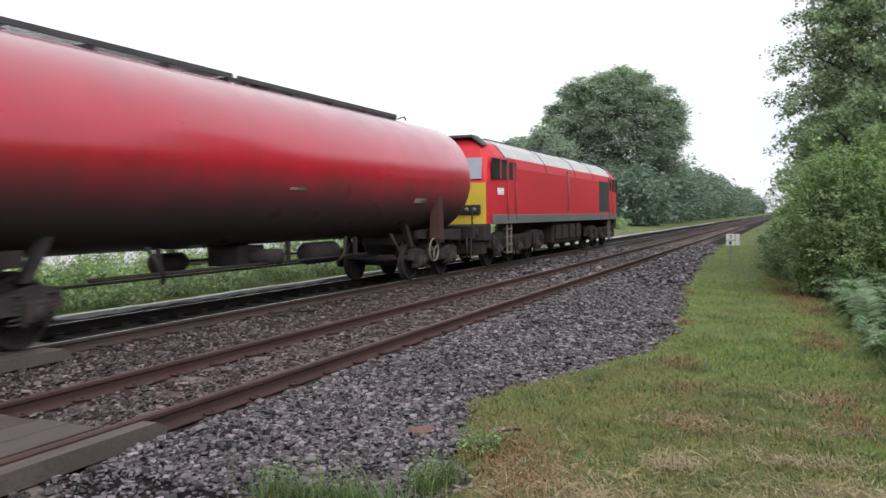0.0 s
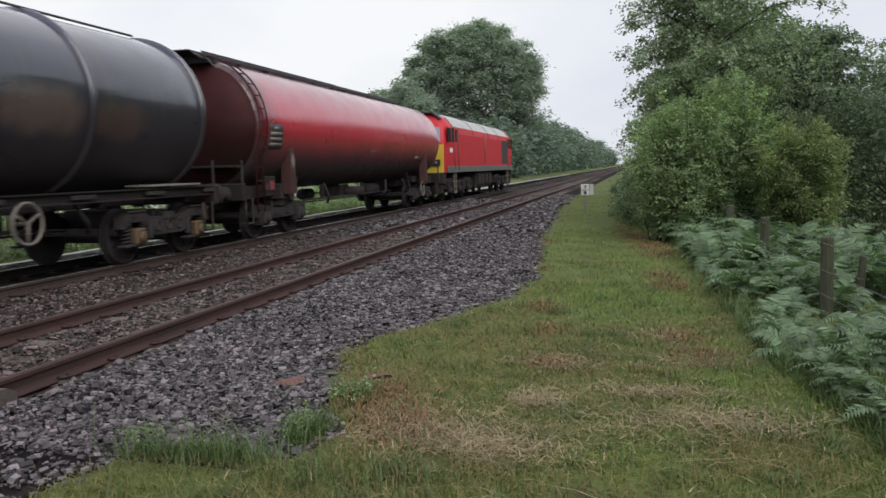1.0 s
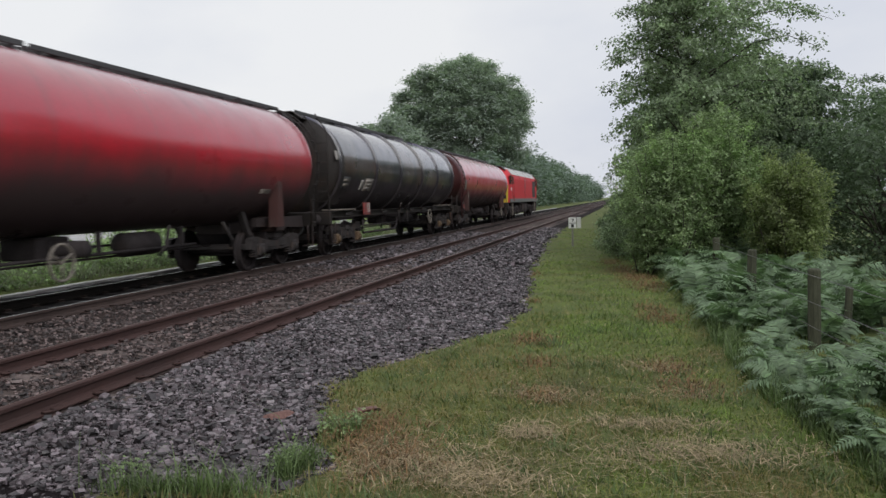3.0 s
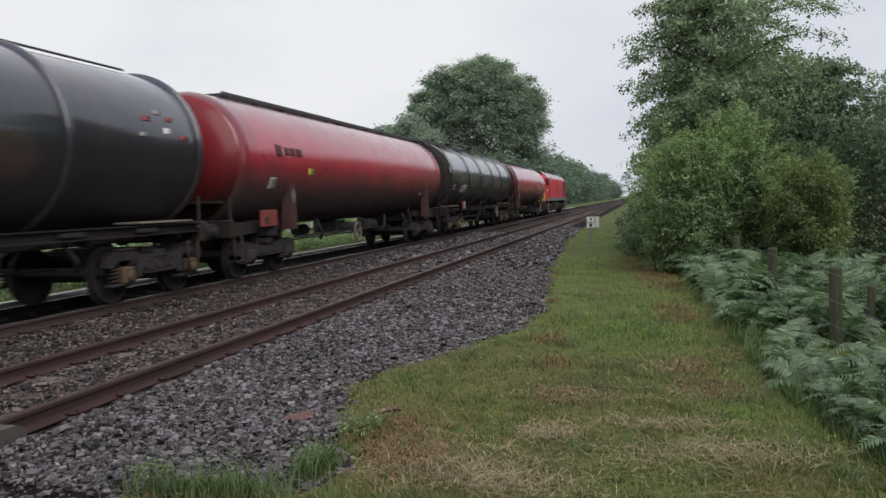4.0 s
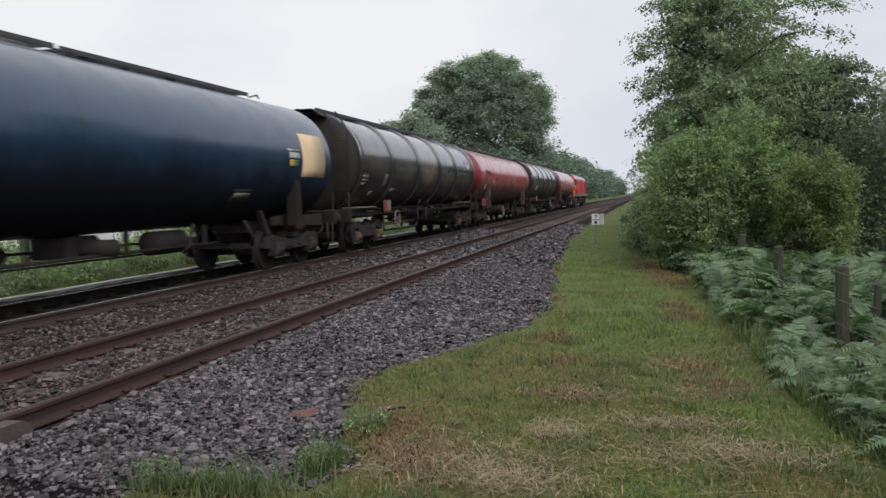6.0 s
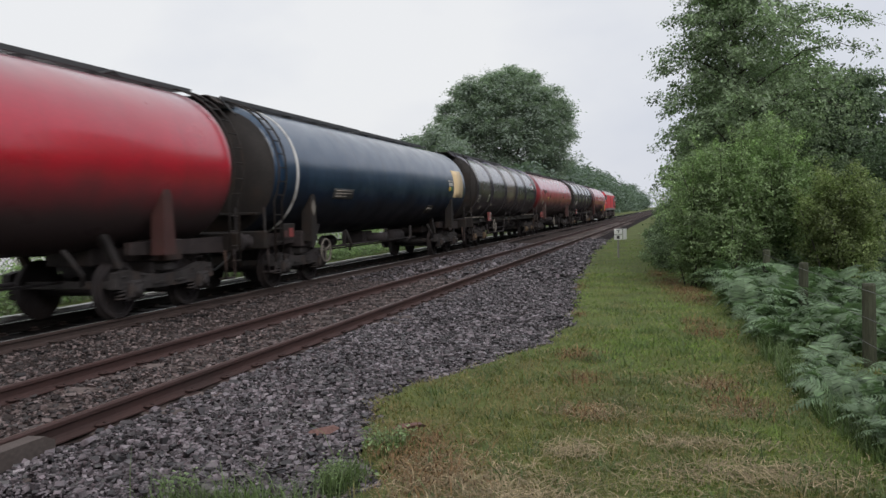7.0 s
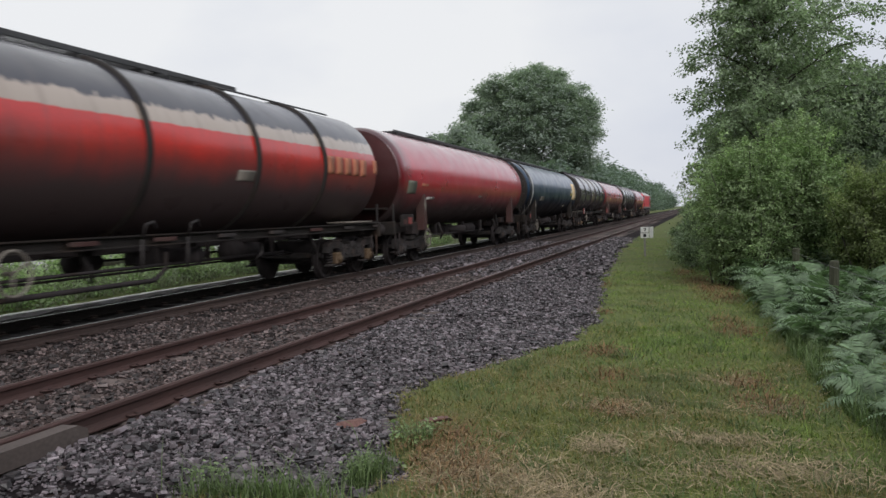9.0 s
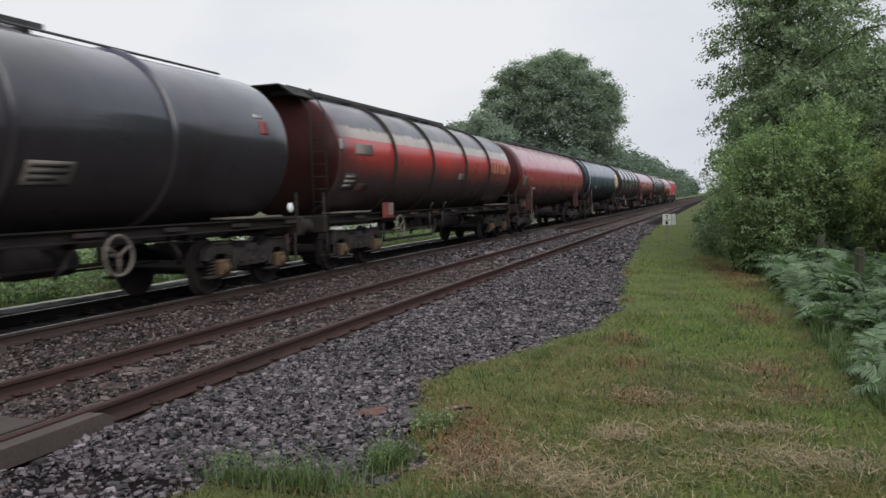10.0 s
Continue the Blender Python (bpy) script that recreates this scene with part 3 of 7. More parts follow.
def chair_mesh(bm):
    """Baseplate and spring clips that hold a rail to its sleeper."""
    block(bm, -0.13, 0.13, -0.08, 0.08, -0.175, -0.158, 0.006)
    for s in (-1, 1):
        block(bm, s * 0.055 - 0.02, s * 0.055 + 0.02, -0.05, 0.05, -0.155, -0.132, 0.006)
        tube(bm, [(s * 0.05, -0.055, -0.13), (s * 0.10, -0.05, -0.125), (s * 0.11, 0.04, -0.135), (s * 0.05, 0.055, -0.13)], 0.011, 5)


def build_track(name, x, rust, head, sleeper, label):
    track = tagged(new(name), label, "railway track", "railway tracks", "structure")
    for s in (-1, 1):
        bm = bmesh.new()
        rail_mesh(bm, x + s * GAUGE / 2)
        part("rail", bm, [SHADOW_STEEL if s < 0 and x == FAR_X else rust, head], track, "steel rail coloured black for the train's shadow" if s < 0 and x == FAR_X else "rust-brown steel rail")
    y, k = 1.1, 0
    while y < 100:
        part("sleeper", once("sleeper_" + name, sleeper_mesh), sleeper, track, at=pose(x, y, 0.004 * math.sin(7 * k), 0, 0, 0.5 * math.sin(3.3 * k)))
        if y < 40:
            for s in (-1, 1):
                part("rail_chair", once("rail_chair_" + name, chair_mesh), rust, track, at=pose(x + s * GAUGE / 2, y, 0))
        y, k = y + 0.65, k + 1


def build_boards():
    """The foot crossing: boards between and beside the rails."""
    boards = [(-4.545, -4.40, 4.97)] + [(-6.02 + 0.325 * k, -5.703 + 0.325 * k, 4.74 - 0.03 * (k % 2)) for k in range(4)]
    boards += [(-9.88 + 0.32 * k, -9.568 + 0.32 * k, 7.7) for k in range(4)] + [(-8.40, -8.05, 7.4)]
    for x0, x1, end in boards:
        bm = bmesh.new()
        prism(bm, [(-6.0, -0.15), (end, -0.15), (end, -0.06), (end - 0.10, -0.012), (-6.0, -0.012)], "x", x0, x1)
        ob = part("crossing_board", bm, BOARD)
        tagged(ob, "weathered grey crossing deck board beside the rail", "crossing board", "crossing boards")


def stone_field(name, boxes, size, material, seed, label):
    """Broken stones, each a lumpy block, lying on the bed. boxes: x0, x1, y0, y1, stones to the square metre."""
    rng = np.random.default_rng(seed)
    P = []
    for x0, x1, y0, y1, dense in boxes:
        n = int((x1 - x0) * (y1 - y0) * dense)
        P.append(np.stack([rng.uniform(x0, x1, n), rng.uniform(y0, y1, n)], -1))
    P = np.concatenate(P)
    P = P[P[:, 0] < edge(P[:, 1]) + rng.normal(0, 0.10, len(P))]
    for c in (NEAR_X - GAUGE / 2, NEAR_X + GAUGE / 2, FAR_X - GAUGE / 2, FAR_X + GAUGE / 2):
        P = P[abs(P[:, 0] - c) > 0.078]
    P = P[~((P[:, 1] < 5.0) & (P[:, 0] < -4.39) & (P[:, 0] > -6.04))]
    n = len(P)
    corners = np.array([(x, y, z) for x in (-1, 1) for y in (-1, 1) for z in (-1, 1)], float)
    C = corners[None] * rng.uniform(0.45, 1.0, (n, 8, 3))
    s = size * rng.lognormal(0, 0.33, n)
    C = C * (s[:, None] * np.stack([rng.uniform(0.9, 1.5, n), rng.uniform(0.55, 1.0, n), rng.uniform(0.35, 0.7, n)], -1).T.reshape(3, n).T)[:, None]
    a, b = rng.uniform(0, 6.28, n), rng.normal(0, 0.75, n)
    R = np.zeros((n, 3, 3))
    ca, sa, cb, sb = np.cos(a), np.sin(a), np.cos(b), np.sin(b)
    R[:, 0], R[:, 1], R[:, 2] = np.stack([ca, -sa * cb, sa * sb], -1), np.stack([sa, ca * cb, -ca * sb], -1), np.stack([0 * a, sb, cb], -1)
    C = np.einsum("nij,nkj->nki", R, C)
    C += np.stack([P[:, 0], P[:, 1], bed_height(P[:, 0], P[:, 1]) + s * rng.uniform(0.0, 1.1, n)], -1)[:, None]
    quads = np.array([(0, 1, 3, 2), (4, 6, 7, 5), (0, 4, 5, 1), (2, 3, 7, 6), (1, 5, 7, 3)])
    F = (np.arange(n)[:, None, None] * 8 + quads[None]).reshape(-1, 4)
    ob = new(name, arrays(name, C.reshape(-1, 3), F, [material]))
    return tagged(ob, label, "ballast", kind="stuff")


def build_trough():
    """The pale concrete cable route along the far cess."""
    bm = bmesh.new()
    path = [(-11.2, -20), (-11.2, 0), (-11.2, 40), (-11.2, 140)]
    path = [Vector((x, y, 0)) for x, y in path]
    k = 0
    prev = None
    for a, b in zip(path, path[1:]):
        n = max(1, int((b - a).length / (0.9 if a.y < 40 and b.y > 0 else 8)))
        for i in range(n):
            p, q = a.lerp(b, i / n), a.lerp(b, (i + 0.985) / n)
            z = -0.058 + 0.006 * math.sin(5 * k)
            k += 1
            vs = [bm.verts.new((v.x + dx, v.y, zz)) for v in (p, q) for dx, zz in ((-0.10, z - 0.3), (0.10, z - 0.3), (0.10, z), (-0.10, z))]
            for f in ((0, 1, 2, 3), (7, 6, 5, 4), (0, 4, 5, 1), (1, 5, 6, 2), (2, 6, 7, 3), (3, 7, 4, 0)):
                bm.faces.new([vs[j] for j in f])
    tagged(part("cable_trough", bm, CONCRETE), "pale concrete cable trough with lids along the track", "cable trough", kind="structure")


build_ground()
build_bed()
build_track("track_near", NEAR_X, RUST, HEAD_NEAR, SLEEPER, "rusty brown railway track on grey ballast")
build_track("track_far", FAR_X, RUST_FAR, HEAD_FAR, SHADOW_SLEEPER, "railway track coloured dark for the train's shadow, with polished rail heads")
build_boards()
build_trough()
stone_field("ballast_stones", [(-4.45, -1.4, -4.0, 2.8, 260), (-4.45, -1.4, 2.8, 4.2, 600), (-4.45, -1.4, 4.2, 7.5, 1750), (-4.45, -1.4, 7.5, 12, 1300), (-4.45, -1.4, 12, 20, 650)], 0.0160, STONE, 3, "loose grey granite ballast stones")
stone_field("track_stones", [(-8.40, -4.75, 3.8, 11, 540), (-8.40, -4.75, 11, 20, 260)], 0.0165, STONE_B, 4, "brown rust-stained ballast stones between the rails")

stone_field("far_stones", [(-8.40, -4.75, 20, 42, 80), (-4.45, -1.8, 19.5, 46, 120)], 0.030, STONE, 5, "grey ballast stones farther along the line")


# ---- grass, straw and weeds ----
def blades(name, P, height, width, lean, material, seed, label, category="grass", flat=False, simple=False):
    """Blades of grass at points (x, y, z): a stem quad and a bent tip quad each."""
    rng = np.random.default_rng(seed)
    n = len(P)
    a = rng.uniform(0, 2 * np.pi, n)
    h = height * rng.lognormal(0, 0.35, n)
    w = width * rng.uniform(0.6, 1.3, n)
    l = np.abs(rng.normal(lean, 0.3 * lean + 0.05, n))
    d = np.stack([np.cos(a), np.sin(a), 0 * a], -1)
    side = np.stack([-np.sin(a), np.cos(a), 0 * a], -1)
    up = np.array([0, 0, 1.0])
    base = P - (0 if flat else 0.01) * up
    rise1, rise2 = (0.1, 0.06) if flat else (0.6, 1.0)
    mid = base + d * (h * l * 0.35)[:, None] + up * (h * rise1)[:, None]
    tip = base + d * (h * l)[:, None] + up * (h * rise2 / np.sqrt(1 + l * l * 0.6))[:, None]
    s = side * w[:, None]
    V = np.stack([base - s, base + s, mid - 0.75 * s, mid + 0.75 * s, tip - 0.12 * s, tip + 0.12 * s], 1).reshape(-1, 3)
    q = np.array([(0, 1, 3, 2), (2, 3, 5, 4)])
    if simple:
        V, q = np.stack([base - s, base + s, tip + 0.3 * s, tip - 0.3 * s], 1).reshape(-1, 3), np.array([(0, 1, 2, 3)])
    F = (np.arange(n)[:, None, None] * (4 if simple else 6) + q[None]).reshape(-1, 4)
    ob = new(name, arrays(name, V, F, [material]))
    return tagged(ob, label, category, kind="stuff")


def lawn(rng, x0, x1, y0, y1, dense, clump=0.5):
    n = int((x1 - x0) * (y1 - y0) * dense)
    P = np.stack([rng.uniform(x0, x1, n), rng.uniform(y0, y1, n)], -1)
    f = np.sin(2.1 * P[:, 0] + 1.3 * np.sin(1.7 * P[:, 1])) * np.sin(1.9 * P[:, 1] + np.sin(2.3 * P[:, 0]))
    P = P[rng.uniform(0, 1, n) > clump * (0.5 + 0.5 * f)]
    return P


def on_land(P):
    return np.c_[P, lift(P[:, 0], P[:, 1])]


HEAPS = [(-1.40, 5.15, 0.34, 0.28, 330), (-1.20, 4.90, 0.40, 0.18, 330), (-0.82, 4.80, 0.35, 0.14, 230), (-0.70, 5.90, 0.11, 0.11, 190), (-0.65, 6.95, 0.22, 0.12, 150), (0.15, 6.20, 0.30, 0.11, 260), (0.40, 5.62, 0.34, 0.13, 300), (0.75, 5.50, 0.30, 0.14, 170), (0.32, 8.30, 0.20, 0.20, 80), (0.55, 7.20, 0.22, 0.16, 110), (-0.2, 5.3, 0.5, 0.15, 160)]
BARE = [(-0.35, 21.4, 0.26), (-0.02, 19.7, 0.34), (0.24, 17.6, 0.38), (0.44, 15.8, 0.32), (0.36, 12.7, 0.18), (0.48, 11.6, 0.28), (0.42, 8.35, 0.22), (0.56, 7.45, 0.24), (-2.05, 18.0, 0.22), (-1.50, 13.3, 0.10), (-1.05, 9.6, 0.24), (-0.85, 8.2, 0.18), (-1.88, 5.84, 0.18), (-1.72, 5.48, 0.36), (-1.50, 4.95, 0.32), (-0.70, 6.98, 0.18)]


def build_grass():
    rng = np.random.default_rng(11)
    P = np.concatenate([lawn(rng, -3.2, 2.0, 2.8, 7, 3000), lawn(rng, -3.0, 2.2, 7, 12, 2000), lawn(rng, -2.6, 2.4, 12, 22, 900), lawn(rng, -3.4, 2.5, 22, 45, 260)])
    P = P[P[:, 0] > edge(P[:, 1]) + rng.normal(0.02, 0.09, len(P))]
    for x, y, r in BARE:
        P = P[np.hypot(P[:, 0] - x, (P[:, 1] - y) / (1 + 0.06 * y)) * np.clip(1 + 0.45 * rng.normal(size=len(P)), 0.35, 3) > r * 0.8]
    # thin, sun-dried turf towards the ballast
    thin = (P[:, 0] + 0.35 * np.sin(2.3 * P[:, 1]) + rng.normal(0, 0.45, len(P)) < 0.1) & (P[:, 1] + rng.normal(0, 0.8, len(P)) < 9.0)
    blades("thin_grass", on_land(P[thin]), 0.052, 0.0036, 1.2, DRIED, 12, "short olive-brown mown grass beside the ballast")
    P = P[~thin]
    far = P[:, 1] + rng.normal(0, 1.3, len(P)) > 7.3
    blades("mown_grass", on_land(P[~far]), 0.055, 0.0036, 1.2, GRASS, 27, "short mown grass, green with straw-coloured patches")
    blades("lush_grass", on_land(P[far]), 0.050, 0.0050, 1.3, LUSH, 17, "short green grass beside the ballast", simple=True)
    # the turf goes on underfoot and behind
    Q = np.concatenate([lawn(rng, -3.2, 5.0, -5, 2.8, 420), lawn(rng, 2.0, 5.0, 2.8, 7, 420)])
    Q = Q[Q[:, 0] > edge(Q[:, 1]) + 0.05]
    blades("near_grass", on_land(Q), 0.085, 0.006, 0.9, GRASS, 20, "short mown grass underfoot", simple=True)
    # cut stalks lying on the turf
    S = np.concatenate([lawn(rng, -2.2, 1.8, 2.8, 6.6, 120, 1.0), lawn(rng, -2.2, 1.6, 6.6, 10, 110, 1.0), lawn(rng, -1.6, 1.3, 10, 22, 50, 1.0)])
    S = np.concatenate([S] + [np.c_[rng.normal(x, sx, n), rng.normal(y, sy, n)] for x, y, sx, sy, n in [(a, b, c, d, 2 * e) for a, b, c, d, e in HEAPS]])
    S = S[S[:, 0] > edge(S[:, 1]) + 0.05]
    z = lift(S[:, 0], S[:, 1]) + rng.uniform(0.01, 0.05, len(S))
    blades("straw", np.c_[S, z], 0.14, 0.0026, 1.0, STRAW, 13, "pale dry cut grass stalks lying on the turf", "straw", flat=True)
    D = []
    for x, y, r in BARE:
        n = int(4300 * r * r) + 70
        D.append(np.c_[rng.normal(x, r * 0.55, n) + 0.12 * np.sin(9 * rng.uniform(0, 6.28, n)), rng.normal(y, r * (0.6 + 0.05 * y), n)])
    D = np.concatenate(D)
    D = D[D[:, 0] > edge(D[:, 1])]
    blades("dead_stalks", np.c_[D, lift(D[:, 0], D[:, 1]) + rng.uniform(0.005, 0.05, len(D))], 0.055, 0.0042, 1.7, DEADRED, 14, "dead red-brown plant stalks in bare patches", "dead stalks")
    # darker tufts left by the mower
    U = []
    for k in range(170):
        y = 3.6 + 11 * rng.random() ** 1.3
        x = rng.uniform(edge(np.array(y)) + 0.3, 1.3)
        U.append(np.c_[rng.normal(x, 0.03 + 0.005 * y, 36), rng.normal(y, 0.02 + 0.006 * y, 36)])
    blades("grass_tufts", on_land(np.concatenate(U)), 0.085, 0.0042, 0.9, FOOT, 19, "darker tufts of longer grass in the turf", simple=True)
    # rank grass along the ballast edge, at the crossing and below the bracken
    T = []
    for x, y, sx, sy, n in ((-2.40, 4.28, 0.16, 0.06, 420), (-2.80, 4.22, 0.14, 0.05, 260), (-2.06, 4.72, 0.05, 0.08, 300), (-2.02, 4.95, 0.04, 0.05, 90), (-1.95, 5.5, 0.06, 0.10, 90), (-1.7, 4.1, 0.4, 0.15, 300)):
        T.append(np.c_[rng.normal(x, sx, n), rng.normal(y, sy, n)])
    y = 4 + 20 * rng.uniform(0, 1, 12000) ** 1.4
    x = np.interp(y, [4, 7, 10, 14, 24], [1.55, 1.15, 1.0, 1.05, 0.2]) + np.abs(rng.normal(0, 0.35, len(y)))
    blades("long_grass", on_land(np.c_[x, y]), 0.15, 0.0045, 0.6, FOOT, 18, "long green grass at the foot of the bracken")
    T = np.concatenate(T)
    z = np.where(T[:, 0] < edge(T[:, 1]) - 0.03, bed_height(T[:, 0], T[:, 1]), lift(T[:, 0], T[:, 1]))
    blades("rank_grass", np.c_[T, z], 0.15, 0.0036, 0.6, FOOT, 15, "long green grass tufts at the edges")
    # verge beyond the far track
    G = np.concatenate([lawn(rng, -14.5, -11.75, 6, 26, 240, 0.4), lawn(rng, -16, -11.75, 26, 70, 60, 0.4)])
    blades("verge_grass", on_land(G), 0.22, 0.010, 0.7, VERGE, 16, "tall unmown verge grass beyond the far track", simple=True)


build_grass()


# ---- trees, bushes, bracken ----
def leaf_quads(rng, P, out, size, droop=0.25, ruffle=1.0):
    """Leaves at points P, each a folded quad that faces up and along out."""
    n = len(P)
    s = size * rng.lognormal(0, 0.25, n)
    nrm = 0.55 * ruffle * out + np.array([0, 0, 0.75]) + 0.42 * ruffle * rng.normal(size=(n, 3))
    nrm /= np.linalg.norm(nrm, axis=1)[:, None] + 1e-9
    d = rng.normal(size=(n, 3)) + 0.5 * out - np.array([0, 0, droop])
    d -= nrm * (d * nrm).sum(1)[:, None]
    d /= np.linalg.norm(d, axis=1)[:, None] + 1e-9
    side = np.cross(d, nrm)
    s1, w = s[:, None], (s * rng.uniform(0.28, 0.42, n))[:, None]
    V = np.stack([P, P + 0.5 * s1 * d + w * side + 0.12 * s1 * nrm, P + s1 * d, P + 0.5 * s1 * d - w * side + 0.12 * s1 * nrm], 1).reshape(-1, 3)
    return V, np.arange(4 * n).reshape(n, 4)


def leaf_cloud(rng, C, R, per, size, droop=0.25, fill=0.5, jitter=0.35, ruffle=1.0):
    """Leaves round lobes: centres C (n, 3), radii R (n, 3). Mostly on the lobes' outer shells, in sprays, with gaps."""
    V, O = [], []
    for c, r in zip(C, R):
        n = int(per)
        k = max(6, n // 9)
        d = rng.normal(size=(k, 3))
        d /= np.linalg.norm(d, axis=1)[:, None]
        rad = fill + (1 - fill) * rng.uniform(0, 1, k) ** 0.6 + 0.12 * rng.normal(size=k)
        spray = c + d * r * rad[:, None]
        p = np.repeat(spray, n // k + 1, 0)[:n]
        V.append(p + rng.normal(0, size * jitter * 4, (len(p), 3)) * (1, 1, 0.5))
        O.append(np.repeat(d + 0.5 * rng.normal(size=(k, 3)), n // k + 1, 0)[:n])
    return leaf_quads(rng, np.concatenate(V), np.concatenate(O), size, droop, ruffle)


def leafy_lines(rng, lines, start, clusters, per, spread, flat, size, droop=0.25):
    """Leaves in small sprays along the outer part of branches. lines: (n, m, 3)."""
    n, m = lines.shape[:2]
    f = start + (1 - start) * rng.uniform(0, 1, (n, clusters)) ** 0.8
    k = np.minimum((f * (m - 1)).astype(int), m - 2)
    g = (f * (m - 1) - k)[..., None]
    row = np.arange(n)[:, None]
    p = lines[row, k] * (1 - g) + lines[row, k + 1] * g
    away = rng.normal(size=p.shape) * (1, 1, flat)
    p = p + away * spread * (1.15 - 0.75 * f)[..., None]
    along = lines[row, k + 1] - lines[row, k]
    along = along / (np.linalg.norm(along, axis=-1, keepdims=True) + 1e-9)
    P = np.repeat(p.reshape(-1, 3), per, 0)
    out = np.repeat((0.5 * away + 0.6 * along + 0.35 * rng.normal(size=p.shape)).reshape(-1, 3), per, 0)
    P = P + rng.normal(0, size * 1.15, P.shape) * (1, 1, 0.6)
    return leaf_quads(rng, P, out, size, droop)


def build_bough_tree(name, base, height, stem_r, left, right, boughs, clusters, per, size, leaf, label, category, seed, lean=0.0):
    """A tree of tiered boughs. left, right: (heights, reach) of its outline towards -x and +x."""
    rng = np.random.default_rng(seed)
    tree = tagged(new(name), label, category)
    tree.location = base
    s = np.linspace(0, 1, 9)
    lines = []
    for k in range(boughs):
        h = height * (0.07 + 0.92 * ((k + rng.uniform()) / boughs) ** 0.92)
        a = 2.39996 * k + rng.uniform(-0.5, 0.5)
        c = 0.5 + 0.5 * math.cos(a)
        c = c * c * (3 - 2 * c)
        L = ((1 - c) * np.interp(h, *left) + c * np.interp(h, *right)) * rng.uniform(0.62, 1.06)
        up = float(np.interp(h / height, [0, 0.45, 1], [0.02, 0.14, 0.75])) + rng.normal(0, 0.08)
        d = np.array([math.cos(a), math.sin(a), 0])
        bend = np.array([-d[1], d[0], 0]) * rng.normal(0, 0.12)
        rise = L * (up * s + 0.22 * np.sin(math.pi * s * 0.8) - 0.20 * s ** 3)
        lines.append(np.array([lean * h, 0, h - 0.10 * L]) + d * (L * s)[:, None] + bend * (L * s * s)[:, None] + np.array([0, 0, 1.0]) * rise[:, None])
    lines = np.array(lines)
    bm = bmesh.new()
    tube(bm, [(lean * z + 0.05 * math.sin(1.7 * z), 0.05 * math.cos(2.1 * z), z) for z in np.linspace(-0.2, 0.97 * height, 9)], stem_r, 9, stem_r * 0.15)
    for line in lines[::3]:
        tube(bm, line[::2], stem_r * 0.20, 5, stem_r * 0.03)
    part("trunk", bm, BARK, tree, "dark bark trunk with spreading limbs")
    V, F = leafy_lines(rng, lines, 0.12, clusters, per, 0.30, 0.36, size)
    part("crown", arrays("crown", V, F, [leaf]), leaf, tree, "leafy crown in uneven tiers")
    return tree


def build_stem_bush(name, base, centre, radii, stems, clusters, per, size, leaf, label, seed, shoots=20, spread=0.20):
    """A bush of arching stems from one root, leafy over their upper part, with long shoots that break its outline."""
    rng = np.random.default_rng(seed)
    bush = tagged(new(name), label, "bush")
    bush.location = base
    mid = np.array(centre) - np.array(base)
    s = np.linspace(0, 1, 7)
    lines = []
    for k in range(stems + shoots):
        d = rng.normal(size=3)
        d[2] = d[2] if d[2] > -1.3 else -d[2]
        if k >= stems:
            d[2] = abs(d[2]) + 0.5
        d /= np.linalg.norm(d)
        f = rng.uniform(0.25, 1.0) ** 0.5 if k < stems else rng.uniform(1.02, 1.20)
        root = rng.normal(0, 0.22, 3) * (radii[0], radii[1], 0)
        tip = mid + d * np.array(radii) * f
        tip[2] = max(tip[2], 0.12)
        L = np.linalg.norm(tip - root)
        lines.append(root + (tip - root) * s[:, None] + np.array([0, 0, 0.75 * L]) * (s * (1 - s))[:, None] * (0.4 + 0.6 * rng.random()))
    lines = np.array(lines)
    bm = bmesh.new()
    for line in lines[::5]:
        tube(bm, line[::2], 0.022, 4, 0.006)
    part("stem", bm, BARK, bush, "thin dark stems")
    V, F = leafy_lines(rng, lines[:stems], 0.30, clusters, per, spread, 0.7, size)
    W, G = leafy_lines(rng, lines[stems:], 0.55, clusters, per, spread * 0.45, 0.8, size)
    part("foliage", arrays("foliage", np.r_[V, W], np.r_[F, G + len(V)], [leaf]), leaf, bush, "dense sprays of small leaves")
    return bush


def crown_lobes(rng, centre, radii, count, lobe, low=-0.75):
    """Lobes filling an uneven crown."""
    out = []
    while len(out) < count:
        p = rng.uniform(-1, 1, 3)
        f = np.linalg.norm(p)
        if f < 1 and p[2] > low and rng.uniform() < 0.25 + f ** 2:
            out.append(p)
    C = np.array(centre) + np.array(out) * np.array(radii)
    r = lobe * rng.uniform(0.6, 1.35, count)
    R = np.stack([r * rng.uniform(0.9, 1.3, count), r * rng.uniform(0.9, 1.3, count), r * rng.uniform(0.6, 0.9, count)], -1)
    return C, R


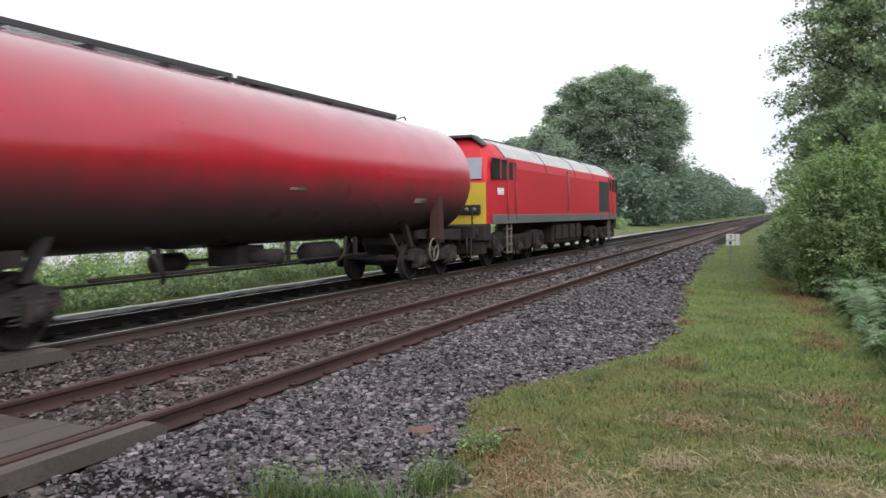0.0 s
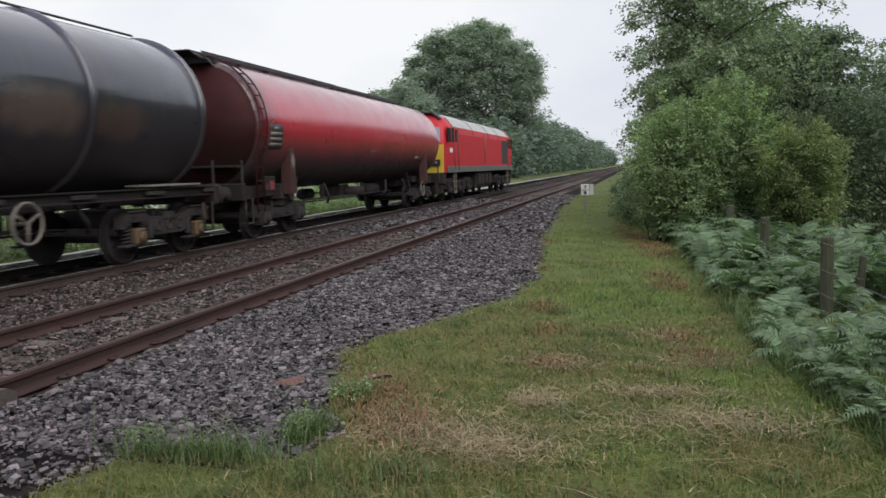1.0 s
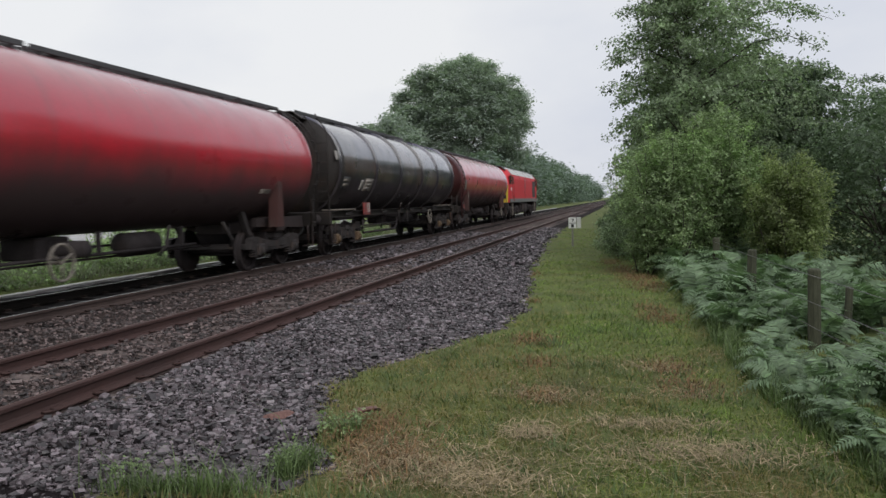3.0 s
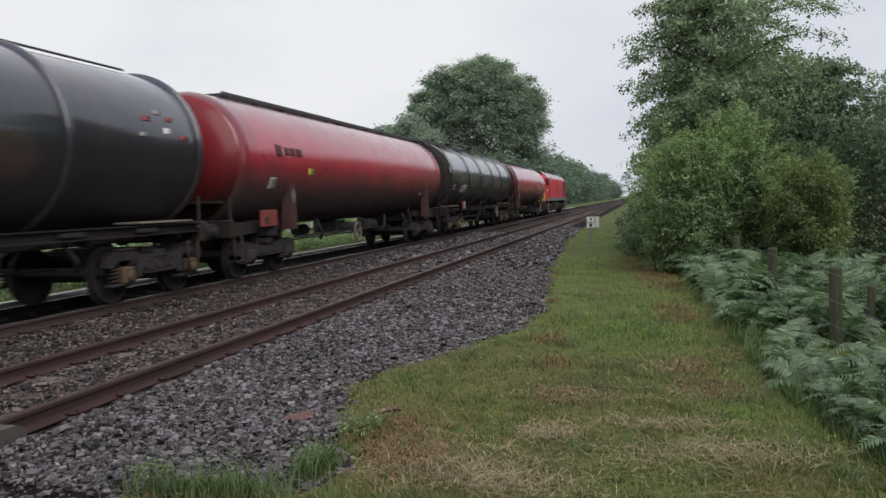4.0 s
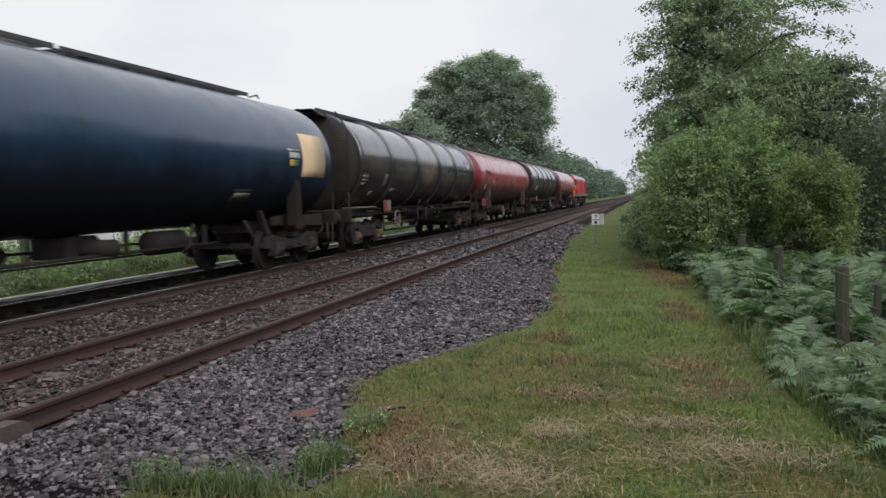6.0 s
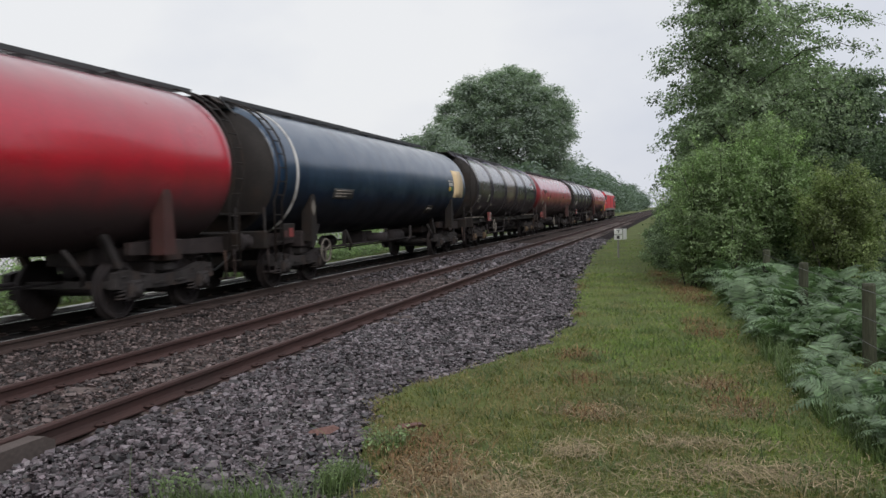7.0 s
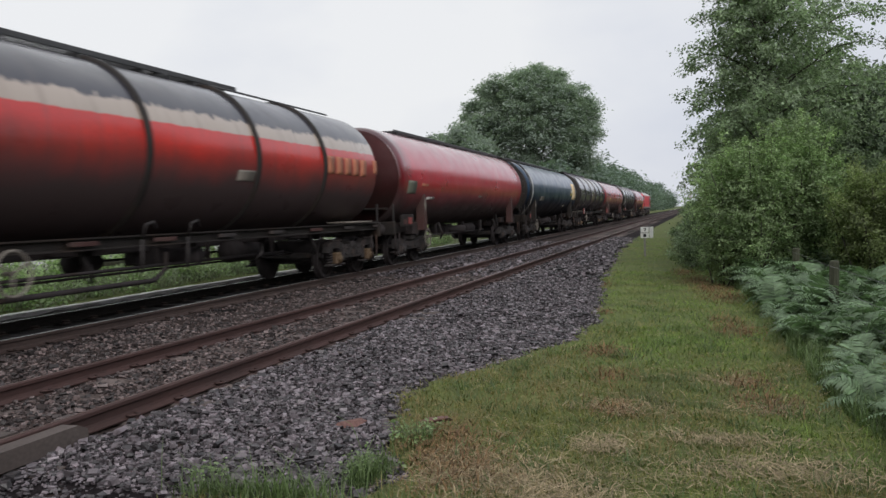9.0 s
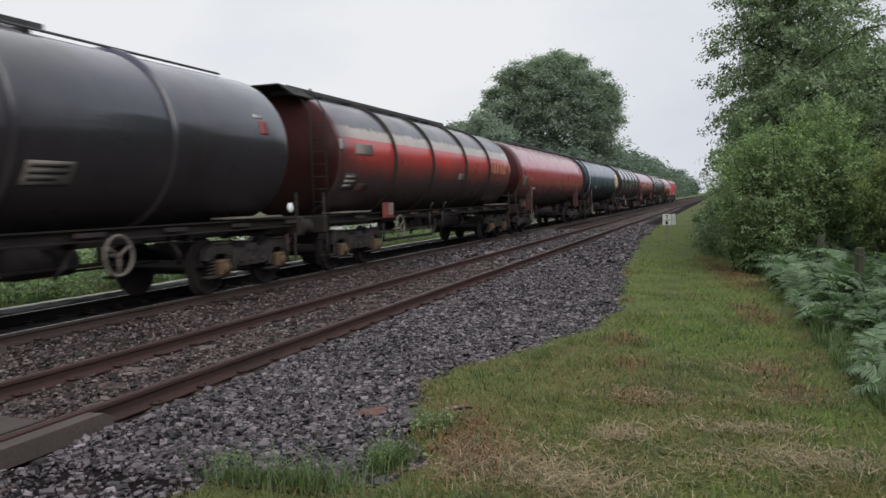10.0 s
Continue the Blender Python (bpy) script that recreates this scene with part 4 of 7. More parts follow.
def build_tree(name, base, stem_r, crown, radii, count, lobe, per, size, leaf, label, category, seed, low=-0.75, fill=0.68, limbs=22, stems=1, shoots=0, ruffle=1.0):
    rng = np.random.default_rng(seed)
    tree = tagged(new(name), label, category)
    tree.location = base
    base = np.array(base, float)
    C, R = crown_lobes(rng, np.array(crown) - base, radii, count, lobe, low)
    if shoots:
        # long shoots that break the outline
        d = rng.normal(size=(shoots, 3))
        d[:, 2] = np.abs(d[:, 2]) * 0.9
        d /= np.linalg.norm(d, axis=1)[:, None]
        S = np.array(crown) - base + d * np.array(radii) * rng.uniform(0.94, 1.06, (shoots, 1))
        C, R = np.r_[C, S], np.r_[R, np.full((shoots, 3), lobe * 0.42)]
    bm = bmesh.new()
    top = np.array(crown) - base + (0, 0, 0.55 * radii[2])
    for k in range(stems):
        off = rng.normal(0, 0.25 if stems > 1 else 0.0, 3) * (1, 1, 0)
        pts = [off + (0, 0, -0.15)] + [off * (1 + 2 * f) + (top * f) + rng.normal(0, 0.03 * radii[0], 3) * (1, 1, 0) for f in np.linspace(0.12, 1, 7)]
        tube(bm, pts, stem_r * (1.25 if stems == 1 else 0.7), 9, stem_r * 0.18)
        spine = pts
    for i in rng.permutation(len(C))[:limbs]:
        f = rng.uniform(0.25, 0.75)
        a = Vector(spine[int(f * (len(spine) - 1))])
        b = Vector(C[i])
        m = a.lerp(b, 0.55) + Vector((0, 0, 0.12 * (b - a).length))
        tube(bm, [a, a.lerp(m, 0.6), m, b], stem_r * 0.22, 5, stem_r * 0.05)
    part("trunk", bm, BARK, tree, "dark bark trunk with spreading limbs")
    V, F = leaf_cloud(rng, C, R, per, size, fill=fill, ruffle=ruffle)
    part("crown", arrays("crown", V, F, [leaf]), leaf, tree, "leafy crown")
    return tree


def build_right_trees():
    build_bough_tree("alder_tree", (1.75, 23.5, -0.3), 8.9, 0.15, ([0, 0.8, 2, 3, 4.4, 5.3, 6.2, 6.9, 8.9], [1.2, 1.9, 2.1, 2.15, 2.45, 2.2, 1.7, 1.2, 0.3]), ([0, 1, 3, 4.0, 4.7, 5.3, 6.0, 6.7, 8.9], [1.6, 2.8, 4.2, 4.7, 4.4, 3.7, 2.8, 2.2, 0.4]), 250, 40, 11, 0.074, LEAF_TALL, "tall alder tree with tiered grey-green boughs", "tree", 21)
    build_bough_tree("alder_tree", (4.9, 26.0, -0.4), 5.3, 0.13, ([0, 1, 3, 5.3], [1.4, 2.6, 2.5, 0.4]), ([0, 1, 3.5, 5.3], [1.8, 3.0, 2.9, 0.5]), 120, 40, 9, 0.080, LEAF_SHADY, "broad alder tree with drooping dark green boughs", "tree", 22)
    build_stem_bush("hawthorn_bush", (0.95, 19.0, -0.3), (0.95, 19.2, 1.35), (1.25, 1.6, 1.60), 300, 34, 8, 0.046, LEAF_BUSH, "rounded hawthorn bush with bright green leaves", 23, 30)
    build_stem_bush("hazel_bush", (3.35, 18.3, -0.4), (3.35, 18.3, 0.95), (0.90, 1.2, 1.35), 150, 32, 8, 0.046, LEAF_LIME, "hazel bush with yellow-green young leaves", 24, 18)
    build_stem_bush("dogwood_bush", (2.1, 19.6, -0.4), (2.1, 19.6, 1.75), (1.05, 1.1, 1.65), 170, 32, 8, 0.050, LEAF_BUSH, "pale green dogwood bush with upright shoots", 25, 34)
    build_tree("bramble_bush", (0.2, 24.0, -0.3), 0.03, (0.35, 24.2, 0.25), (1.0, 2.4, 0.6), 40, 0.28, 500, 0.05, LEAF_TALL, "low dark bramble thicket at the hedge foot", "bush", 26, low=-0.98, limbs=8, stems=3)
    for k, (x, y, w, h) in enumerate(((0.25, 29.5, 0.75, 0.45), (-0.15, 34.5, 0.9, 0.5), (0.5, 41, 0.9, 0.6), (0.4, 50, 1.2, 0.7), (0.4, 62, 1.4, 0.9), (0.4, 80, 1.6, 1.1), (0.2, 108, 1.9, 1.3), (-0.2, 150, 2.2, 1.6))):
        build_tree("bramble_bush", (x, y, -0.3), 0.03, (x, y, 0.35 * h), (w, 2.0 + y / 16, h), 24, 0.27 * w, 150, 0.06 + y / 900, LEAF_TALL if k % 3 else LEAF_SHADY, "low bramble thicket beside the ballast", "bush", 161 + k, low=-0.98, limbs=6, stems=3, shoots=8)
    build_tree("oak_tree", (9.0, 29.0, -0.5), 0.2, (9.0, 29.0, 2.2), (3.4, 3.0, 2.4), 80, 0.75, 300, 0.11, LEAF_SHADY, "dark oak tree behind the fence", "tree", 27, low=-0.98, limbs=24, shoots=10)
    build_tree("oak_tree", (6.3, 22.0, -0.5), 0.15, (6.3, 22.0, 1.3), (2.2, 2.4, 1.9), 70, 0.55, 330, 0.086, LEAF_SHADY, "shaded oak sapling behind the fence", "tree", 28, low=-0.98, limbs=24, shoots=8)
    # the hedge runs on along the line, mostly hidden, dark for the barrels' reflections
    rng = np.random.default_rng(30)
    for k, y in enumerate((29, 35, 42, 51, 62, 76, 95, 120, 155, 205, 270)):
        big = 1 + y / 220
        h = float(np.interp(y, [29, 35, 45, 60], [3.2, 3.6, 4.2, 4.8])) + 0.3 * big + rng.uniform(-0.4, 0.6)
        h *= float(np.interp(y, [36, 100, 300], [1.0, 1.1, 1.2]))
        x = 3.0 * big + 0.3 + y * 0.002
        build_tree("hedge_tree", (x, y, -0.3), 0.1, (x, y, h * 0.85), (2.0 * big, 3.6 * big, h), 38, 1.05 * big, 80, 0.24 * big + y / 1100, LEAF_HEDGE, "hedgerow tree in full leaf beside the line", "tree", 31 + k, low=-0.98, limbs=6, shoots=8)


def build_unseen_hedge():
    """An unseen hedge past the standing spot and behind it, added for the barrels to reflect."""
    rng = np.random.default_rng(40)
    for k in range(11):
        y = 9.5 - 7.0 * k
        x = 9.4 + rng.uniform(-0.5, 0.8)
        build_tree("hedge_tree", (x, y, -0.5), 0.14, (x, y, 4.2), (3.0, 4.2, 4.8 + rng.uniform(-0.5, 0.6)), 38, 1.1, 70, 0.36, LEAF_HEDGE, "hedgerow tree in full leaf beside the line", "tree", 141 + k, low=-0.98, limbs=6, shoots=6)


def build_left_trees():
    build_tree("oak_tree", (-22.0, 112, 0.4), 0.5, (-22.0, 112, 11.4), (9.3, 8.8, 9.2), 430, 1.5, 270, 0.30, LEAF_HAZED, "great round-headed oak tree in full leaf", "tree", 61, low=-0.98, fill=0.2, limbs=40, shoots=130, ruffle=0.45)
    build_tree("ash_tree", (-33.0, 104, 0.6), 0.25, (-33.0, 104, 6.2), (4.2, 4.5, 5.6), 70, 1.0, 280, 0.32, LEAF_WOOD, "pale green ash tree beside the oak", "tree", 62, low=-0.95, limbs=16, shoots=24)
    build_tree("ash_tree", (-28.5, 99, 0.5), 0.2, (-28.5, 99, 6.3), (4.2, 4, 5.6), 66, 0.95, 280, 0.32, LEAF_HAZED, "young ash tree at the foot of the oak", "tree", 63, low=-0.95, limbs=12, shoots=16)
    rng = np.random.default_rng(70)
    for k, y in enumerate((98, 118, 132, 146, 160, 176, 194, 214, 236, 262, 298, 345, 420, 540)):
        h = 0.5 * float(np.interp(y, [98, 140, 200, 236, 262, 298, 345, 420, 540], [7.6, 11.0, 11.6, 11.2, 10.2, 10.4, 12.8, 13.8, 11.6])) * rng.uniform(0.94, 1.06)
        w = 3.0 + y / 140
        x = -12.6 - w - 0.8 + rng.uniform(-0.5, 0.3)
        build_tree("hedge_tree", (x, y, 0.3), 0.18, (x, y, h * 0.85), (w, 6.5 + y / 60, h), 80, 0.7 + y / 420, 56, 0.40 + y / 800, LEAF_WOOD, "lineside woodland tree in full leaf", "tree", 71 + k, low=-0.98, limbs=6, shoots=10, ruffle=0.5)
    # scrub on the verge, seen under the wagons
    for k, (x, y) in enumerate(((-14.2, 12.5), (-14.6, 15.5), (-15.0, 19), (-14.6, 23), (-15.2, 28), (-14.8, 34), (-15.5, 42), (-15.2, 52), (-15.8, 64), (-15.5, 80))):
        build_tree("scrub_bush", (x, y, 0.15), 0.04, (x, y, 0.62 if y > 21 else 0.36), (1.2, 1.9, 0.55 if y > 21 else 0.28), 18, 0.34, 180, 0.09, LEAF_BUSH, "low green scrub bush on the far verge", "bush", 101 + k, low=-0.98, limbs=6, stems=3)


def build_far_fence():
    """Chain-link fence on concrete posts beyond the far verge, and the wet lane behind it."""
    fence = tagged(new("chain_link_fence"), "grey chain-link fence on concrete posts beyond the line", "fence")
    fence.location = (-15.9, 0, 0.1)
    for k in range(12):
        bm = bmesh.new()
        block(bm, -0.06, 0.06, -0.06, 0.06, -0.2, 1.45, 0.012)
        part("post", bm, CONCRETE, fence, "weathered concrete post", at=pose(0, 8.8 + 2.7 * k, 0))
    bm = bmesh.new()
    for k in range(-10, 230):
        y = 8.8 + 0.13 * k
        for s in (-1, 1):
            y0, y1 = (y, y + 1.3) if s > 0 else (y + 1.3, y)
            tube(bm, [(0.07, y0, 0.05), (0.07, y1, 1.35)], 0.006, 3)
    part("wire_mesh", bm, WIRE, fence, "diamond wire mesh")
    xs, ys = np.linspace(-25, -17.6, 9), np.arange(-20, 60, 2.0)
    V, F = grid(xs, ys, lambda x, y: lift(x, y) + 0.03)
    tagged(new("lane", arrays("lane", V, F, [LANE], smooth=True)), "wet pale lane beyond the fence", "road", kind="structure")


def frond_mesh(bm, rng, n_fronds, length):
    """A bracken plant: arching fronds, each a rib with paired, cut pinnae."""
    for k in range(n_fronds):
        a = 2 * math.pi * (0.8 * k + rng.uniform(-1.1, 1.1)) / n_fronds
        d, s = Vector((math.cos(a), math.sin(a), 0)), Vector((-math.sin(a), math.cos(a), 0))
        L = length * rng.uniform(0.5, 1.25)
        rise = rng.uniform(0.85, 1.3)
        line = []
        for i in range(15):
            f = i / 14
            line.append(d * (L * (0.10 * f + 0.62 * f * f)) + Vector((0, 0, L * rise * (1.25 * f - 0.85 * f ** 2.4))))
        tube(bm, line[::3], 0.006, 3, 0.002)
        n = 19
        for i in range(n):
            g = 0.22 + 0.78 * i / (n - 1)
            k0 = min(13, int(g * 14))
            p0 = line[k0].lerp(line[k0 + 1], g * 14 - k0)
            fwd = (line[k0 + 1] - line[k0]).normalized()
            reach = L * 0.31 * (1 - g) ** 0.8 * min(1.0, 0.7 + 2 * (g - 0.22)) * rng.uniform(0.8, 1.15) + 0.02
            for side in (-1, 1):
                out = (s * side + fwd * rng.uniform(0.3, 0.6) - Vector((0, 0, rng.uniform(0.0, 0.4)))).normalized()
                w = fwd * (0.065 * reach + 0.005)
                sag = Vector((0, 0, -0.10 * reach))
                v = [bm.verts.new(p) for p in (p0 - w * 0.6, p0 + w * 0.6, p0 + out * reach * 0.55 + w, p0 + out * reach * 0.5 - w, p0 + out * reach + sag)]
                bm.faces.new((v[0], v[1], v[2], v[3]))
                bm.faces.new((v[3], v[2], v[4]))


def build_bracken():
    rng = random.Random(5)
    kinds = []
    for k in range(6):
        bm = bmesh.new()
        frond_mesh(bm, rng, 7 + k % 4, 0.34 + 0.05 * k)
        me = bpy.data.meshes.new("bracken")
        bm.to_mesh(me)
        bm.free()
        me.materials.append(LEAF_FERN)
        kinds.append(me)
    count = 0
    while count < 300:
        y = 4.4 + 15.8 * rng.random() ** 1.1
        lo = np.interp(y, [4.4, 5.6, 7, 9.7, 13.8, 20], [1.65, 1.52, 1.38, 1.22, 1.08, 0.80])
        x = lo + (3.1 + 0.05 * y - lo) * rng.random() ** 1.3
        if any(abs(x - px + 0.12) < 0.32 and py - 1.5 < y < py + 0.1 for px, py in ((2.30, 7.2), (2.10, 9.9), (1.93, 13.4), (1.80, 17.3), (2.83, 11.4))):
            continue
        ob = new("bracken", kinds[rng.randrange(6)])
        big = rng.uniform(0.76, 1.18) * (0.8 + 0.25 * min(1, (x - lo) / 0.8)) * (1.05 + 0.65 * min(1, max(0, (y - 9) / 6)))
        ob.matrix_basis = pose(x, y, float(lift(np.array([x]), np.array([y]))[0]) - 0.02, rng.uniform(-24, 24), rng.uniform(-24, 24), rng.uniform(0, 360)) @ Matrix.Scale(big, 4)
        tagged(ob, "green bracken fern with arching fronds by the fence", "fern", "bracken ferns")
        count += 1


def build_fence():
    fence = tagged(new("wire_fence"), "weathered timber post and wire fence in the bracken", "fence")
    posts = [(2.30, 7.2), (2.10, 9.9), (1.93, 13.4), (1.82, 17.3), (1.75, 21.0)]
    posts += [(2.83, 11.4)]
    for k, (x, y) in enumerate(posts):
        bm = bmesh.new()
        r = 0.075 if k != 5 else 0.05
        top = 0.25 if k == 5 else 0.62
        lathe(bm, [(-0.55, 0), (-0.55, r), (top - 0.02, r * 0.95), (top, r * 0.8), (top, 0)], "z", 10, (0, 0, 0), smooth=False)
        part("post", bm, POSTWOOD, fence, "round weathered post", at=pose(x, y, 0, 1.2 * math.sin(k), -1.5 + math.cos(2 * k), 40 * k))
    for z in (0.55, 0.25, -0.02):
        bm = bmesh.new()
        tube(bm, [(x - 0.08, y, z + 0.01 * math.sin(4 * y)) for x, y in posts[:5]], 0.0035, 4)
        part("wire", bm, WIRE, fence)


def build_sign():
    sign = tagged(new("lineside_sign"), "small white lineside marker sign on a thin post", "sign")
    sign.matrix_basis = pose(-1.76, 28.9, -0.17, 0, 0, 6)
    bm = bmesh.new()
    block(bm, -0.03, 0.03, -0.03, 0.03, -0.1, 0.62, 0.006)
    part("post", bm, INKPALE, sign)
    for k, z in enumerate((0.60, 0.79)):
        bm = bmesh.new()
        block(bm, -0.135, 0.135, -0.055, -0.035, z, z + 0.185, 0.008)
        plate = part("plate", bm, SIGNWHITE, sign, "white square plate")
        bm = bmesh.new()
        if k:
            block(bm, -0.05, 0.05, -0.062, -0.054, z + 0.125, z + 0.15)
            prism(bm, [(0.05, z + 0.13), (0.02, z + 0.13), (-0.02, z + 0.035), (0.01, z + 0.035)], "y", -0.062, -0.054)
        else:
            block(bm, -0.045, 0.045, -0.062, -0.054, z + 0.035, z + 0.14)
            block(bm, -0.12, 0.12, -0.062, -0.054, z + 0.168, z + 0.182)
        part("marking", bm, BLACKP, plate)
    bm = bmesh.new()
    prism(bm, [(0.17, -0.05), (0.30, 0.10), (0.29, 0.12), (0.16, -0.03)], "z", 0.60, 0.98)
    part("plate", bm, SIGNWHITE, sign, "white square plate turned aside")
    sign2 = tagged(new("signal_lamp"), "far white lineside signal light by the track", "signal")
    sign2.matrix_basis = pose(-1.5, 190, 0)
    bm = bmesh.new()
    tube(bm, [(0, 0, -0.3), (0, 0, 3.0)], 0.07, 8)
    part("post", bm, BOGIE, sign2)
    bm = bmesh.new()
    block(bm, -0.3, 0.3, -0.15, 0.15, 3.0, 4.0, 0.05)
    part("signal_head", bm, WHITE, sign2)
    gate = tagged(new("timber_gate_post"), "weathered timber gate post on the far verge", "post")
    gate.matrix_basis = pose(-13.0, 14.8, 0)
    bm = bmesh.new()
    block(bm, -0.07, 0.07, -0.07, 0.07, -0.2, 1.1, 0.012)
    part("post", bm, POSTWOOD, gate)
    bm = bmesh.new()
    block(bm, -0.03, 0.03, 0.0, 1.5, 0.85, 0.95, 0.01)
    block(bm, -0.03, 0.03, 0.0, 1.5, 0.45, 0.55, 0.01)
    part("rail", bm, POSTWOOD, gate)


def build_sprouts():
    """Leafy weeds rooted in the edge of the ballast."""
    rng = np.random.default_rng(8)
    for x, y, h, n in ((-2.03, 5.62, 0.17, 150), (-2.10, 4.88, 0.16, 90), (-3.12, 4.62, 0.07, 50)):
        weed = tagged(new("ballast_weed"), "leafy green weed growing at the ballast edge", "weed", "ballast weeds")
        weed.location = (x, y, -0.24)
        bm = bmesh.new()
        for k in range(7):
            a = 0.9 * k
            tube(bm, [(0, 0, -0.02), (0.05 * math.cos(a), 0.05 * math.sin(a), h * 0.5), (0.12 * math.cos(a), 0.12 * math.sin(a), h)], 0.004, 4, 0.002)
        part("stem", bm, VERGE, weed)
        C = np.stack([rng.normal(0, 0.07, 20), rng.normal(0, 0.07, 20), rng.uniform(0.4, 1.0, 20) * h], -1)
        V, F = leaf_cloud(rng, C, np.full((20, 3), 0.05), n / 8 + 5, 0.028)
        part("foliage", arrays("foliage", V, F, [LEAF_BUSH]), LEAF_BUSH, weed)
    for x, y, w in ((-2.72, 5.95, 0.16), (-2.05, 6.15, 0.16)):
        rng2 = random.Random(int(100 * y))
        bm = bmesh.new()
        got = [bm.verts.new((rng2.uniform(-w, w), rng2.uniform(-0.05, 0.05), rng2.uniform(-0.03, 0.05))) for _ in range(16)]
        bmesh.ops.convex_hull(bm, input=got)
        tagged(part("brick_fragment", bm, shade("weathered_red_brick", (0.16, 0.088, 0.078), rough=0.9, var=0.4, fine=60, bump=0.4), at=pose(x, y, -0.19, 0, 0, 25)), "broken weathered red brick lying at the ballast edge", "brick")


def build_verge_weeds():
    """Nettles and docks on the far verge."""
    rng = np.random.default_rng(91)
    n = 420
    y = 7 + 33 * rng.uniform(0, 1, n) ** 1.5
    x = -11.75 - np.abs(rng.normal(0, 1.1, n))
    h = rng.uniform(0.12, 0.65, n)
    C = np.stack([x, y, lift(x, y) + 0.45 * h], -1)
    R = np.stack([0.7 * h + 0.12, 0.8 * h + 0.15, 0.6 * h], -1)
    V, F = leaf_cloud(rng, C, R, 56, 0.085, fill=0.3)
    tagged(new("verge_weeds", arrays("verge_weeds", V, F, [LEAF_BUSH])), "tall leafy green weeds on the far verge", "weeds", kind="stuff")


build_verge_weeds()
build_right_trees()
build_unseen_hedge()
build_left_trees()
build_far_fence()
build_bracken()
build_fence()
build_sign()
build_sprouts()


# ---- the train ----
SPEED = 11.9
WHEELS = []  # (wheelset, where it sits on its bogie, radius)


def hand_wheel(bm, centre, R=0.27):
    torus(bm, centre, "x", R, 0.022, 26, 6)
    for k in range(3):
        a = 2 * math.pi * k / 3 + 0.5
        tube(bm, [centre, (centre[0], centre[1] + R * math.cos(a), centre[2] + R * math.sin(a))], 0.018, 5)
    tube(bm, [(centre[0] - 0.16, centre[1], centre[2]), (centre[0] + 0.02, centre[1], centre[2])], 0.03, 6)


def wheelset_mesh(bm, r=0.46):
    tube(bm, [(-1.05, 0, 0), (1.05, 0, 0)], 0.085, 12)
    for s in (-1, 1):
        o = s * 0.75
        lathe(bm, [(o - 0.07 * s, 0.1), (o - 0.07 * s, r + 0.03), (o - 0.04 * s, r + 0.03), (o - 0.035 * s, r), (o + 0.065 * s, r - 0.008), (o + 0.065 * s, r - 0.07), (o + 0.02 * s, r - 0.085), (o + 0.01 * s, 0.16), (o + 0.07 * s, 0.14), (o + 0.07 * s, 0.0)], "x", 28, smooth=False)
        # lightening marks on the disc, so that its turning shows
        for k in range(4):
            a = k * math.pi / 2
            c = (o + 0.03 * s, 0.27 * math.cos(a), 0.27 * math.sin(a))
            block(bm, c[0] - 0.012, c[0] + 0.012, c[1] - 0.035, c[1] + 0.035, c[2] - 0.035, c[2] + 0.035)


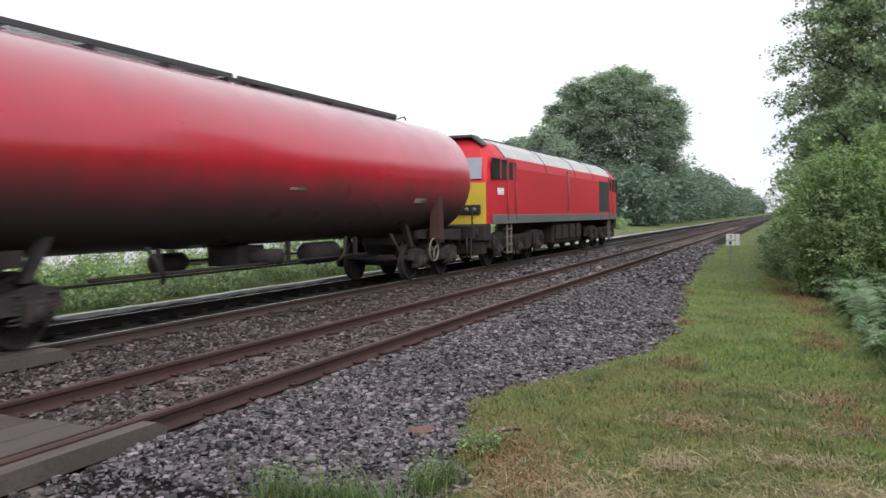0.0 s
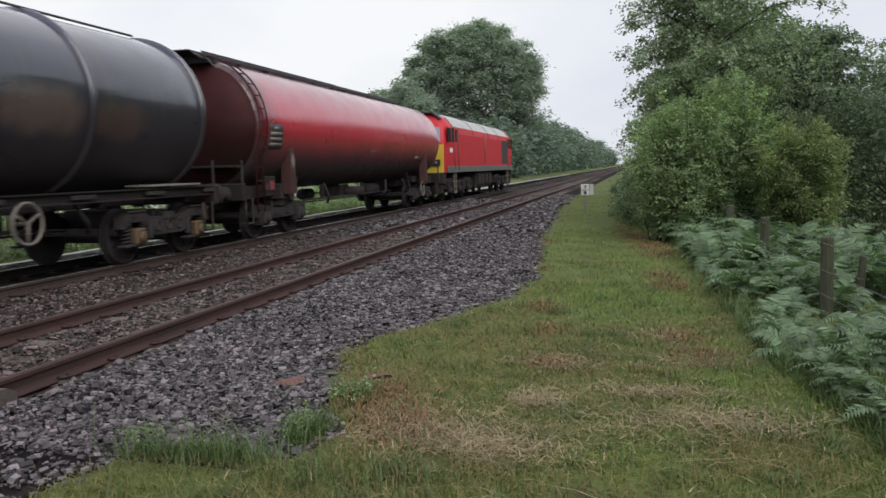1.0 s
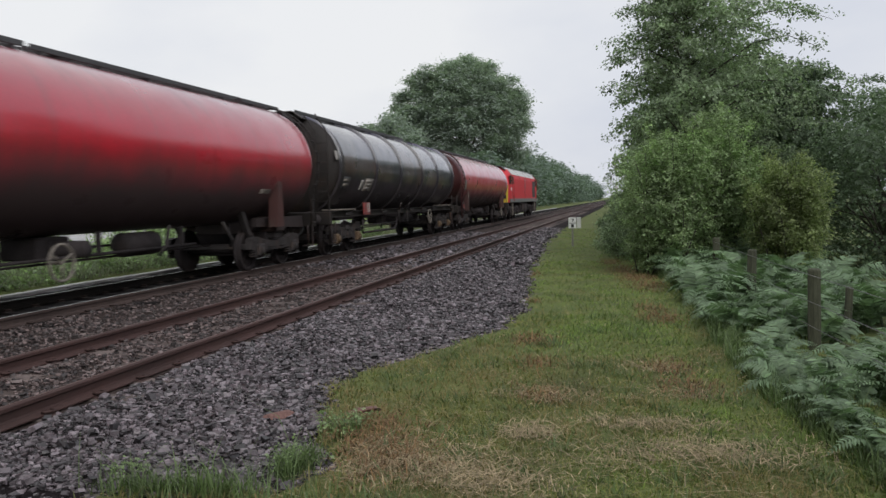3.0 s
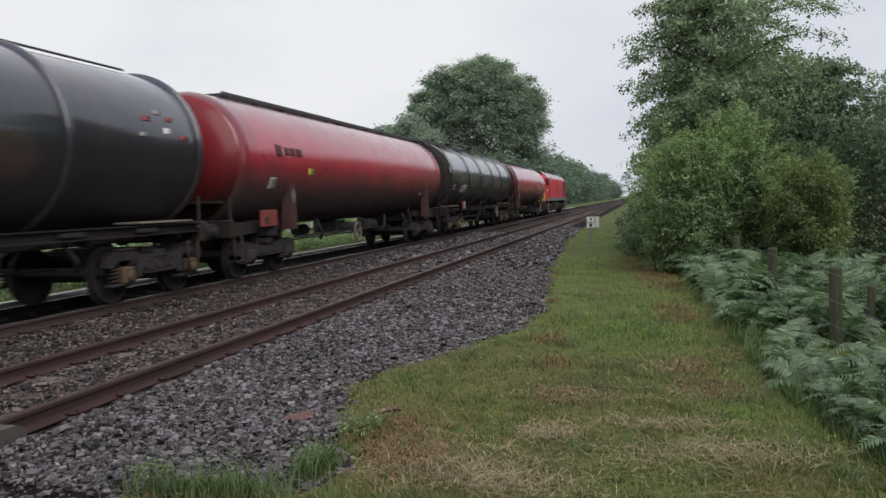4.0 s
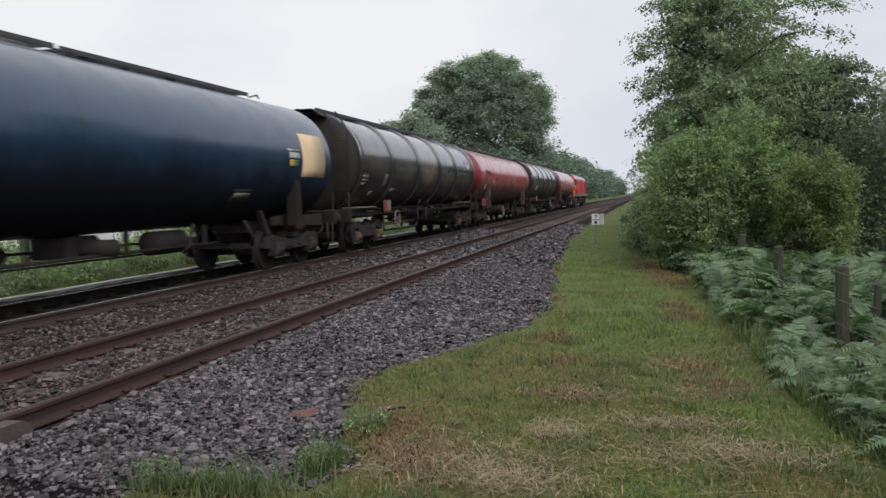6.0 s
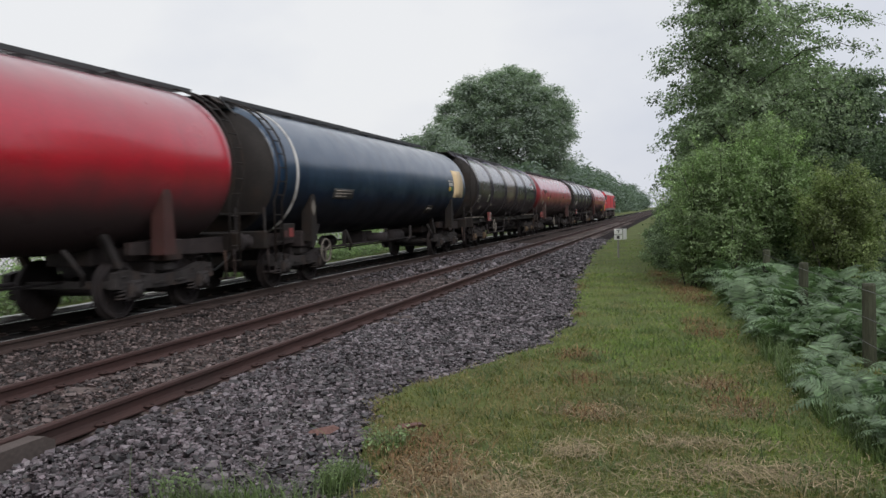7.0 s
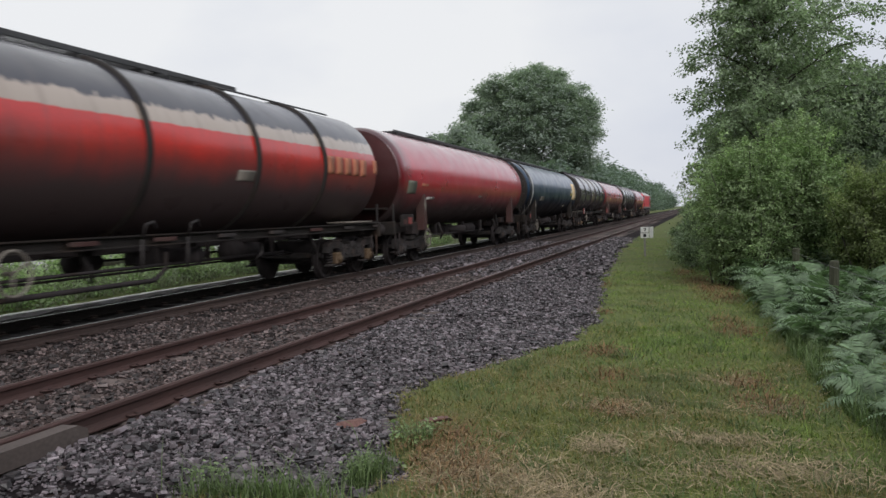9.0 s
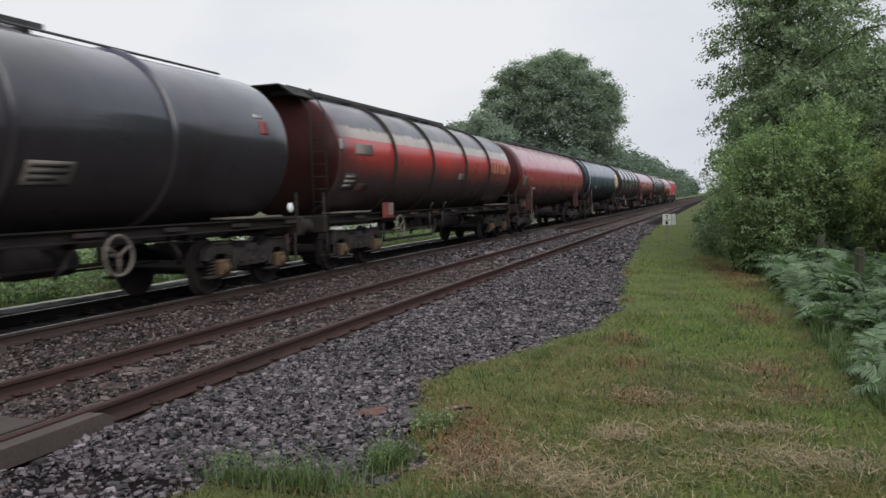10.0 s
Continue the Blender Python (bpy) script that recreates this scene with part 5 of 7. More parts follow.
def bogie_mesh(bm, half=1.0, cast=True):
    """Two side frames with guards, a bolster and end ties."""
    for s in (-1, 1):
        x0, x1 = sorted((s * 0.93, s * 1.09))
        if cast:
            # arched over the axle boxes, open below for their springs
            top = [(-half - 0.45, 0.62), (-half - 0.41, 0.80), (-half - 0.20, 0.88), (-half + 0.20, 0.88), (-0.5, 0.77), (0.5, 0.77), (half - 0.20, 0.88), (half + 0.20, 0.88), (half + 0.41, 0.80), (half + 0.45, 0.62)]
            low = [(half + 0.33, 0.60), (half + 0.29, 0.71), (half - 0.29, 0.71), (half - 0.33, 0.52), (0.42, 0.45), (-0.42, 0.45), (-half + 0.33, 0.52), (-half + 0.29, 0.71), (-half - 0.29, 0.71), (-half - 0.33, 0.60)]
        else:
            top = [(-half - 0.42, 0.50), (-half - 0.38, 0.74), (-half - 0.1, 0.78), (-half + 0.3, 0.70), (-0.3, 0.66), (0.3, 0.66), (half - 0.3, 0.70), (half + 0.1, 0.78), (half + 0.38, 0.74), (half + 0.42, 0.50)]
            low = [(half + 0.22, 0.48), (half + 0.18, 0.30), (half - 0.18, 0.30), (half - 0.22, 0.46), (0.35, 0.44), (-0.35, 0.44), (-half + 0.22, 0.46), (-half + 0.18, 0.30), (-half - 0.18, 0.30), (-half - 0.22, 0.48)]
        prism(bm, top + low, "x", x0, x1)
        if cast:
            for y in (-0.34, 0.0, 0.34):
                torus(bm, (s * 1.09, y, 0.61), "x", 0.085, 0.022, 14, 5)
            for e in (-1, 1):
                block(bm, *sorted((s * 1.05, s * 1.13)), *sorted((e * 0.56, e * 0.64)), 0.40, 0.72, 0.015)
                block(bm, *sorted((s * 1.05, s * 1.12)), *sorted((e * (half - 0.25), e * (half + 0.25))), 0.87, 0.91, 0.01)
                block(bm, *sorted((s * 0.95, s * 1.13)), *sorted((e * (half - 0.40), e * (half + 0.40))), 0.30, 0.345, 0.012)
        else:
            for y in (-0.32, 0.32):
                block(bm, *sorted((s * 1.085, s * 1.115)), y - 0.14, y + 0.14, 0.50, 0.54, 0.008)
        block(bm, *sorted((s * 0.9, s * 1.12)), -0.17, 0.17, 0.70, 0.84, 0.02)
    block(bm, -0.93, 0.93, -0.2, 0.2, 0.62, 0.86, 0.02)
    for e in (-1, 1):
        block(bm, -0.93, 0.93, e * (half + 0.34) - 0.05, e * (half + 0.34) + 0.05, 0.5, 0.62, 0.01)


def axle_box_mesh(bm):
    block(bm, -0.09, 0.09, -0.14, 0.14, -0.13, 0.15, 0.03)
    lathe(bm, [(-0.02, 0.0), (0.12, 0.10), (0.14, 0.085), (0.14, 0.0)], "x", 14)


def spring_mesh(bm):
    turns, n = 5.5, 55
    tube(bm, [(0.068 * math.cos(2 * math.pi * turns * k / n), 0.068 * math.sin(2 * math.pi * turns * k / n), -0.02 + 0.33 * k / n) for k in range(n + 1)], 0.021, 4)
    lathe(bm, [(-0.03, 0.0), (-0.03, 0.09), (-0.01, 0.09), (-0.01, 0.0)], "z", 12)
    lathe(bm, [(0.30, 0.0), (0.30, 0.09), (0.34, 0.09), (0.34, 0.0)], "z", 12)


def bolster_mesh(bm):
    block(bm, -0.92, 0.92, -0.22, 0.22, 0.36, 0.88, 0.02)
    for s in (-1, 1):
        block(bm, -0.80, 0.80, 0.34 * s - 0.05, 0.34 * s + 0.05, 0.30, 0.44, 0.01)
        block(bm, 0.60 * s - 0.05, 0.60 * s + 0.05, -0.38, 0.38, 0.42, 0.62, 0.01)


def build_bogie(thing, y, half=1.0, cast=True, r=0.46, axles=(-1, 1), mark=None):
    key = "bogie_cast" if cast else "bogie_plate"
    bogie = part("bogie", once(key, lambda bm: bogie_mesh(bm, half, cast)), BOGIE, thing, "dusty two-axle bogie frame", at=pose(0, y, 0))
    part("bolster", once("bolster", bolster_mesh), UNDER, bogie, "sooty bolster and brake beams")
    for a in axles:
        place = (0, a * half, r)
        ws = part("wheelset", once("wheelset", wheelset_mesh), UNDER, bogie, "dark steel wheelset", at=pose(*place))
        WHEELS.append((ws, place, r))
        for s in (-1, 1):
            part("axle_box", once("axle_box_marked" if mark else "axle_box_plain", axle_box_mesh), mark or BOGIE, bogie, at=pose(s * 1.08, a * half, r, 0, 0, 0 if s > 0 else 180))
            for d in (-0.24, 0.24):
                part("spring", once("spring", spring_mesh), BOGIE, bogie, at=pose(s * 1.02, a * half + d, r - 0.10))
    return bogie


def buffer_mesh(bm):
    lathe(bm, [(0.0, 0.0), (0.0, 0.15), (0.03, 0.15), (0.04, 0.10), (0.30, 0.09), (0.30, 0.07), (0.42, 0.07), (0.42, 0.20), (0.44, 0.23), (0.47, 0.22), (0.49, 0.0)], "y", 20)


def barrel_mesh(bm, rear, front, R, z, dome, caps, sooty=0.75, knuckle=0.55):
    """A welded barrel with dished ends; the ends take their own paint inside the knuckle."""
    prof = []
    for k in range(11):
        a = math.pi / 2 * k / 10
        prof.append((rear + dome * (1 - math.sin(a) ** 0.9), R * math.cos(a) ** knuckle if k < 10 else 0.0))
    prof = prof[::-1]
    mid = np.r_[rear + max(dome, sooty * dome) + 0.02, np.linspace(rear + 3 * dome, front - dome, 12)[:-1]]
    prof = prof + [(y, R) for y in mid]
    for k in range(11):
        a = math.pi / 2 * k / 10
        prof.append((front - dome * (1 - math.sin(a) ** 0.9), R * math.cos(a) ** knuckle if k < 10 else 0.0))
    lathe(bm, prof, "y", 72, (0, 0, 0))
    for f in bm.faces:
        c = f.calc_center_median()
        if (c.y < rear + sooty * dome or c.y > front - caps * dome):
            f.material_index = 1


def side_x(z, R, zc, lift_off=0.012):
    """How far out the barrel's flank is at a height."""
    return math.sqrt(max(0.0, (R + lift_off) ** 2 - (z - zc) ** 2))


def curved_patch(bm, y0, y1, z0, z1, R, zc, off=0.006, n=6, slant=0.0):
    """A thin panel bent to the barrel's flank."""
    rows = []
    for i in range(n + 1):
        z = z0 + (z1 - z0) * i / n
        x, xi = side_x(z, R, zc, off), side_x(z, R, zc, -0.01)
        rows.append([bm.verts.new(v) for v in ((x, y0 + slant * i / n, z), (x, y1 + slant * i / n, z), (xi, y1 + slant * i / n, z), (xi, y0 + slant * i / n, z))])
    for a, b in zip(rows, rows[1:]):
        for k in range(4):
            bm.faces.new((a[k], a[(k + 1) % 4], b[(k + 1) % 4], b[k])).smooth = k == 0
    bm.faces.new(rows[0])
    bm.faces.new(rows[-1][::-1])


def label_panel(wagon, y0, y1, z0, z1, R, zc, base, ink, lines, label, slant=0.0, off=0.010):
    bm = bmesh.new()
    curved_patch(bm, y0, y1, z0, z1, R, zc, off, slant=slant)
    plate = part("label_panel", bm, base, wagon, label)
    n = len(lines)
    for k, (a, b) in enumerate(lines):
        bm = bmesh.new()
        h = (z1 - z0) / (n + 0.6)
        za = z1 - h * (k + 0.75)
        curved_patch(bm, y0 + (y1 - y0) * a, y0 + (y1 - y0) * b, za - h * 0.28, za + h * 0.28, R, zc, off + 0.005, 2, slant=slant * 0.2)
        part("text_bar", bm, ink, plate)


def ladder_mesh(bm, y, R, zc, low, turn=0.0):
    """A ladder that hugs the barrel from the walkway down its flank and drops to the frame."""
    a0, a1 = math.radians(78), math.radians(-25)
    for dy in (-0.17, 0.17):
        pts = []
        for k in range(13):
            a = a0 + (a1 - a0) * k / 12
            pts.append(((R + 0.07) * math.cos(a), y + dy, zc + (R + 0.07) * math.sin(a)))
        pts.append((pts[-1][0], y + dy, low))
        tube(bm, pts, 0.02, 5)
    for k in range(10):
        a = a0 + (a1 - a0) * k / 9.5
        p = ((R + 0.07) * math.cos(a), zc + (R + 0.07) * math.sin(a))
        tube(bm, [(p[0], y - 0.17, p[1]), (p[0], y + 0.17, p[1])], 0.013, 5)
    x = (R + 0.07) * math.cos(a1)
    z = zc + (R + 0.07) * math.sin(a1) - 0.28
    while z > low:
        tube(bm, [(x, y - 0.17, z), (x, y + 0.17, z)], 0.013, 5)
        z -= 0.28


def walkway_mesh(bm, y0, y1, z, w=0.34):
    """Grating planks on brackets with an edge angle."""
    for s in (-1, 1):
        block(bm, *sorted((s * w, s * (w + 0.03))), y0, y1, z, z + 0.09, 0.006)
    y = y0
    while y < y1 - 0.05:
        block(bm, -w, w, y, y + 0.05, z + 0.03, z + 0.05)
        y += 0.14
    y = y0 + 0.3
    while y < y1:
        block(bm, -w - 0.02, w + 0.02, y - 0.03, y + 0.03, z - 0.13, z + 0.03, 0.006)
        y += 1.5


def end_platform(wagon, r, z, out_by=0.62, wide=1.0):
    """The sheet-metal stage over the barrel's end, its wings folded down."""
    bm = bmesh.new()
    out = [(-0.42, 0.06), (0.42, 0.06), (0.80, -0.20), (0.78, -0.23), (0.42, 0.03), (-0.42, 0.03), (-0.78, -0.23), (-0.80, -0.20)]
    lo = [bm.verts.new((x * wide, r - out_by, z + q * wide)) for x, q in out]
    hi = [bm.verts.new((x * 0.8 * wide, r + 0.55, z + q * 0.8)) for x, q in out]
    n = len(out)
    for k in range(n):
        bm.faces.new((lo[k], lo[(k + 1) % n], hi[(k + 1) % n], hi[k]))
    bm.faces.new(lo[::-1])
    bm.faces.new(hi)
    part("end_platform", bm, END_BLACK, wagon, "sooty sheet steel end platform")


def end_ladder_mesh(bm, y, top, low):
    """An upright ladder at the wagon's end corner."""
    for x in (0.88, 1.22):
        tube(bm, [(x, y, low), (x, y, top - 0.5), (x - 0.35, y + 0.05, top)], 0.02, 5)
    z = low + 0.12
    while z < top - 0.55:
        tube(bm, [(0.88, y, z), (1.22, y, z)], 0.013, 5)
        z += 0.27


def build_ends(wagon, rear, front, gap_r, gap_f, deep):
    """Headstocks, buffers, draw hooks and hoses at both ends. gap: from the barrel's end to the buffer faces."""
    for e, y, gap in ((-1, rear, gap_r), (1, front, gap_f)):
        yo = y + e * (gap - 0.50)
        bm = bmesh.new()
        block(bm, -1.28, 1.28, *sorted((yo - e * 0.16, yo)), 0.90, 1.27, 0.02)
        prism(bm, [(-0.5, 0.8), (0.5, 0.8), (0.4, 0.62), (-0.4, 0.62)], "y", *sorted((yo - e * 0.12, yo - e * 0.02)))
        part("headstock", bm, END_BLACK, wagon, "rusty dark headstock beam")
        for s in (-1, 1):
            part("buffer", once("buffer", buffer_mesh), END_BLACK, wagon, at=pose(s * 0.86, yo, 1.06, 0, 0, 0 if e > 0 else 180))
        bm = bmesh.new()
        tube(bm, [(0, yo, 1.0), (0, yo + e * 0.28, 0.98), (0, yo + e * 0.38, 0.9), (0, yo + e * 0.48, 0.99)], 0.045, 8)
        torus(bm, (0, yo + e * 0.40, 0.86), "x", 0.09, 0.025, 12, 6)
        part("coupling", bm, UNDER, wagon)
        for x in (-0.45, 0.5):
            bm = bmesh.new()
            tube(bm, [(x, yo, 0.95), (x, yo + e * 0.15, 0.72), (x * 0.6, yo + e * 0.35, 0.5), (x * 0.3, yo + e * 0.48, 0.58)], 0.03, 6)
            part("brake_hose", bm, BLACKP, wagon)
        # shunter's step and grab rail at the corner
        bm = bmesh.new()
        x = 1.22
        tube(bm, [(x, yo - e * 0.20, 0.95), (x, yo - e * 0.20, 0.42), (x, yo - e * 0.52, 0.42), (x, yo - e * 0.52, 0.95)], 0.024, 6)
        block(bm, x - 0.16, x + 0.04, *sorted((yo - e * 0.22, yo - e * 0.50)), 0.40, 0.425)
        part("corner_step", bm, FRAME, wagon, "bent steel corner step")
        bm = bmesh.new()
        block(bm, x - 0.02, x + 0.02, yo - e * 0.1 - 0.022, yo - e * 0.1 + 0.022, 1.2, 1.75, 0.006)
        part("end_stanchion", bm, BOGIE, wagon)


def build_underslung(wagon, mid, length):
    """Brake cylinder, reservoirs, rods and discharge pipe between the bogies."""
    bm = bmesh.new()
    lathe(bm, [(-0.6, 0), (-0.58, 0.17), (-0.5, 0.22), (0.5, 0.22), (0.58, 0.17), (0.6, 0)], "y", 18, (0.45, mid + 1.9, 0.83))
    part("air_reservoir", bm, UNDER, wagon)
    bm = bmesh.new()
    lathe(bm, [(-0.35, 0), (-0.35, 0.16), (0.3, 0.16), (0.42, 0.08), (0.42, 0)], "y", 16, (-0.35, mid - 1.6, 0.82))
    tube(bm, [(-0.35, mid - 1.2, 0.82), (-0.2, mid + 2.6, 0.8)], 0.025, 6)
    part("brake_cylinder", bm, UNDER, wagon)
    bm = bmesh.new()
    tube(bm, [(0.1, mid - length * 0.30, 0.62), (0.1, mid + length * 0.30, 0.62)], 0.022, 6)
    tube(bm, [(0.75, mid - length * 0.26, 0.74), (0.75, mid + length * 0.2, 0.74)], 0.03, 6)
    for y in (-0.18, 0.02, 0.17):
        block(bm, 0.70, 0.78, mid + y * length - 0.03, mid + y * length + 0.03, 0.72, 1.12)
    part("brake_rigging", bm, UNDER, wagon)
    bm = bmesh.new()
    lathe(bm, [(-0.5, 0), (-0.5, 0.14), (0.9, 0.14), (0.9, 0)], "x", 14, (0.1, mid - 0.3, 0.86))
    block(bm, -0.3, 0.4, mid - 0.7, mid + 0.1, 0.70, 1.06, 0.03)
    part("discharge_valve", bm, UNDER, wagon)
    for d, lean in ((-0.21, 0.25), (0.12, -0.2), (0.24, 0.3)):
        bm = bmesh.new()
        y = mid + d * length
        tube(bm, [(1.0, y, 1.15), (1.05, y + lean, 0.78), (0.95, y + lean * 1.4, 0.62)], 0.035, 6)
        part("bracket", bm, BOGIE, wagon, "dusty hanging bracket")


def build_saddle_wagon(front, rear, gap_f, gap_r, paint, end_paint, label, plates=(), R=1.45, zc=2.51, ring=None, flip=False, bracket=2.0, box=(0.55, 1.15, 1.05, 1.40), wheel=None, walk_at=1.5):
    """A frameless bogie tank wagon: the barrel carries itself between stub frames over the bogies."""
    base = (front + rear) / 2
    f, r = front - base, rear - base
    wagon = tagged(new("tank_wagon"), label, "tank wagon", "tank wagons of the train")
    bm = bmesh.new()
    barrel_mesh(bm, r, f, R, zc, 0.55, 0.15, sooty=0.45, knuckle=0.66)
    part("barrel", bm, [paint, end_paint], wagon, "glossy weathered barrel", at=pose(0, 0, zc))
    bm = bmesh.new()
    walkway_mesh(bm, r + (walk_at if flip else -0.1), r + 0.46 * (f - r), zc + R + 0.02)
    part("walkway", bm, GREYSTEEL, wagon, "dark steel top walkway")
    bm = bmesh.new()
    walkway_mesh(bm, r + 0.47 * (f - r), f + 0.1 if flip else f - 2.6, zc + R + 0.02, 0.30)
    part("walkway", bm, GREYSTEEL, wagon, "dark steel top walkway")
    for s in (-1, 1):
        bm = bmesh.new()
        tube(bm, [(s * 0.36, (f if flip else r) - 0.02, zc + R + 0.02), (s * 0.8, (f + 0.1 if flip else r - 0.28), zc + R - 0.32)], 0.02, 5)
        part("handrail", bm, GREYSTEEL, wagon)
    bm = bmesh.new()
    tube(bm, [(0.34, f - 2.6, zc + R), (0.34, f - 2.2, zc + R + 0.10), (0.34, f - 2.1, zc + R + 0.02)], 0.02, 5)
    part("handrail", bm, GREYSTEEL, wagon)
    bm = bmesh.new()
    lathe(bm, [(0, 0.0), (0, 0.32), (0.13, 0.32), (0.16, 0.28), (0.18, 0.0)], "z", 20, (0, 0.3, zc + R - 0.04))
    part("manhole", bm, GREYSTEEL, wagon)
    bm = bmesh.new()
    ladder_mesh(bm, f - 0.30 if flip else r + 0.30, R, zc, 0.62)
    part("ladder", bm, END_BLACK if flip else end_paint, wagon, "steel ladder over the barrel")
    bm = bmesh.new()
    block(bm, -0.1, 1.05, r - 0.10, r + 0.14, 1.60, 1.655, 0.01)
    part("end_step", bm, END_BLACK, wagon, "dark step across the barrel end")
    if not flip:
        end_platform(wagon, r, zc + R + 0.06, 0.45, 0.62)
    for e, y in ((-1, r), (1, f)):
        bm = bmesh.new()
        block(bm, -0.42, 0.42, *sorted((y + e * 0.2, y - e * 3.1)), 0.84, 1.18, 0.02)
        for s in (-1, 1):
            prism(bm, [(y - e * 0.1, 0.9), (y - e * 0.1, 1.2), (y - e * 2.9, 1.2), (y - e * 2.9, 1.0)], "x", *sorted((s * 0.9, s * 1.0)))
            block(bm, *sorted((s * 0.3, s * 1.2)), *sorted((y - e * 1.75, y - e * 2.25)), 0.86, 1.22, 0.02)
        part("stub_frame", bm, FRAME, wagon, "rusty dark stub underframe")
        for s in (-1, 1):
            yb = y - e * (2.4 if e > 0 else bracket)
            bm = bmesh.new()
            w = [(yb - 0.17, 0.98), (yb + 0.17, 0.98), (yb + 0.15, 1.35), (yb + 0.11, 1.95), (yb + 0.06, 2.04), (yb - 0.06, 2.04), (yb - 0.11, 1.95), (yb - 0.15, 1.35)]
            prism(bm, w, "x", *sorted((s * 1.16, s * 1.40)))
            part("saddle_bracket", bm, END_BLACK if end_paint is END_BLACK else RUSTRED, wagon, "upright saddle bracket")
            bm = bmesh.new()
            yc = y - e * 3.0
            prism(bm, [(yc - 0.08, 0.80), (yc + 0.08, 0.80), (yc + 0.08 - e * 0.35, 1.35), (yc - 0.08 - e * 0.35, 1.35)], "x", *sorted((s * 0.78, s * 0.90)))
            part("diagonal_strut", bm, BOGIE, wagon)
        build_bogie(wagon, y - e * 2.0, 0.95, cast=False)
    build_ends(wagon, r, f, gap_r, gap_f, 1.0)
    build_underslung(wagon, 0.0, f - r)
    bm = bmesh.new()
    hand_wheel(bm, (1.28, f - 2.6 if wheel is None else r + wheel, 0.72), 0.27)
    part("brake_wheel", bm, BROWNISH, wagon, "pale worn handbrake wheel")
    # battery of small cards and boards by the rear bracket
    bm = bmesh.new()
    block(bm, 1.26, 1.33, r + box[0], r + box[1], box[2], box[3], 0.012)
    board = part("card_box", bm, PLATE if paint is RED_DARK else END_BLACK, wagon, "card box with rusty cards")
    for k in range(2):
        bm = bmesh.new()
        w = box[1] - box[0]
        block(bm, 1.326, 1.336, r + box[0] + w * (0.12 + 0.4 * k), r + box[0] + w * (0.40 + 0.45 * k), box[2] + 0.06, box[2] + 0.2 + 0.05 * k)
        part("card", bm, PLATE if k else RUSTRED, board)
    # hazard diamond on the bracket
    bm = bmesh.new()
    yb = r + bracket
    prism(bm, [(yb - 0.13, 1.74), (yb, 1.55), (yb + 0.13, 1.74), (yb, 1.93)], "x", 1.398, 1.408)
    part("hazard_diamond", bm, BROWNISH, wagon, "pale diamond label on the bracket")
    for y0, y1, z0, z1, base_m, ink, lines, lab in plates:
        label_panel(wagon, y0 - base, y1 - base, z0, z1, R, zc, base_m, ink, lines, lab)
    if ring:
        bm = bmesh.new()
        lathe(bm, [(-0.05, R), (-0.05, R + 0.012), (0.05, R + 0.012), (0.05, R)], "y", 72, (0, r + 1.15, zc), smooth=False)
        part("band", bm, WHITE, wagon, "pale painted band")
    return wagon, base


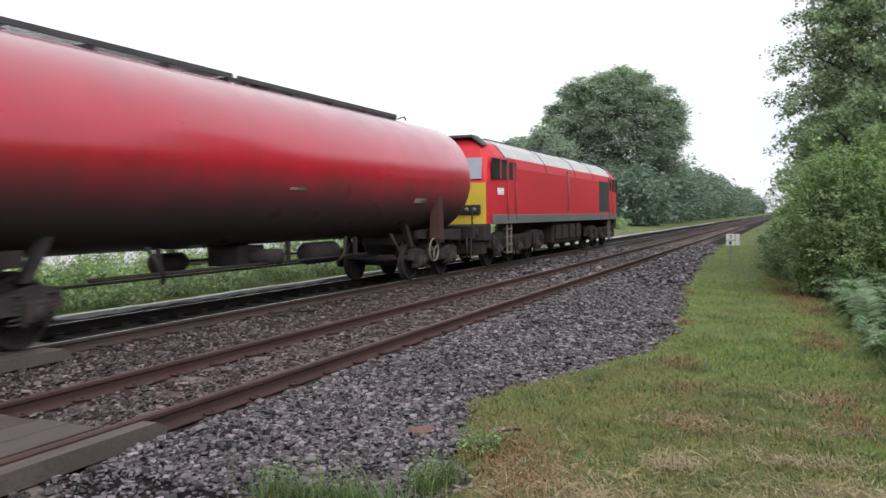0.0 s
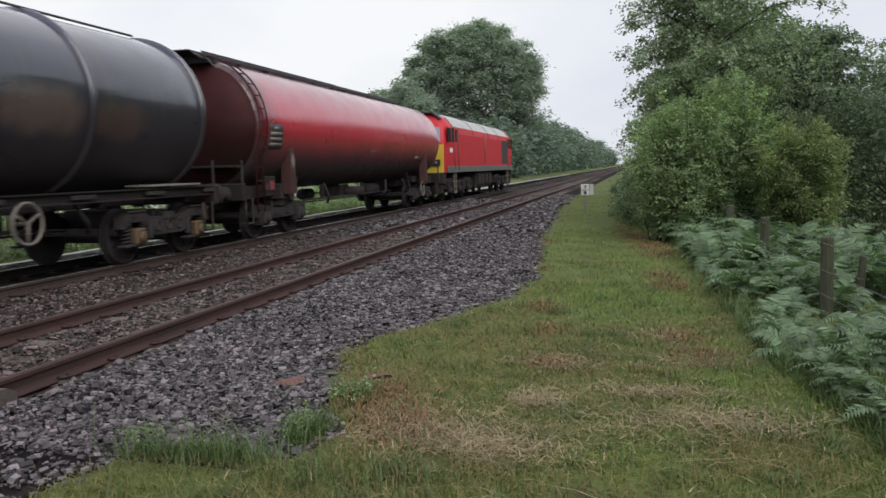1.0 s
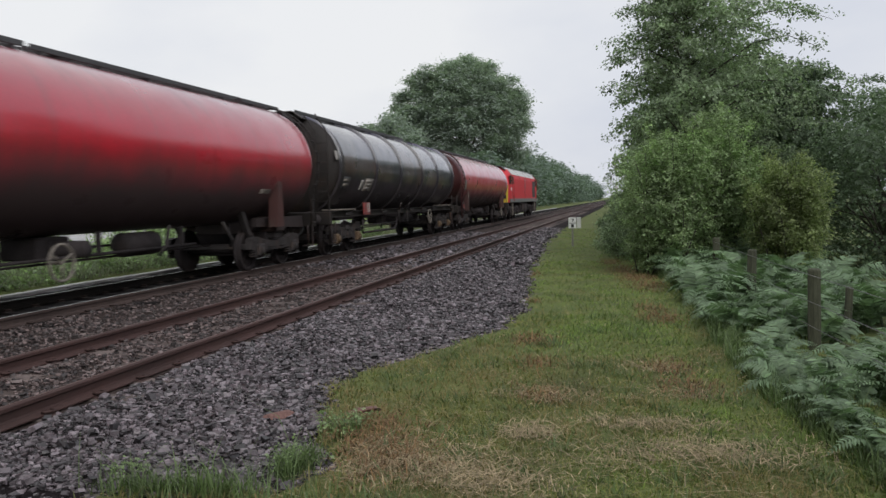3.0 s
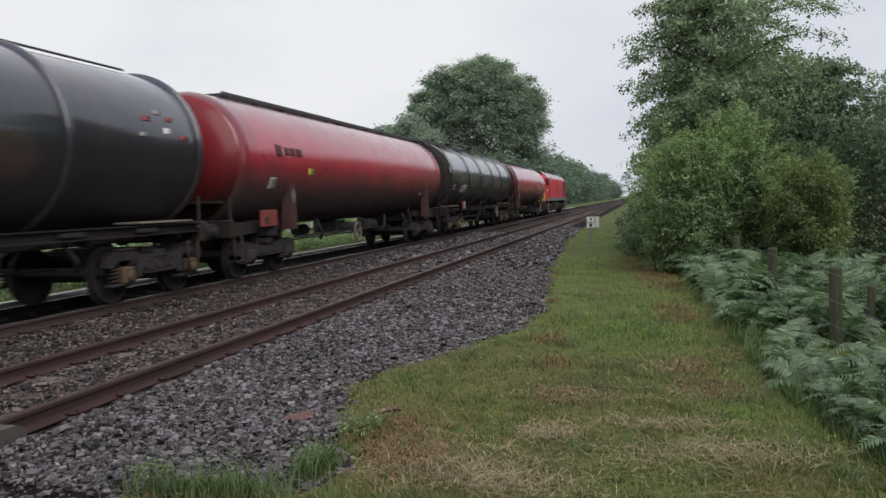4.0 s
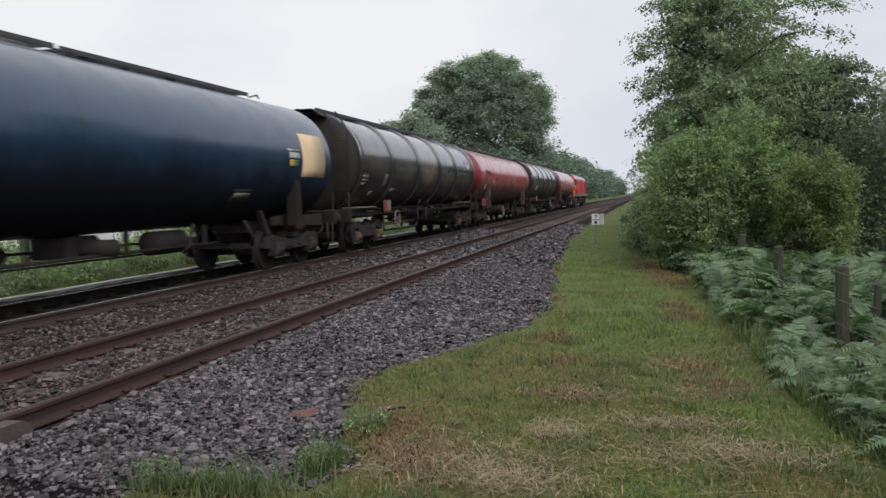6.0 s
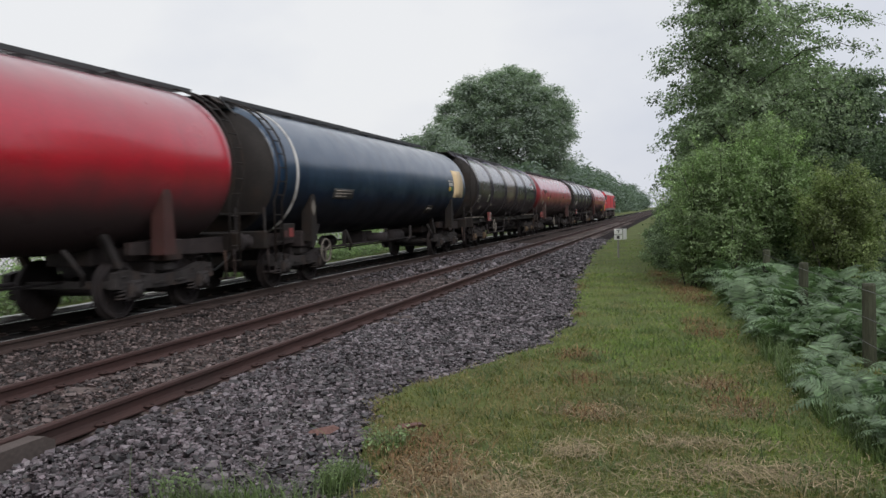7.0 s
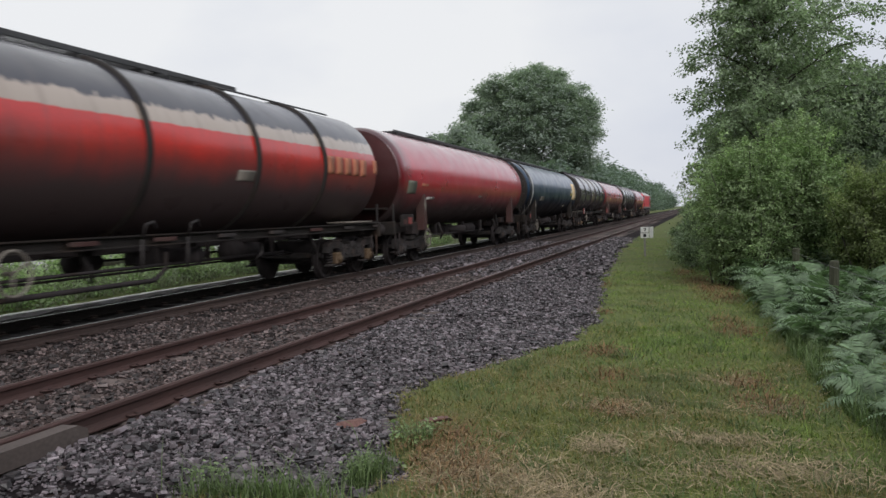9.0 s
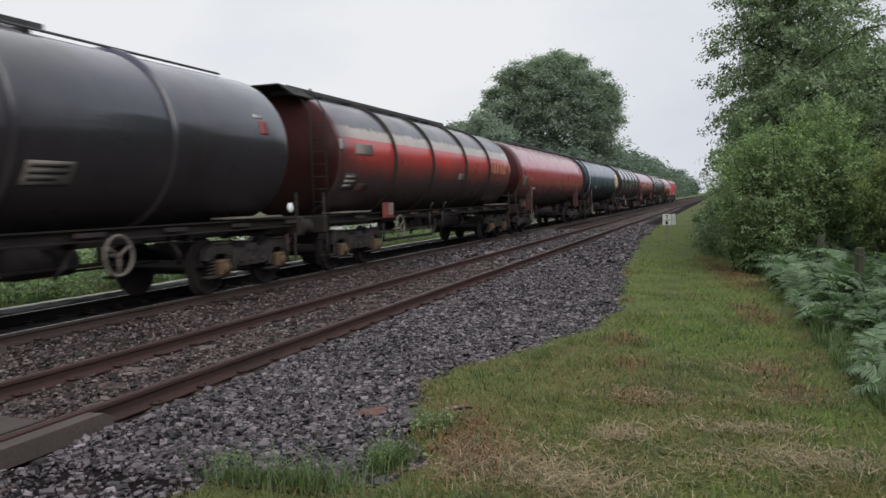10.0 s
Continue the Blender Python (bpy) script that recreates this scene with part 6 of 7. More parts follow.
def build_frame_wagon(front, rear, gap_f, gap_r, paint, end_paint, label, rings, plates=(), R=1.41, zc=2.59, red_bits=False, hood=(0.40, 0.75), wheel=None):
    """A bogie tank wagon on a full-length underframe, its barrel strapped with ring stiffeners."""
    base = (front + rear) / 2
    f, r = front - base, rear - base
    wagon = tagged(new("tank_wagon"), label, "tank wagon", "tank wagons of the train")
    bm = bmesh.new()
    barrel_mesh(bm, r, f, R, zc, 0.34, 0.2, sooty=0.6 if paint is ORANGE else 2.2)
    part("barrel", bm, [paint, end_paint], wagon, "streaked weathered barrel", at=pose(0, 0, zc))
    for y in rings:
        bm = bmesh.new()
        lathe(bm, [(-0.055, R - 0.01), (-0.05, R + 0.05), (-0.03, R + 0.06), (0.03, R + 0.06), (0.05, R + 0.05), (0.055, R - 0.01)], "y", 72, (0, y - base, 0))
        part("stiffening_ring", bm, BLACK if paint in (BLACK, BLACK_BROWN, BLACK_STAINED) else END_BLACK, wagon, "dark stiffening ring", at=pose(0, 0, zc))
    bm = bmesh.new()
    walkway_mesh(bm, r - 0.05, f - 5.0, zc + R + 0.05, 0.26)
    part("walkway", bm, GREYSTEEL, wagon, "dark steel top walkway")
    for s in (-1, 1):
        bm = bmesh.new()
        tube(bm, [(s * 0.3, f - 6.0, zc + R + 0.04), (s * 0.3, f - 0.8, zc + R + 0.02)], 0.022, 5)
        part("handrail", bm, GREYSTEEL, wagon)
    bm = bmesh.new()
    lathe(bm, [(0, 0.0), (0, 0.3), (0.13, 0.3), (0.17, 0.0)], "z", 20, (0, 0.5, zc + R - 0.03))
    part("manhole", bm, GREYSTEEL, wagon)
    bm = bmesh.new()
    end_ladder_mesh(bm, r - 0.12, zc + R, 0.36)
    part("ladder", bm, END_BLACK, wagon, "upright steel ladder at the wagon end")
    end_platform(wagon, r, zc + R + 0.03, *hood)
    for s in (-1, 1):
        bm = bmesh.new()
        x = s * 1.15
        prism(bm, [(x - 0.10, 1.09), (x + 0.10, 1.09), (x + 0.10, 1.105), (x + 0.02 * s, 1.12), (x + 0.02 * s, 1.235), (x + 0.10, 1.245), (x + 0.10, 1.265), (x - 0.10, 1.265)], "y", r - 0.05, f + 0.05)
        part("solebar", bm, END_BLACK, wagon, "dusty dark channel solebar")
        n = 9
        for k in range(n):
            y = r + 0.7 + (f - r - 1.4) * k / (n - 1)
            if s > 0:
                bm = bmesh.new()
                block(bm, 1.235, 1.262, y + 0.5, y + 1.05, 1.15, 1.215, 0.005)
                part("tie_plate", bm, RUSTRED if red_bits and k in (2, 3, 6) else BOGIE, wagon, "worn painted tie plate")
    bm = bmesh.new()
    block(bm, -0.25, 0.25, r, f, 0.95, 1.25, 0.02)
    for k in range(7):
        y = r + 0.6 + (f - r - 1.2) * k / 6
        block(bm, -1.12, 1.12, y - 0.06, y + 0.06, 1.0, 1.24)
    part("centre_sill", bm, UNDER, wagon)
    for e, y in ((-1, r), (1, f)):
        bm = bmesh.new()
        block(bm, 0.8, 1.30, *sorted((y - e * 0.4, y - e * 2.0)), 1.29, 1.325, 0.006)
        part("side_platform", bm, BROWNISH, wagon, "worn timber side platform")
        build_bogie(wagon, y - e * (1.72 if e < 0 else 1.2), 0.95, cast=True, mark=YELLOWB)
    build_ends(wagon, r, f, gap_r, gap_f, 1.0)
    build_underslung(wagon, 0.6, f - r)
    bm = bmesh.new()
    hand_wheel(bm, (1.36, f - 5.0 if wheel is None else wheel - base, 0.88), 0.28)
    part("brake_wheel", bm, BROWNISH, wagon, "pale worn handbrake wheel")
    for d in (0.0, 1.15):
        bm = bmesh.new()
        yb = f - 9.4 + d
        tube(bm, [(1.26, yb, 1.2), (1.34, yb, 1.42), (1.30, yb + 0.22, 1.46), (1.30, yb + 0.28, 1.36)], 0.025, 6)
        tube(bm, [(1.26, yb, 1.2), (1.28, yb - 0.06, 0.70)], 0.025, 6)
        part("lever", bm, BOGIE, wagon, "dusty bent release lever")
    bm = bmesh.new()
    y0 = r + 3.0
    tube(bm, [(1.18, y0, 0.98), (1.18, y0, 0.55), (1.18, y0 + 3.6, 0.55), (1.18, y0 + 3.9, 0.72), (1.18, y0 + 3.9, 0.98)], 0.04, 7)
    tube(bm, [(1.18, y0, 0.78), (1.18, y0 + 3.9, 0.78)], 0.022, 6)
    part("safety_rail", bm, UNDER, wagon, "low dark side guard rail")
    bm = bmesh.new()
    h = r + 2.75
    block(bm, 1.27, 1.31, h, h + 0.66, 1.12, 1.50, 0.01)
    board = part("hazard_board", bm, PLATE, wagon, "faded red hazard board")
    bm = bmesh.new()
    block(bm, 1.306, 1.314, h + 0.33, h + 0.62, 1.20, 1.48)
    sheet = part("notice", bm, INKPALE, board, "dirty white notice")
    for k in range(3):
        bm = bmesh.new()
        block(bm, 1.312, 1.318, h + 0.38 + 0.02 * k, h + 0.55 - 0.03 * k, 1.25 + 0.075 * k, 1.285 + 0.075 * k)
        part("text_bar", bm, PLATE, sheet)
    bm = bmesh.new()
    block(bm, 1.306, 1.313, h + 0.03, h + 0.64, 1.165, 1.18)
    part("text_bar", bm, BLACKP, board)
    for y0, y1, z0, z1, base_m, ink, lines, lab in plates:
        label_panel(wagon, y0 - base, y1 - base, z0, z1, R, zc, base_m, ink, lines, lab, slant=0.03)
    return wagon, base


def build_loco():
    """A long six-axle diesel locomotive; origin at its middle."""
    loco = tagged(new("diesel_locomotive"), "red six-axle diesel locomotive with a yellow cab end", "locomotive")
    H = 9.62
    X = 1.32
    sec = [(-X, 1.30), (X, 1.30), (X, 3.02), (X - 0.06, 3.32), (X - 0.34, 3.68), (0.55, 3.90), (0, 3.96), (-0.55, 3.90), (-X + 0.34, 3.68), (-X + 0.06, 3.32), (-X, 3.02)]
    bm = bmesh.new()
    prism(bm, sec, "y", -H + 1.5, H - 1.5)
    for f in bm.faces:
        c = f.calc_center_median()
        f.material_index = 1 if c.z > 3.2 and abs(f.normal.y) < 0.5 else 0
    part("body", bm, [LOCORED, LOCOROOF], loco, "red body side with pale grey roof")
    for e in (-1, 1):
        bm = bmesh.new()
        ys = (e * (H - 1.5), e * (H - 0.75), e * H)
        pts = [(x, ys[0], z) for x, z in sec] + [(x * 0.985, ys[1], z - 0.02) for x, z in sec]
        pts += [(s * 1.20, ys[2], 1.30) for s in (-1, 1)] + [(s * 1.22, ys[2] + e * 0.06, 2.50) for s in (-1, 1)]
        pts += [(s * 1.12, ys[2] - e * 0.40, 3.30) for s in (-1, 1)] + [(s * 0.8, ys[2] - e * 0.50, 3.62) for s in (-1, 1)]
        vs = [bm.verts.new(p) for p in pts]
        bmesh.ops.convex_hull(bm, input=vs)
        loose = [v for v in bm.verts if not v.link_faces]
        bmesh.ops.delete(bm, geom=loose, context="VERTS")
        bmesh.ops.recalc_face_normals(bm, faces=bm.faces)
        for f in bm.faces:
            c = f.calc_center_median()
            if f.normal.z > 0.25 and c.z > 3.78 and f.normal.y * e < 0.5:
                f.material_index = 1
            elif f.normal.y * e > 0.8 and c.z < 2.6:
                f.material_index = 2
        part("cab", bm, [LOCORED, LOCOROOF, YELLOW], loco, "cab with a yellow nose")
        bm = bmesh.new()
        prism(bm, [(-0.95, 3.60), (-0.6, 3.88), (0.6, 3.88), (0.95, 3.60), (0.98, 3.64), (0.62, 3.95), (-0.62, 3.95), (-0.98, 3.64)], "y", *sorted((ys[2] - e * 0.42, ys[2] - e * 0.95)))
        part("roof_lip", bm, LOCODARK, loco, "dark roof edge over the windscreen")
        # windscreens, one each side of a pillar
        for s in (-1, 1):
            bm = bmesh.new()
            p = [(s * 0.08, ys[2] + e * 0.03, 2.60), (s * 1.08, ys[2] + e * 0.03, 2.60), (s * 0.98, ys[2] - e * 0.33, 3.24), (s * 0.08, ys[2] - e * 0.33, 3.24)]
            lo = [bm.verts.new(v) for v in p]
            hi = [bm.verts.new((v[0], v[1] + e * 0.035, v[2] + 0.012)) for v in p]
            for k in range(4):
                bm.faces.new((lo[k], lo[(k + 1) % 4], hi[(k + 1) % 4], hi[k]))
            bm.faces.new(lo[::-1])
            bm.faces.new(hi)
            part("windscreen", bm, SCREEN, loco, "sky-reflecting windscreen pane with cab daylight in its colour")
            # lamp cluster in its dark recess
            bm = bmesh.new()
            block(bm, *sorted((s * 0.35, s * 1.05)), *sorted((ys[2] + e * 0.02, ys[2] + e * 0.085)), 1.58, 1.86, 0.02)
            cl = part("lamp_recess", bm, BLACKP, loco)
            for x in (0.62, 0.86):
                bm = bmesh.new()
                lathe(bm, [(0, 0.0), (0, 0.065), (e * 0.02, 0.06), (e * 0.03, 0.0)], "y", 16, (s * x, ys[2] + e * 0.08, 1.72))
                part("headlight", bm, BROWNISH if x < 0.7 else LOCOGREY, cl)
            part("buffer", once("buffer", buffer_mesh), UNDER, loco, at=pose(s * 0.86, ys[2] + e * 0.14, 1.06, 0, 0, 0 if e > 0 else 180))
        bm = bmesh.new()
        block(bm, -1.2, 1.2, *sorted((ys[2] - e * 0.4, ys[2] + e * 0.12)), 0.80, 1.28, 0.03)
        block(bm, -1.1, 1.1, *sorted((ys[2] - e * 0.3, ys[2] + e * 0.05)), 0.40, 0.80, 0.03)
        part("buffer_beam", bm, FRAME, loco, "dark buffer beam")
        bm = bmesh.new()
        for x in (-0.7, -0.4, 0.45, 0.75):
            tube(bm, [(x, ys[2] + e * 0.12, 1.0), (x, ys[2] + e * 0.25, 0.8), (x, ys[2] + e * 0.22, 0.5)], 0.03, 6)
        tube(bm, [(0, ys[2] + e * 0.1, 1.02), (0, ys[2] + e * 0.45, 0.98)], 0.05, 8)
        part("hoses", bm, UNDER, loco)
        for s in (-1, 1):
            # cab side window with its bar, the door and its rails
            bm = bmesh.new()
            ya, yb = sorted((e * (H - 0.25), e * (H - 1.50)))
            block(bm, *sorted((s * (X - 0.03), s * (X + 0.012))), ya, yb, 2.62, 3.24, 0.01)
            win = part("cab_window", bm, GLASS, loco, "dark sliding cab side window")
            bm = bmesh.new()
            ym = e * (H - 0.95)
            block(bm, *sorted((s * X, s * (X + 0.022))), ym - 0.03, ym + 0.03, 2.60, 3.26)
            part("window_bar", bm, LOCORED, win)
            yd = e * (H - 1.95)
            bm = bmesh.new()
            block(bm, *sorted((s * (X - 0.02), s * (X + 0.004))), yd - 0.34, yd + 0.34, 1.62, 3.26)
            door = part("cab_door", bm, LOCORED, loco, "red cab door with dark seams")
            for d in (-0.36, 0.36):
                bm = bmesh.new()
                block(bm, *sorted((s * (X - 0.02), s * (X + 0.008))), yd + d - 0.02, yd + d + 0.02, 1.58, 3.28)
                part("door_seam", bm, LOCODARK, door)
            bm = bmesh.new()
            block(bm, *sorted((s * (X - 0.02), s * (X + 0.010))), yd - 0.2, yd + 0.2, 2.64, 3.18)
            part("door_window", bm, GLASS, door)
            for d in (-0.42, 0.42):
                bm = bmesh.new()
                tube(bm, [(s * (X + 0.05), yd + d, 1.4), (s * (X + 0.05), yd + d, 2.6)], 0.012, 6)
                part("grab_rail", bm, LOCORED, door)
            bm = bmesh.new()
            for d in (-0.2, 0.2):
                block(bm, *sorted((s * 1.22, s * 1.27)), yd + d - 0.02, yd + d + 0.02, 0.35, 1.3)
            for z in (0.38, 0.62, 0.86, 1.1):
                block(bm, *sorted((s * 1.10, s * 1.30)), yd - 0.2, yd + 0.2, z, z + 0.03)
            part("cab_steps", bm, BROWNISH, loco, "dusty cab access steps")
    # number as bars, seams, grilles, solebar
    for s in (-1, 1):
        bm = bmesh.new()
        block(bm, *sorted((s * (X - 0.05), s * (X + 0.014))), -H + 0.32, H - 0.32, 1.285, 1.56, 0.008)
        part("solebar", bm, LOCOGREY, loco, "dark grey solebar stripe")
        for k in range(5):
            bm = bmesh.new()
            y = -H + 0.68 + 0.12 * k
            block(bm, *sorted((s * X, s * (X + 0.006))), y, y + 0.085, 2.16, 2.36)
            part("number_bar", bm, LAMPW, loco)
        for y0, y1, z0, z1 in ((5.15, 7.35, 1.66, 3.06), (-7.2, -7.12, 1.56, 3.2)):
            bm = bmesh.new()
            block(bm, *sorted((s * (X - 0.02), s * (X + 0.006))), y0, y1, z0, z1)
            grille = part("side_grille", bm, LOCODARK, loco, "dark louvred side grille")
            z = z0 + 0.06
            while z < z1 - 0.05 and y1 - y0 > 1:
                bm = bmesh.new()
                block(bm, *sorted((s * X, s * (X + 0.016))), y0 + 0.04, y1 - 0.04, z, z + 0.03)
                part("louvre", bm, LOCODARK, grille)
                z += 0.09
        for y in (-0.6,):
            bm = bmesh.new()
            block(bm, *sorted((s * (X - 0.02), s * (X + 0.004))), y - 0.012, y + 0.012, 1.58, 3.25)
            part("panel_seam", bm, LOCODARK, loco)
        bm = bmesh.new()
        tube(bm, [(s * (X + 0.05), -0.6, 1.7), (s * (X + 0.05), -0.6, 3.2)], 0.016, 6)
        part("grab_rail", bm, LOCOGREY, loco)
    for y0, y1, w in ((-7.6, -4.0, 0.8), (-3.2, 0.4, 0.95), (1.0, 3.6, 0.7), (4.4, 7.4, 0.95)):
        bm = bmesh.new()
        w *= 0.62
        block(bm, -w, w, y0, y1, 3.72, 3.965, 0.02)
        y = y0 + 0.15
        while y < y1 - 0.1:
            block(bm, -w + 0.05, w - 0.05, y, y + 0.05, 3.965, 3.98)
            y += 0.2
        part("roof_grille", bm, LOCODARK, loco, "dark roof grille")
    for y in (-8.1, -3.6, 0.7, 4.0, 8.0):
        bm = bmesh.new()
        prism(bm, [(x * 1.006, z + 0.012) for x, z in sec[2:]], "y", y - 0.03, y + 0.03)
        part("roof_joint", bm, LOCODARK, loco)
    bm = bmesh.new()
    block(bm, -1.15, 1.15, -2.1, 2.3, 0.42, 1.28, 0.08)
    part("fuel_tank", bm, UNDER, loco)
    for s in (-1, 1):
        for y in (-1.6, -0.6, 0.5, 1.6):
            bm = bmesh.new()
            block(bm, *sorted((s * 1.14, s * 1.24)), y - 0.35, y + 0.35, 0.6, 1.15, 0.03)
            part("battery_box", bm, FRAME, loco, "dusty battery box under the frame")
    for e in (-1, 1):
        bm = bmesh.new()
        for s in (-1, 1):
            prism(bm, [(-2.9, 0.60), (-2.8, 0.98), (-1.6, 1.05), (-0.9, 0.92), (0.9, 0.92), (1.6, 1.05), (2.8, 0.98), (2.9, 0.60), (2.3, 0.48), (1.7, 0.56), (1.1, 0.42), (-1.1, 0.42), (-1.7, 0.56), (-2.3, 0.48)], "x", *sorted((s * 0.98, s * 1.14)))
        block(bm, -0.98, 0.98, -1.2, -0.9, 0.55, 0.85)
        block(bm, -0.98, 0.98, 0.9, 1.2, 0.55, 0.85)
        bogie = part("bogie", bm, BOGIE, loco, "dusty three-axle bogie frame", at=pose(0, e * 6.35, 0))
        for a in (-1, 0, 1):
            place = (0, a * 2.06, 0.5)
            ws = part("wheelset", once("loco_wheelset", lambda b: wheelset_mesh(b, 0.5)), UNDER, bogie, "dark steel wheelset", at=pose(*place))
            WHEELS.append((ws, place, 0.5))
            for s in (-1, 1):
                part("axle_box", once("axle_box", axle_box_mesh), BOGIE, bogie, at=pose(s * 1.14, a * 2.06, 0.5, 0, 0, 0 if s > 0 else 180))
                for d in (-0.42, 0.42):
                    bm = bmesh.new()
                    tube(bm, [(s * 1.16 + 0.09 * math.cos(0.7 * k), a * 2.06 + d + 0.09 * math.sin(0.7 * k), 0.50 + 0.0075 * k) for k in range(50)], 0.025, 4)
                    part("spring", bm, FRAME, bogie)
                bm = bmesh.new()
                tube(bm, [(s * 1.2, a * 2.06 - 0.6, 0.95), (s * 1.2, a * 2.06 - 0.55, 0.3)], 0.03, 6)
                part("sand_pipe", bm, UNDER, bogie)
    return loco


WORD = -90.5
TEXT3 = [(0.1, 0.9), (0.1, 0.9), (0.1, 0.7)]
TRAIN = [(build_loco(), 31.98)]
TRAIN.append(build_saddle_wagon(20.95, 4.05, 0.8, 0.82, RED, END_RED, "bright red bogie tank wagon with a soot-dark belly", [
    (4.78, 5.47, 2.0, 2.55, BLACKP, BROWNISH, [(0.3, 0.7), (0.05, 0.95), (0.05, 0.95), (0.05, 0.95)], "black data panel with pale lines"),
    (12.0, 12.5, 2.02, 2.07, BROWNISH, BROWNISH, [], "faint stencilled mark"),
    (17.2, 17.9, 1.85, 1.95, BROWNISH, BROWNISH, [], "faint stencilled mark")]))
TRAIN.append(build_frame_wagon(2.4, -14.0, 0.82, 0.7, BLACK_BROWN, END_BLACK, "grimy black bogie tank wagon with ring stiffeners", (-13.6, -10.1, -7.05, -3.95, -1.15, 2.0), [
    (-11.16, -10.36, 1.86, 2.25, BROWNISH, INKPALE, TEXT3, "scuffed grey data panel"),
    (-13.93, -13.69, 2.72, 2.97, INKPALE, INKPALE, [], "small pale plate"),
    (-13.22, -12.62, 1.92, 2.26, BLACKP, BROWNISH, [(0.1, 0.9), (0.1, 0.9)], "dark label panel"),
    (-11.55, -11.3, 1.9, 2.2, INKPALE, INKPALE, [], "pale hazard diamond")]))
TRAIN.append(build_saddle_wagon(-15.4, -32.75, 0.7, 0.55, RED_DARK, END_CRIMSON, "red bogie tank wagon with dark wordmark and grimy flank", [
    (-30.9, -30.6, 2.62, 2.88, MAROON, MAROON, [], "dark maroon emblem"), (-30.45, -30.2, 2.66, 2.84, MAROON, MAROON, [], "dark maroon wordmark"),
    (-30.12, -29.88, 2.66, 2.84, MAROON, MAROON, [], "dark maroon wordmark"), (-29.8, -29.5, 2.66, 2.84, MAROON, MAROON, [], "dark maroon wordmark"),
    (-29.15, -28.95, 2.25, 2.4, LABELYELLOW, LABELYELLOW, [], "yellow label"), (-28.95, -28.8, 2.25, 2.4, GREEN, GREEN, [], "green label"),
    (-31.2, -30.85, 1.9, 2.15, INKPALE, INKPALE, [], "pale hazard diamond"), (-18.6, -18.1, 1.75, 1.85, BROWNISH, BROWNISH, [], "faint stencilled mark")], flip=True, bracket=2.75, box=(1.25, 2.0, 1.08, 1.44), wheel=7.4))
TRAIN.append(build_frame_wagon(-33.85, -49.9, 0.55, 0.75, BLACK_STAINED, END_BLACK, "brown-stained black bogie tank wagon with ring stiffeners", (-49.45, -46.5, -43.35, -40.35, -37.6, -34.1), [
    (-49.28, -48.62, 1.90, 2.28, BLACKP, BROWNISH, TEXT3, "small dark data panel"), (-47.2, -46.85, 1.95, 2.3, SAGE, SAGE, [], "faded yellow-brown label"), (-48.15, -47.85, 1.66, 1.79, BROWNISH, BROWNISH, [], "faint pale patch"), (-46.3, -45.7, 1.78, 1.88, BROWNISH, BROWNISH, [], "faded stencilled mark"),
    (-34.75, -34.45, 2.72, 2.8, PLATE, PLATE, [], "small red mark"), (-35.2, -34.95, 2.8, 2.9, WHITE, WHITE, [], "small white mark"),
    (-35.75, -35.5, 2.98, 3.07, PLATE, PLATE, [], "small red mark"), (-35.35, -35.15, 3.12, 3.19, INKPALE, INKPALE, [], "small pale mark"), (-35.9, -35.7, 2.72, 2.78, INKPALE, INKPALE, [], "small pale mark"), (-35.05, -34.85, 3.02, 3.1, PLATE, PLATE, [], "small red mark")], wheel=-46.0))
TRAIN.append(build_saddle_wagon(-51.4, -68.1, 0.75, 0.62, BLUE, END_BLACK, "dark blue bogie tank wagon with a cream end patch", [
    (-53.6, -52.25, 2.1, 3.12, CREAM, CREAM, [], "faded cream repainted patch"),
    (-54.3, -53.75, 2.52, 2.64, WHITE, WHITE, [], "white label"), (-54.3, -54.05, 2.34, 2.48, LABELYELLOW, LABELYELLOW, [], "yellow label"), (-54.05, -53.85, 2.34, 2.48, GREEN, GREEN, [], "green label"),
    (-54.4, -53.8, 2.68, 2.72, WHITE, WHITE, [], "white line of lettering"),
    (-64.9, -63.6, 1.95, 2.2, BLACKP, BROWNISH, TEXT3, "dark data panel"), (-56.6, -55.8, 1.55, 1.8, END_BLACK, BROWNISH, [(0.1, 0.9)], "dark data panel")], ring=True, wheel=2.9))
TRAIN.append(build_saddle_wagon(-69.3, -86.1, 0.62, 0.5, RED, END_RED, "clean red bogie tank wagon with a sooty lower flank", [
    (-77.3, -76.8, 2.02, 2.07, BROWNISH, BROWNISH, [], "faint stencilled mark"),
    (-85.3, -84.55, 2.05, 2.42, SAGE, SAGE, [], "dull grey-green label panel"), (-83.4, -82.7, 1.90, 1.97, WHITE, WHITE, [], "white line of lettering"), (-84.1, -83.5, 2.28, 2.36, OCHRE, OCHRE, [], "worn ochre line of lettering")], flip=True, bracket=2.35, box=(0.5, 1.5, 1.12, 1.45), wheel=2.9, walk_at=2.6))
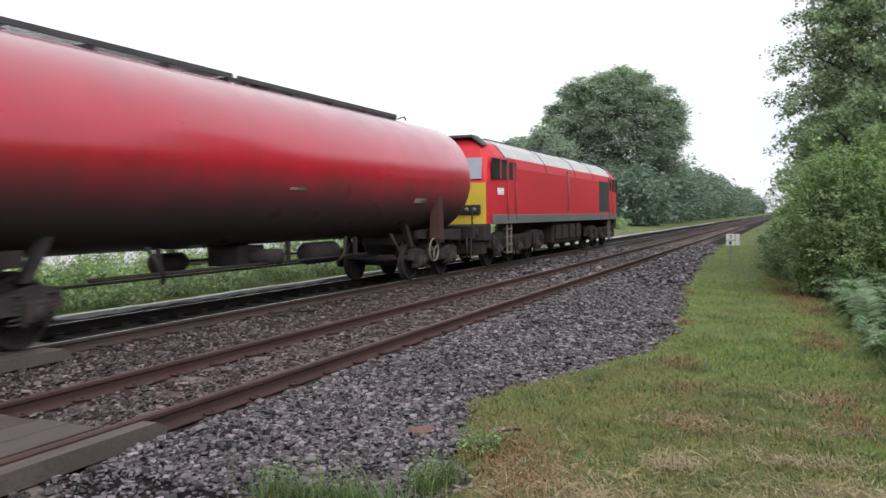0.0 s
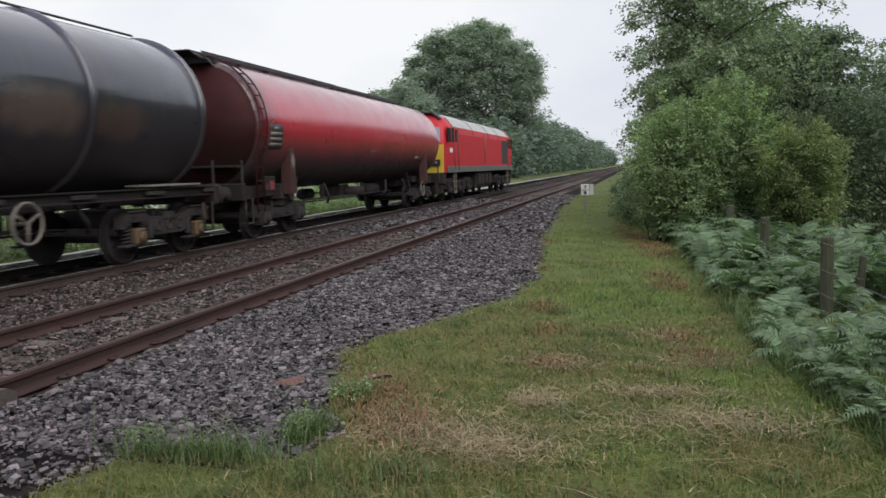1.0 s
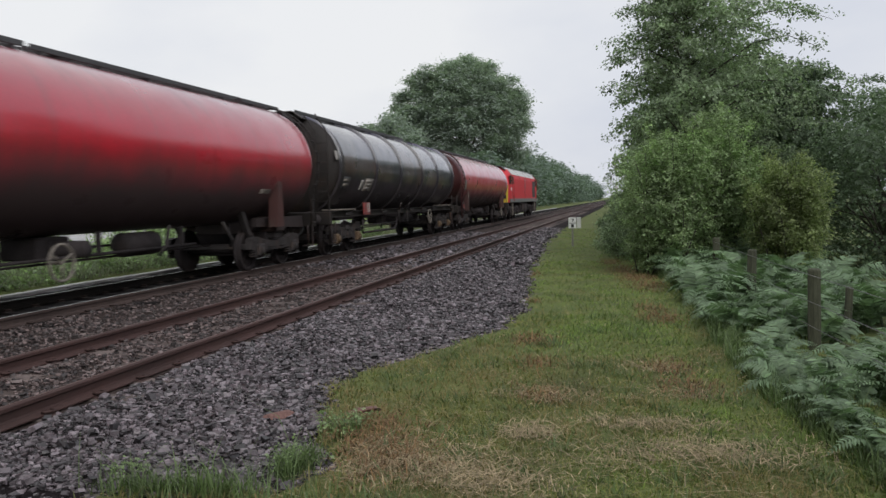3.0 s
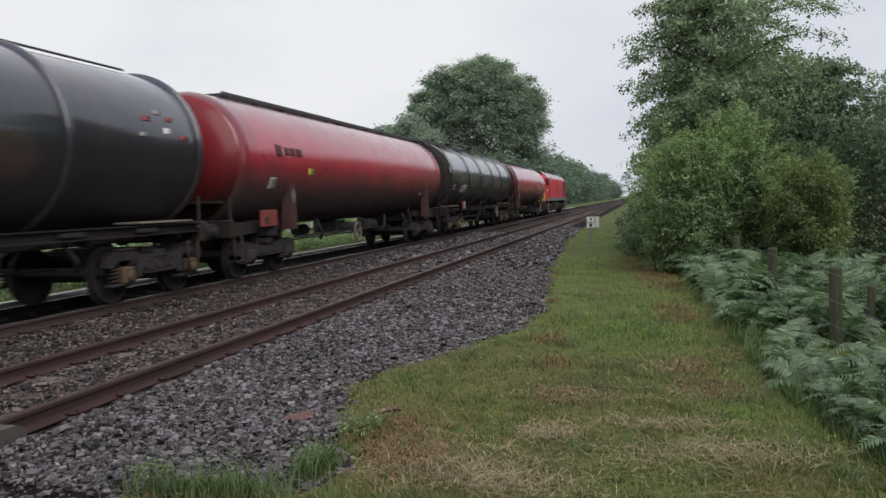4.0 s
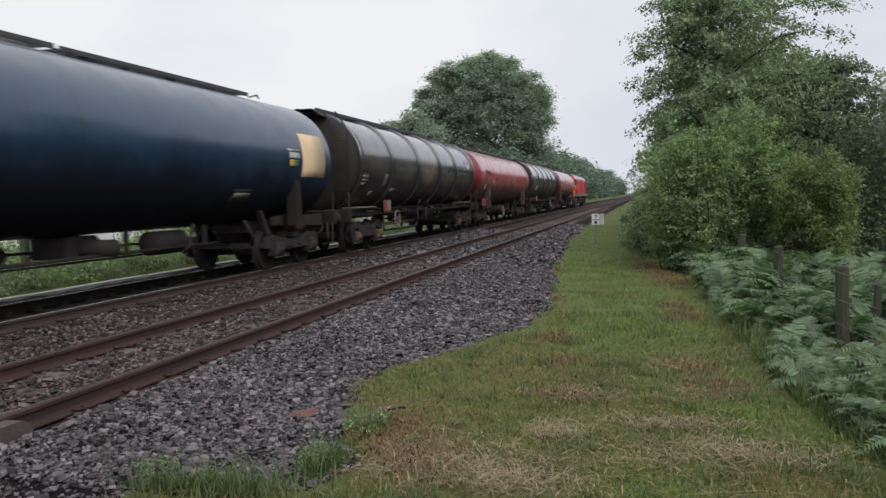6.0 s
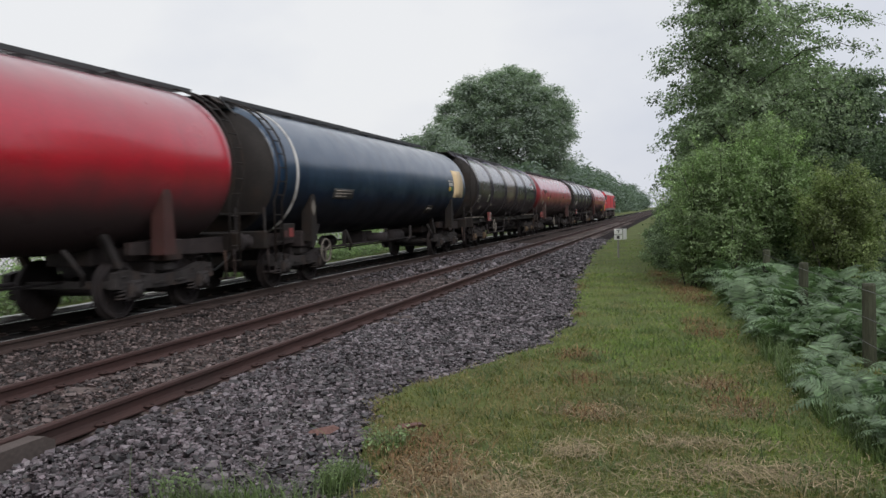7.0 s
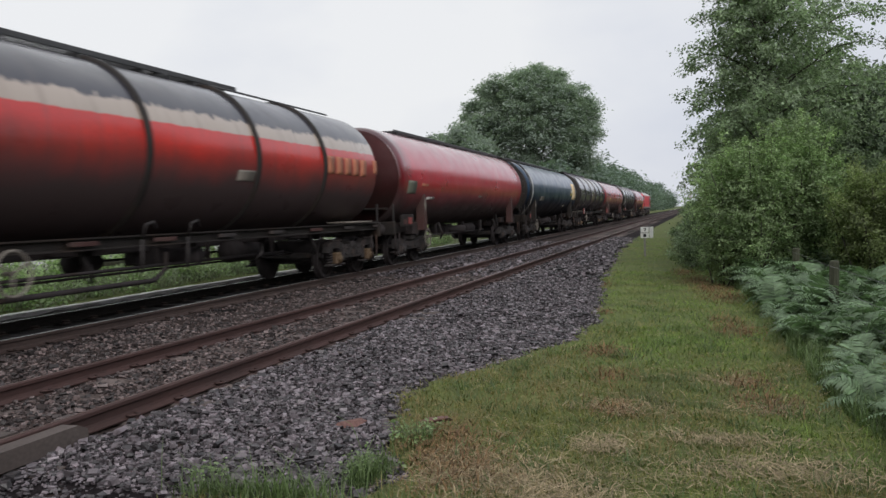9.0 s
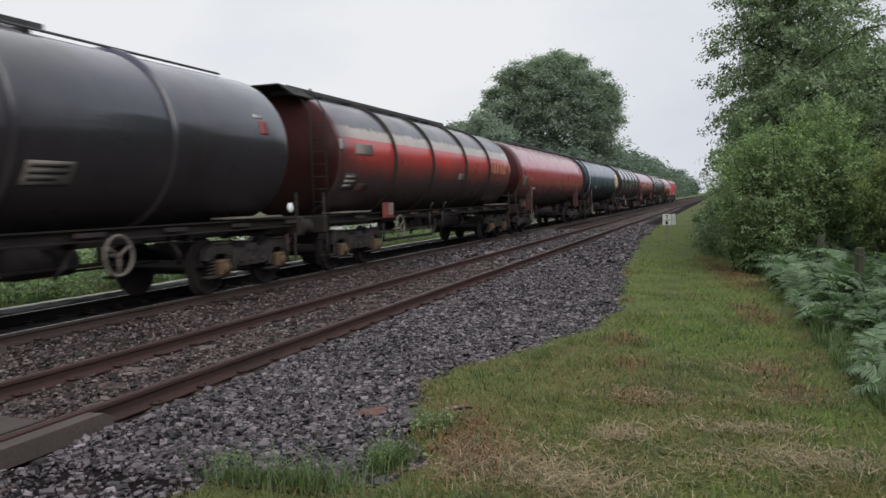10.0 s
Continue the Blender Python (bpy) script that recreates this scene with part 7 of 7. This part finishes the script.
TRAIN.append(build_frame_wagon(-87.35, -103.0, 0.75, 0.9, ORANGE, END_RED, "orange-red bogie tank wagon with a peeling pale band and grey top", (-99.6, -96.7, -93.5, -90.65), [
    *[(WORD + 0.46 * k, WORD + 0.36 + 0.46 * k, 2.42, 2.82, OCHRE, OCHRE, [], "worn ochre wordmark") for k in range(5)],
    (-87.85, -87.6, 2.5, 2.85, OCHRE, OCHRE, [], "worn ochre emblem"),
    (-102.48, -101.82, 1.82, 2.18, BLACKP, INKPALE, TEXT3, "dark data panel"), (-102.0, -101.0, 2.62, 2.88, BROWNISH, BROWNISH, [], "faded brown patch"), (-102.78, -102.58, 2.70, 2.93, INKPALE, INKPALE, [], "small pale tag"), (-101.7, -101.0, 1.80, 1.96, RUSTRED, RUSTRED, [], "faded red patch"),
    (-94.2, -93.6, 2.15, 2.35, BROWNISH, BROWNISH, [], "faded grey patch")], red_bits=True, hood=(0.62, 1.0), wheel=-99.3))
TRAIN.append(build_frame_wagon(-104.8, -120.8, 0.9, 0.9, BLACK, END_BLACK, "plain black bogie tank wagon with ring stiffeners", (-120.2, -117.2, -114.4, -111.5, -108.5), [
    (-111.3, -110.5, 1.85, 2.15, BROWNISH, BLACKP, TEXT3, "grey data panel with dark lines"),
    (-106.0, -105.75, 2.8, 3.05, PLATE, PLATE, [], "small red mark"), (-106.1, -105.8, 3.1, 3.16, WHITE, WHITE, [], "small white mark")]))


def build_reflector():
    wagon = TRAIN[-1][0]
    f = (-104.8 + 120.8) / 2
    bm = bmesh.new()
    lathe(bm, [(0, 0.0), (0, 0.095), (0.02, 0.10), (0.035, 0.07), (0.042, 0.0)], "x", 20, (1.3, f - 0.1, 1.46))
    part("reflector", bm, LAMPW, wagon, "round white reflector")


build_reflector()


def motions():
    """The train runs away along the far track at a steady pace, its wheels rolling."""
    for thing, base in TRAIN:
        walk(thing, [(t, pose(FAR_X, base + SPEED * t, 0)) for t in (0, 1, 2, 3, 4, 5, 6, 7, 8, 9, 10)])
    for k, (ws, place, r) in enumerate(WHEELS):
        walk(ws, [(n / FPS, pose(*place, -math.degrees(SPEED * n / FPS / r) - 17 * k)) for n in range(301)])


motions()
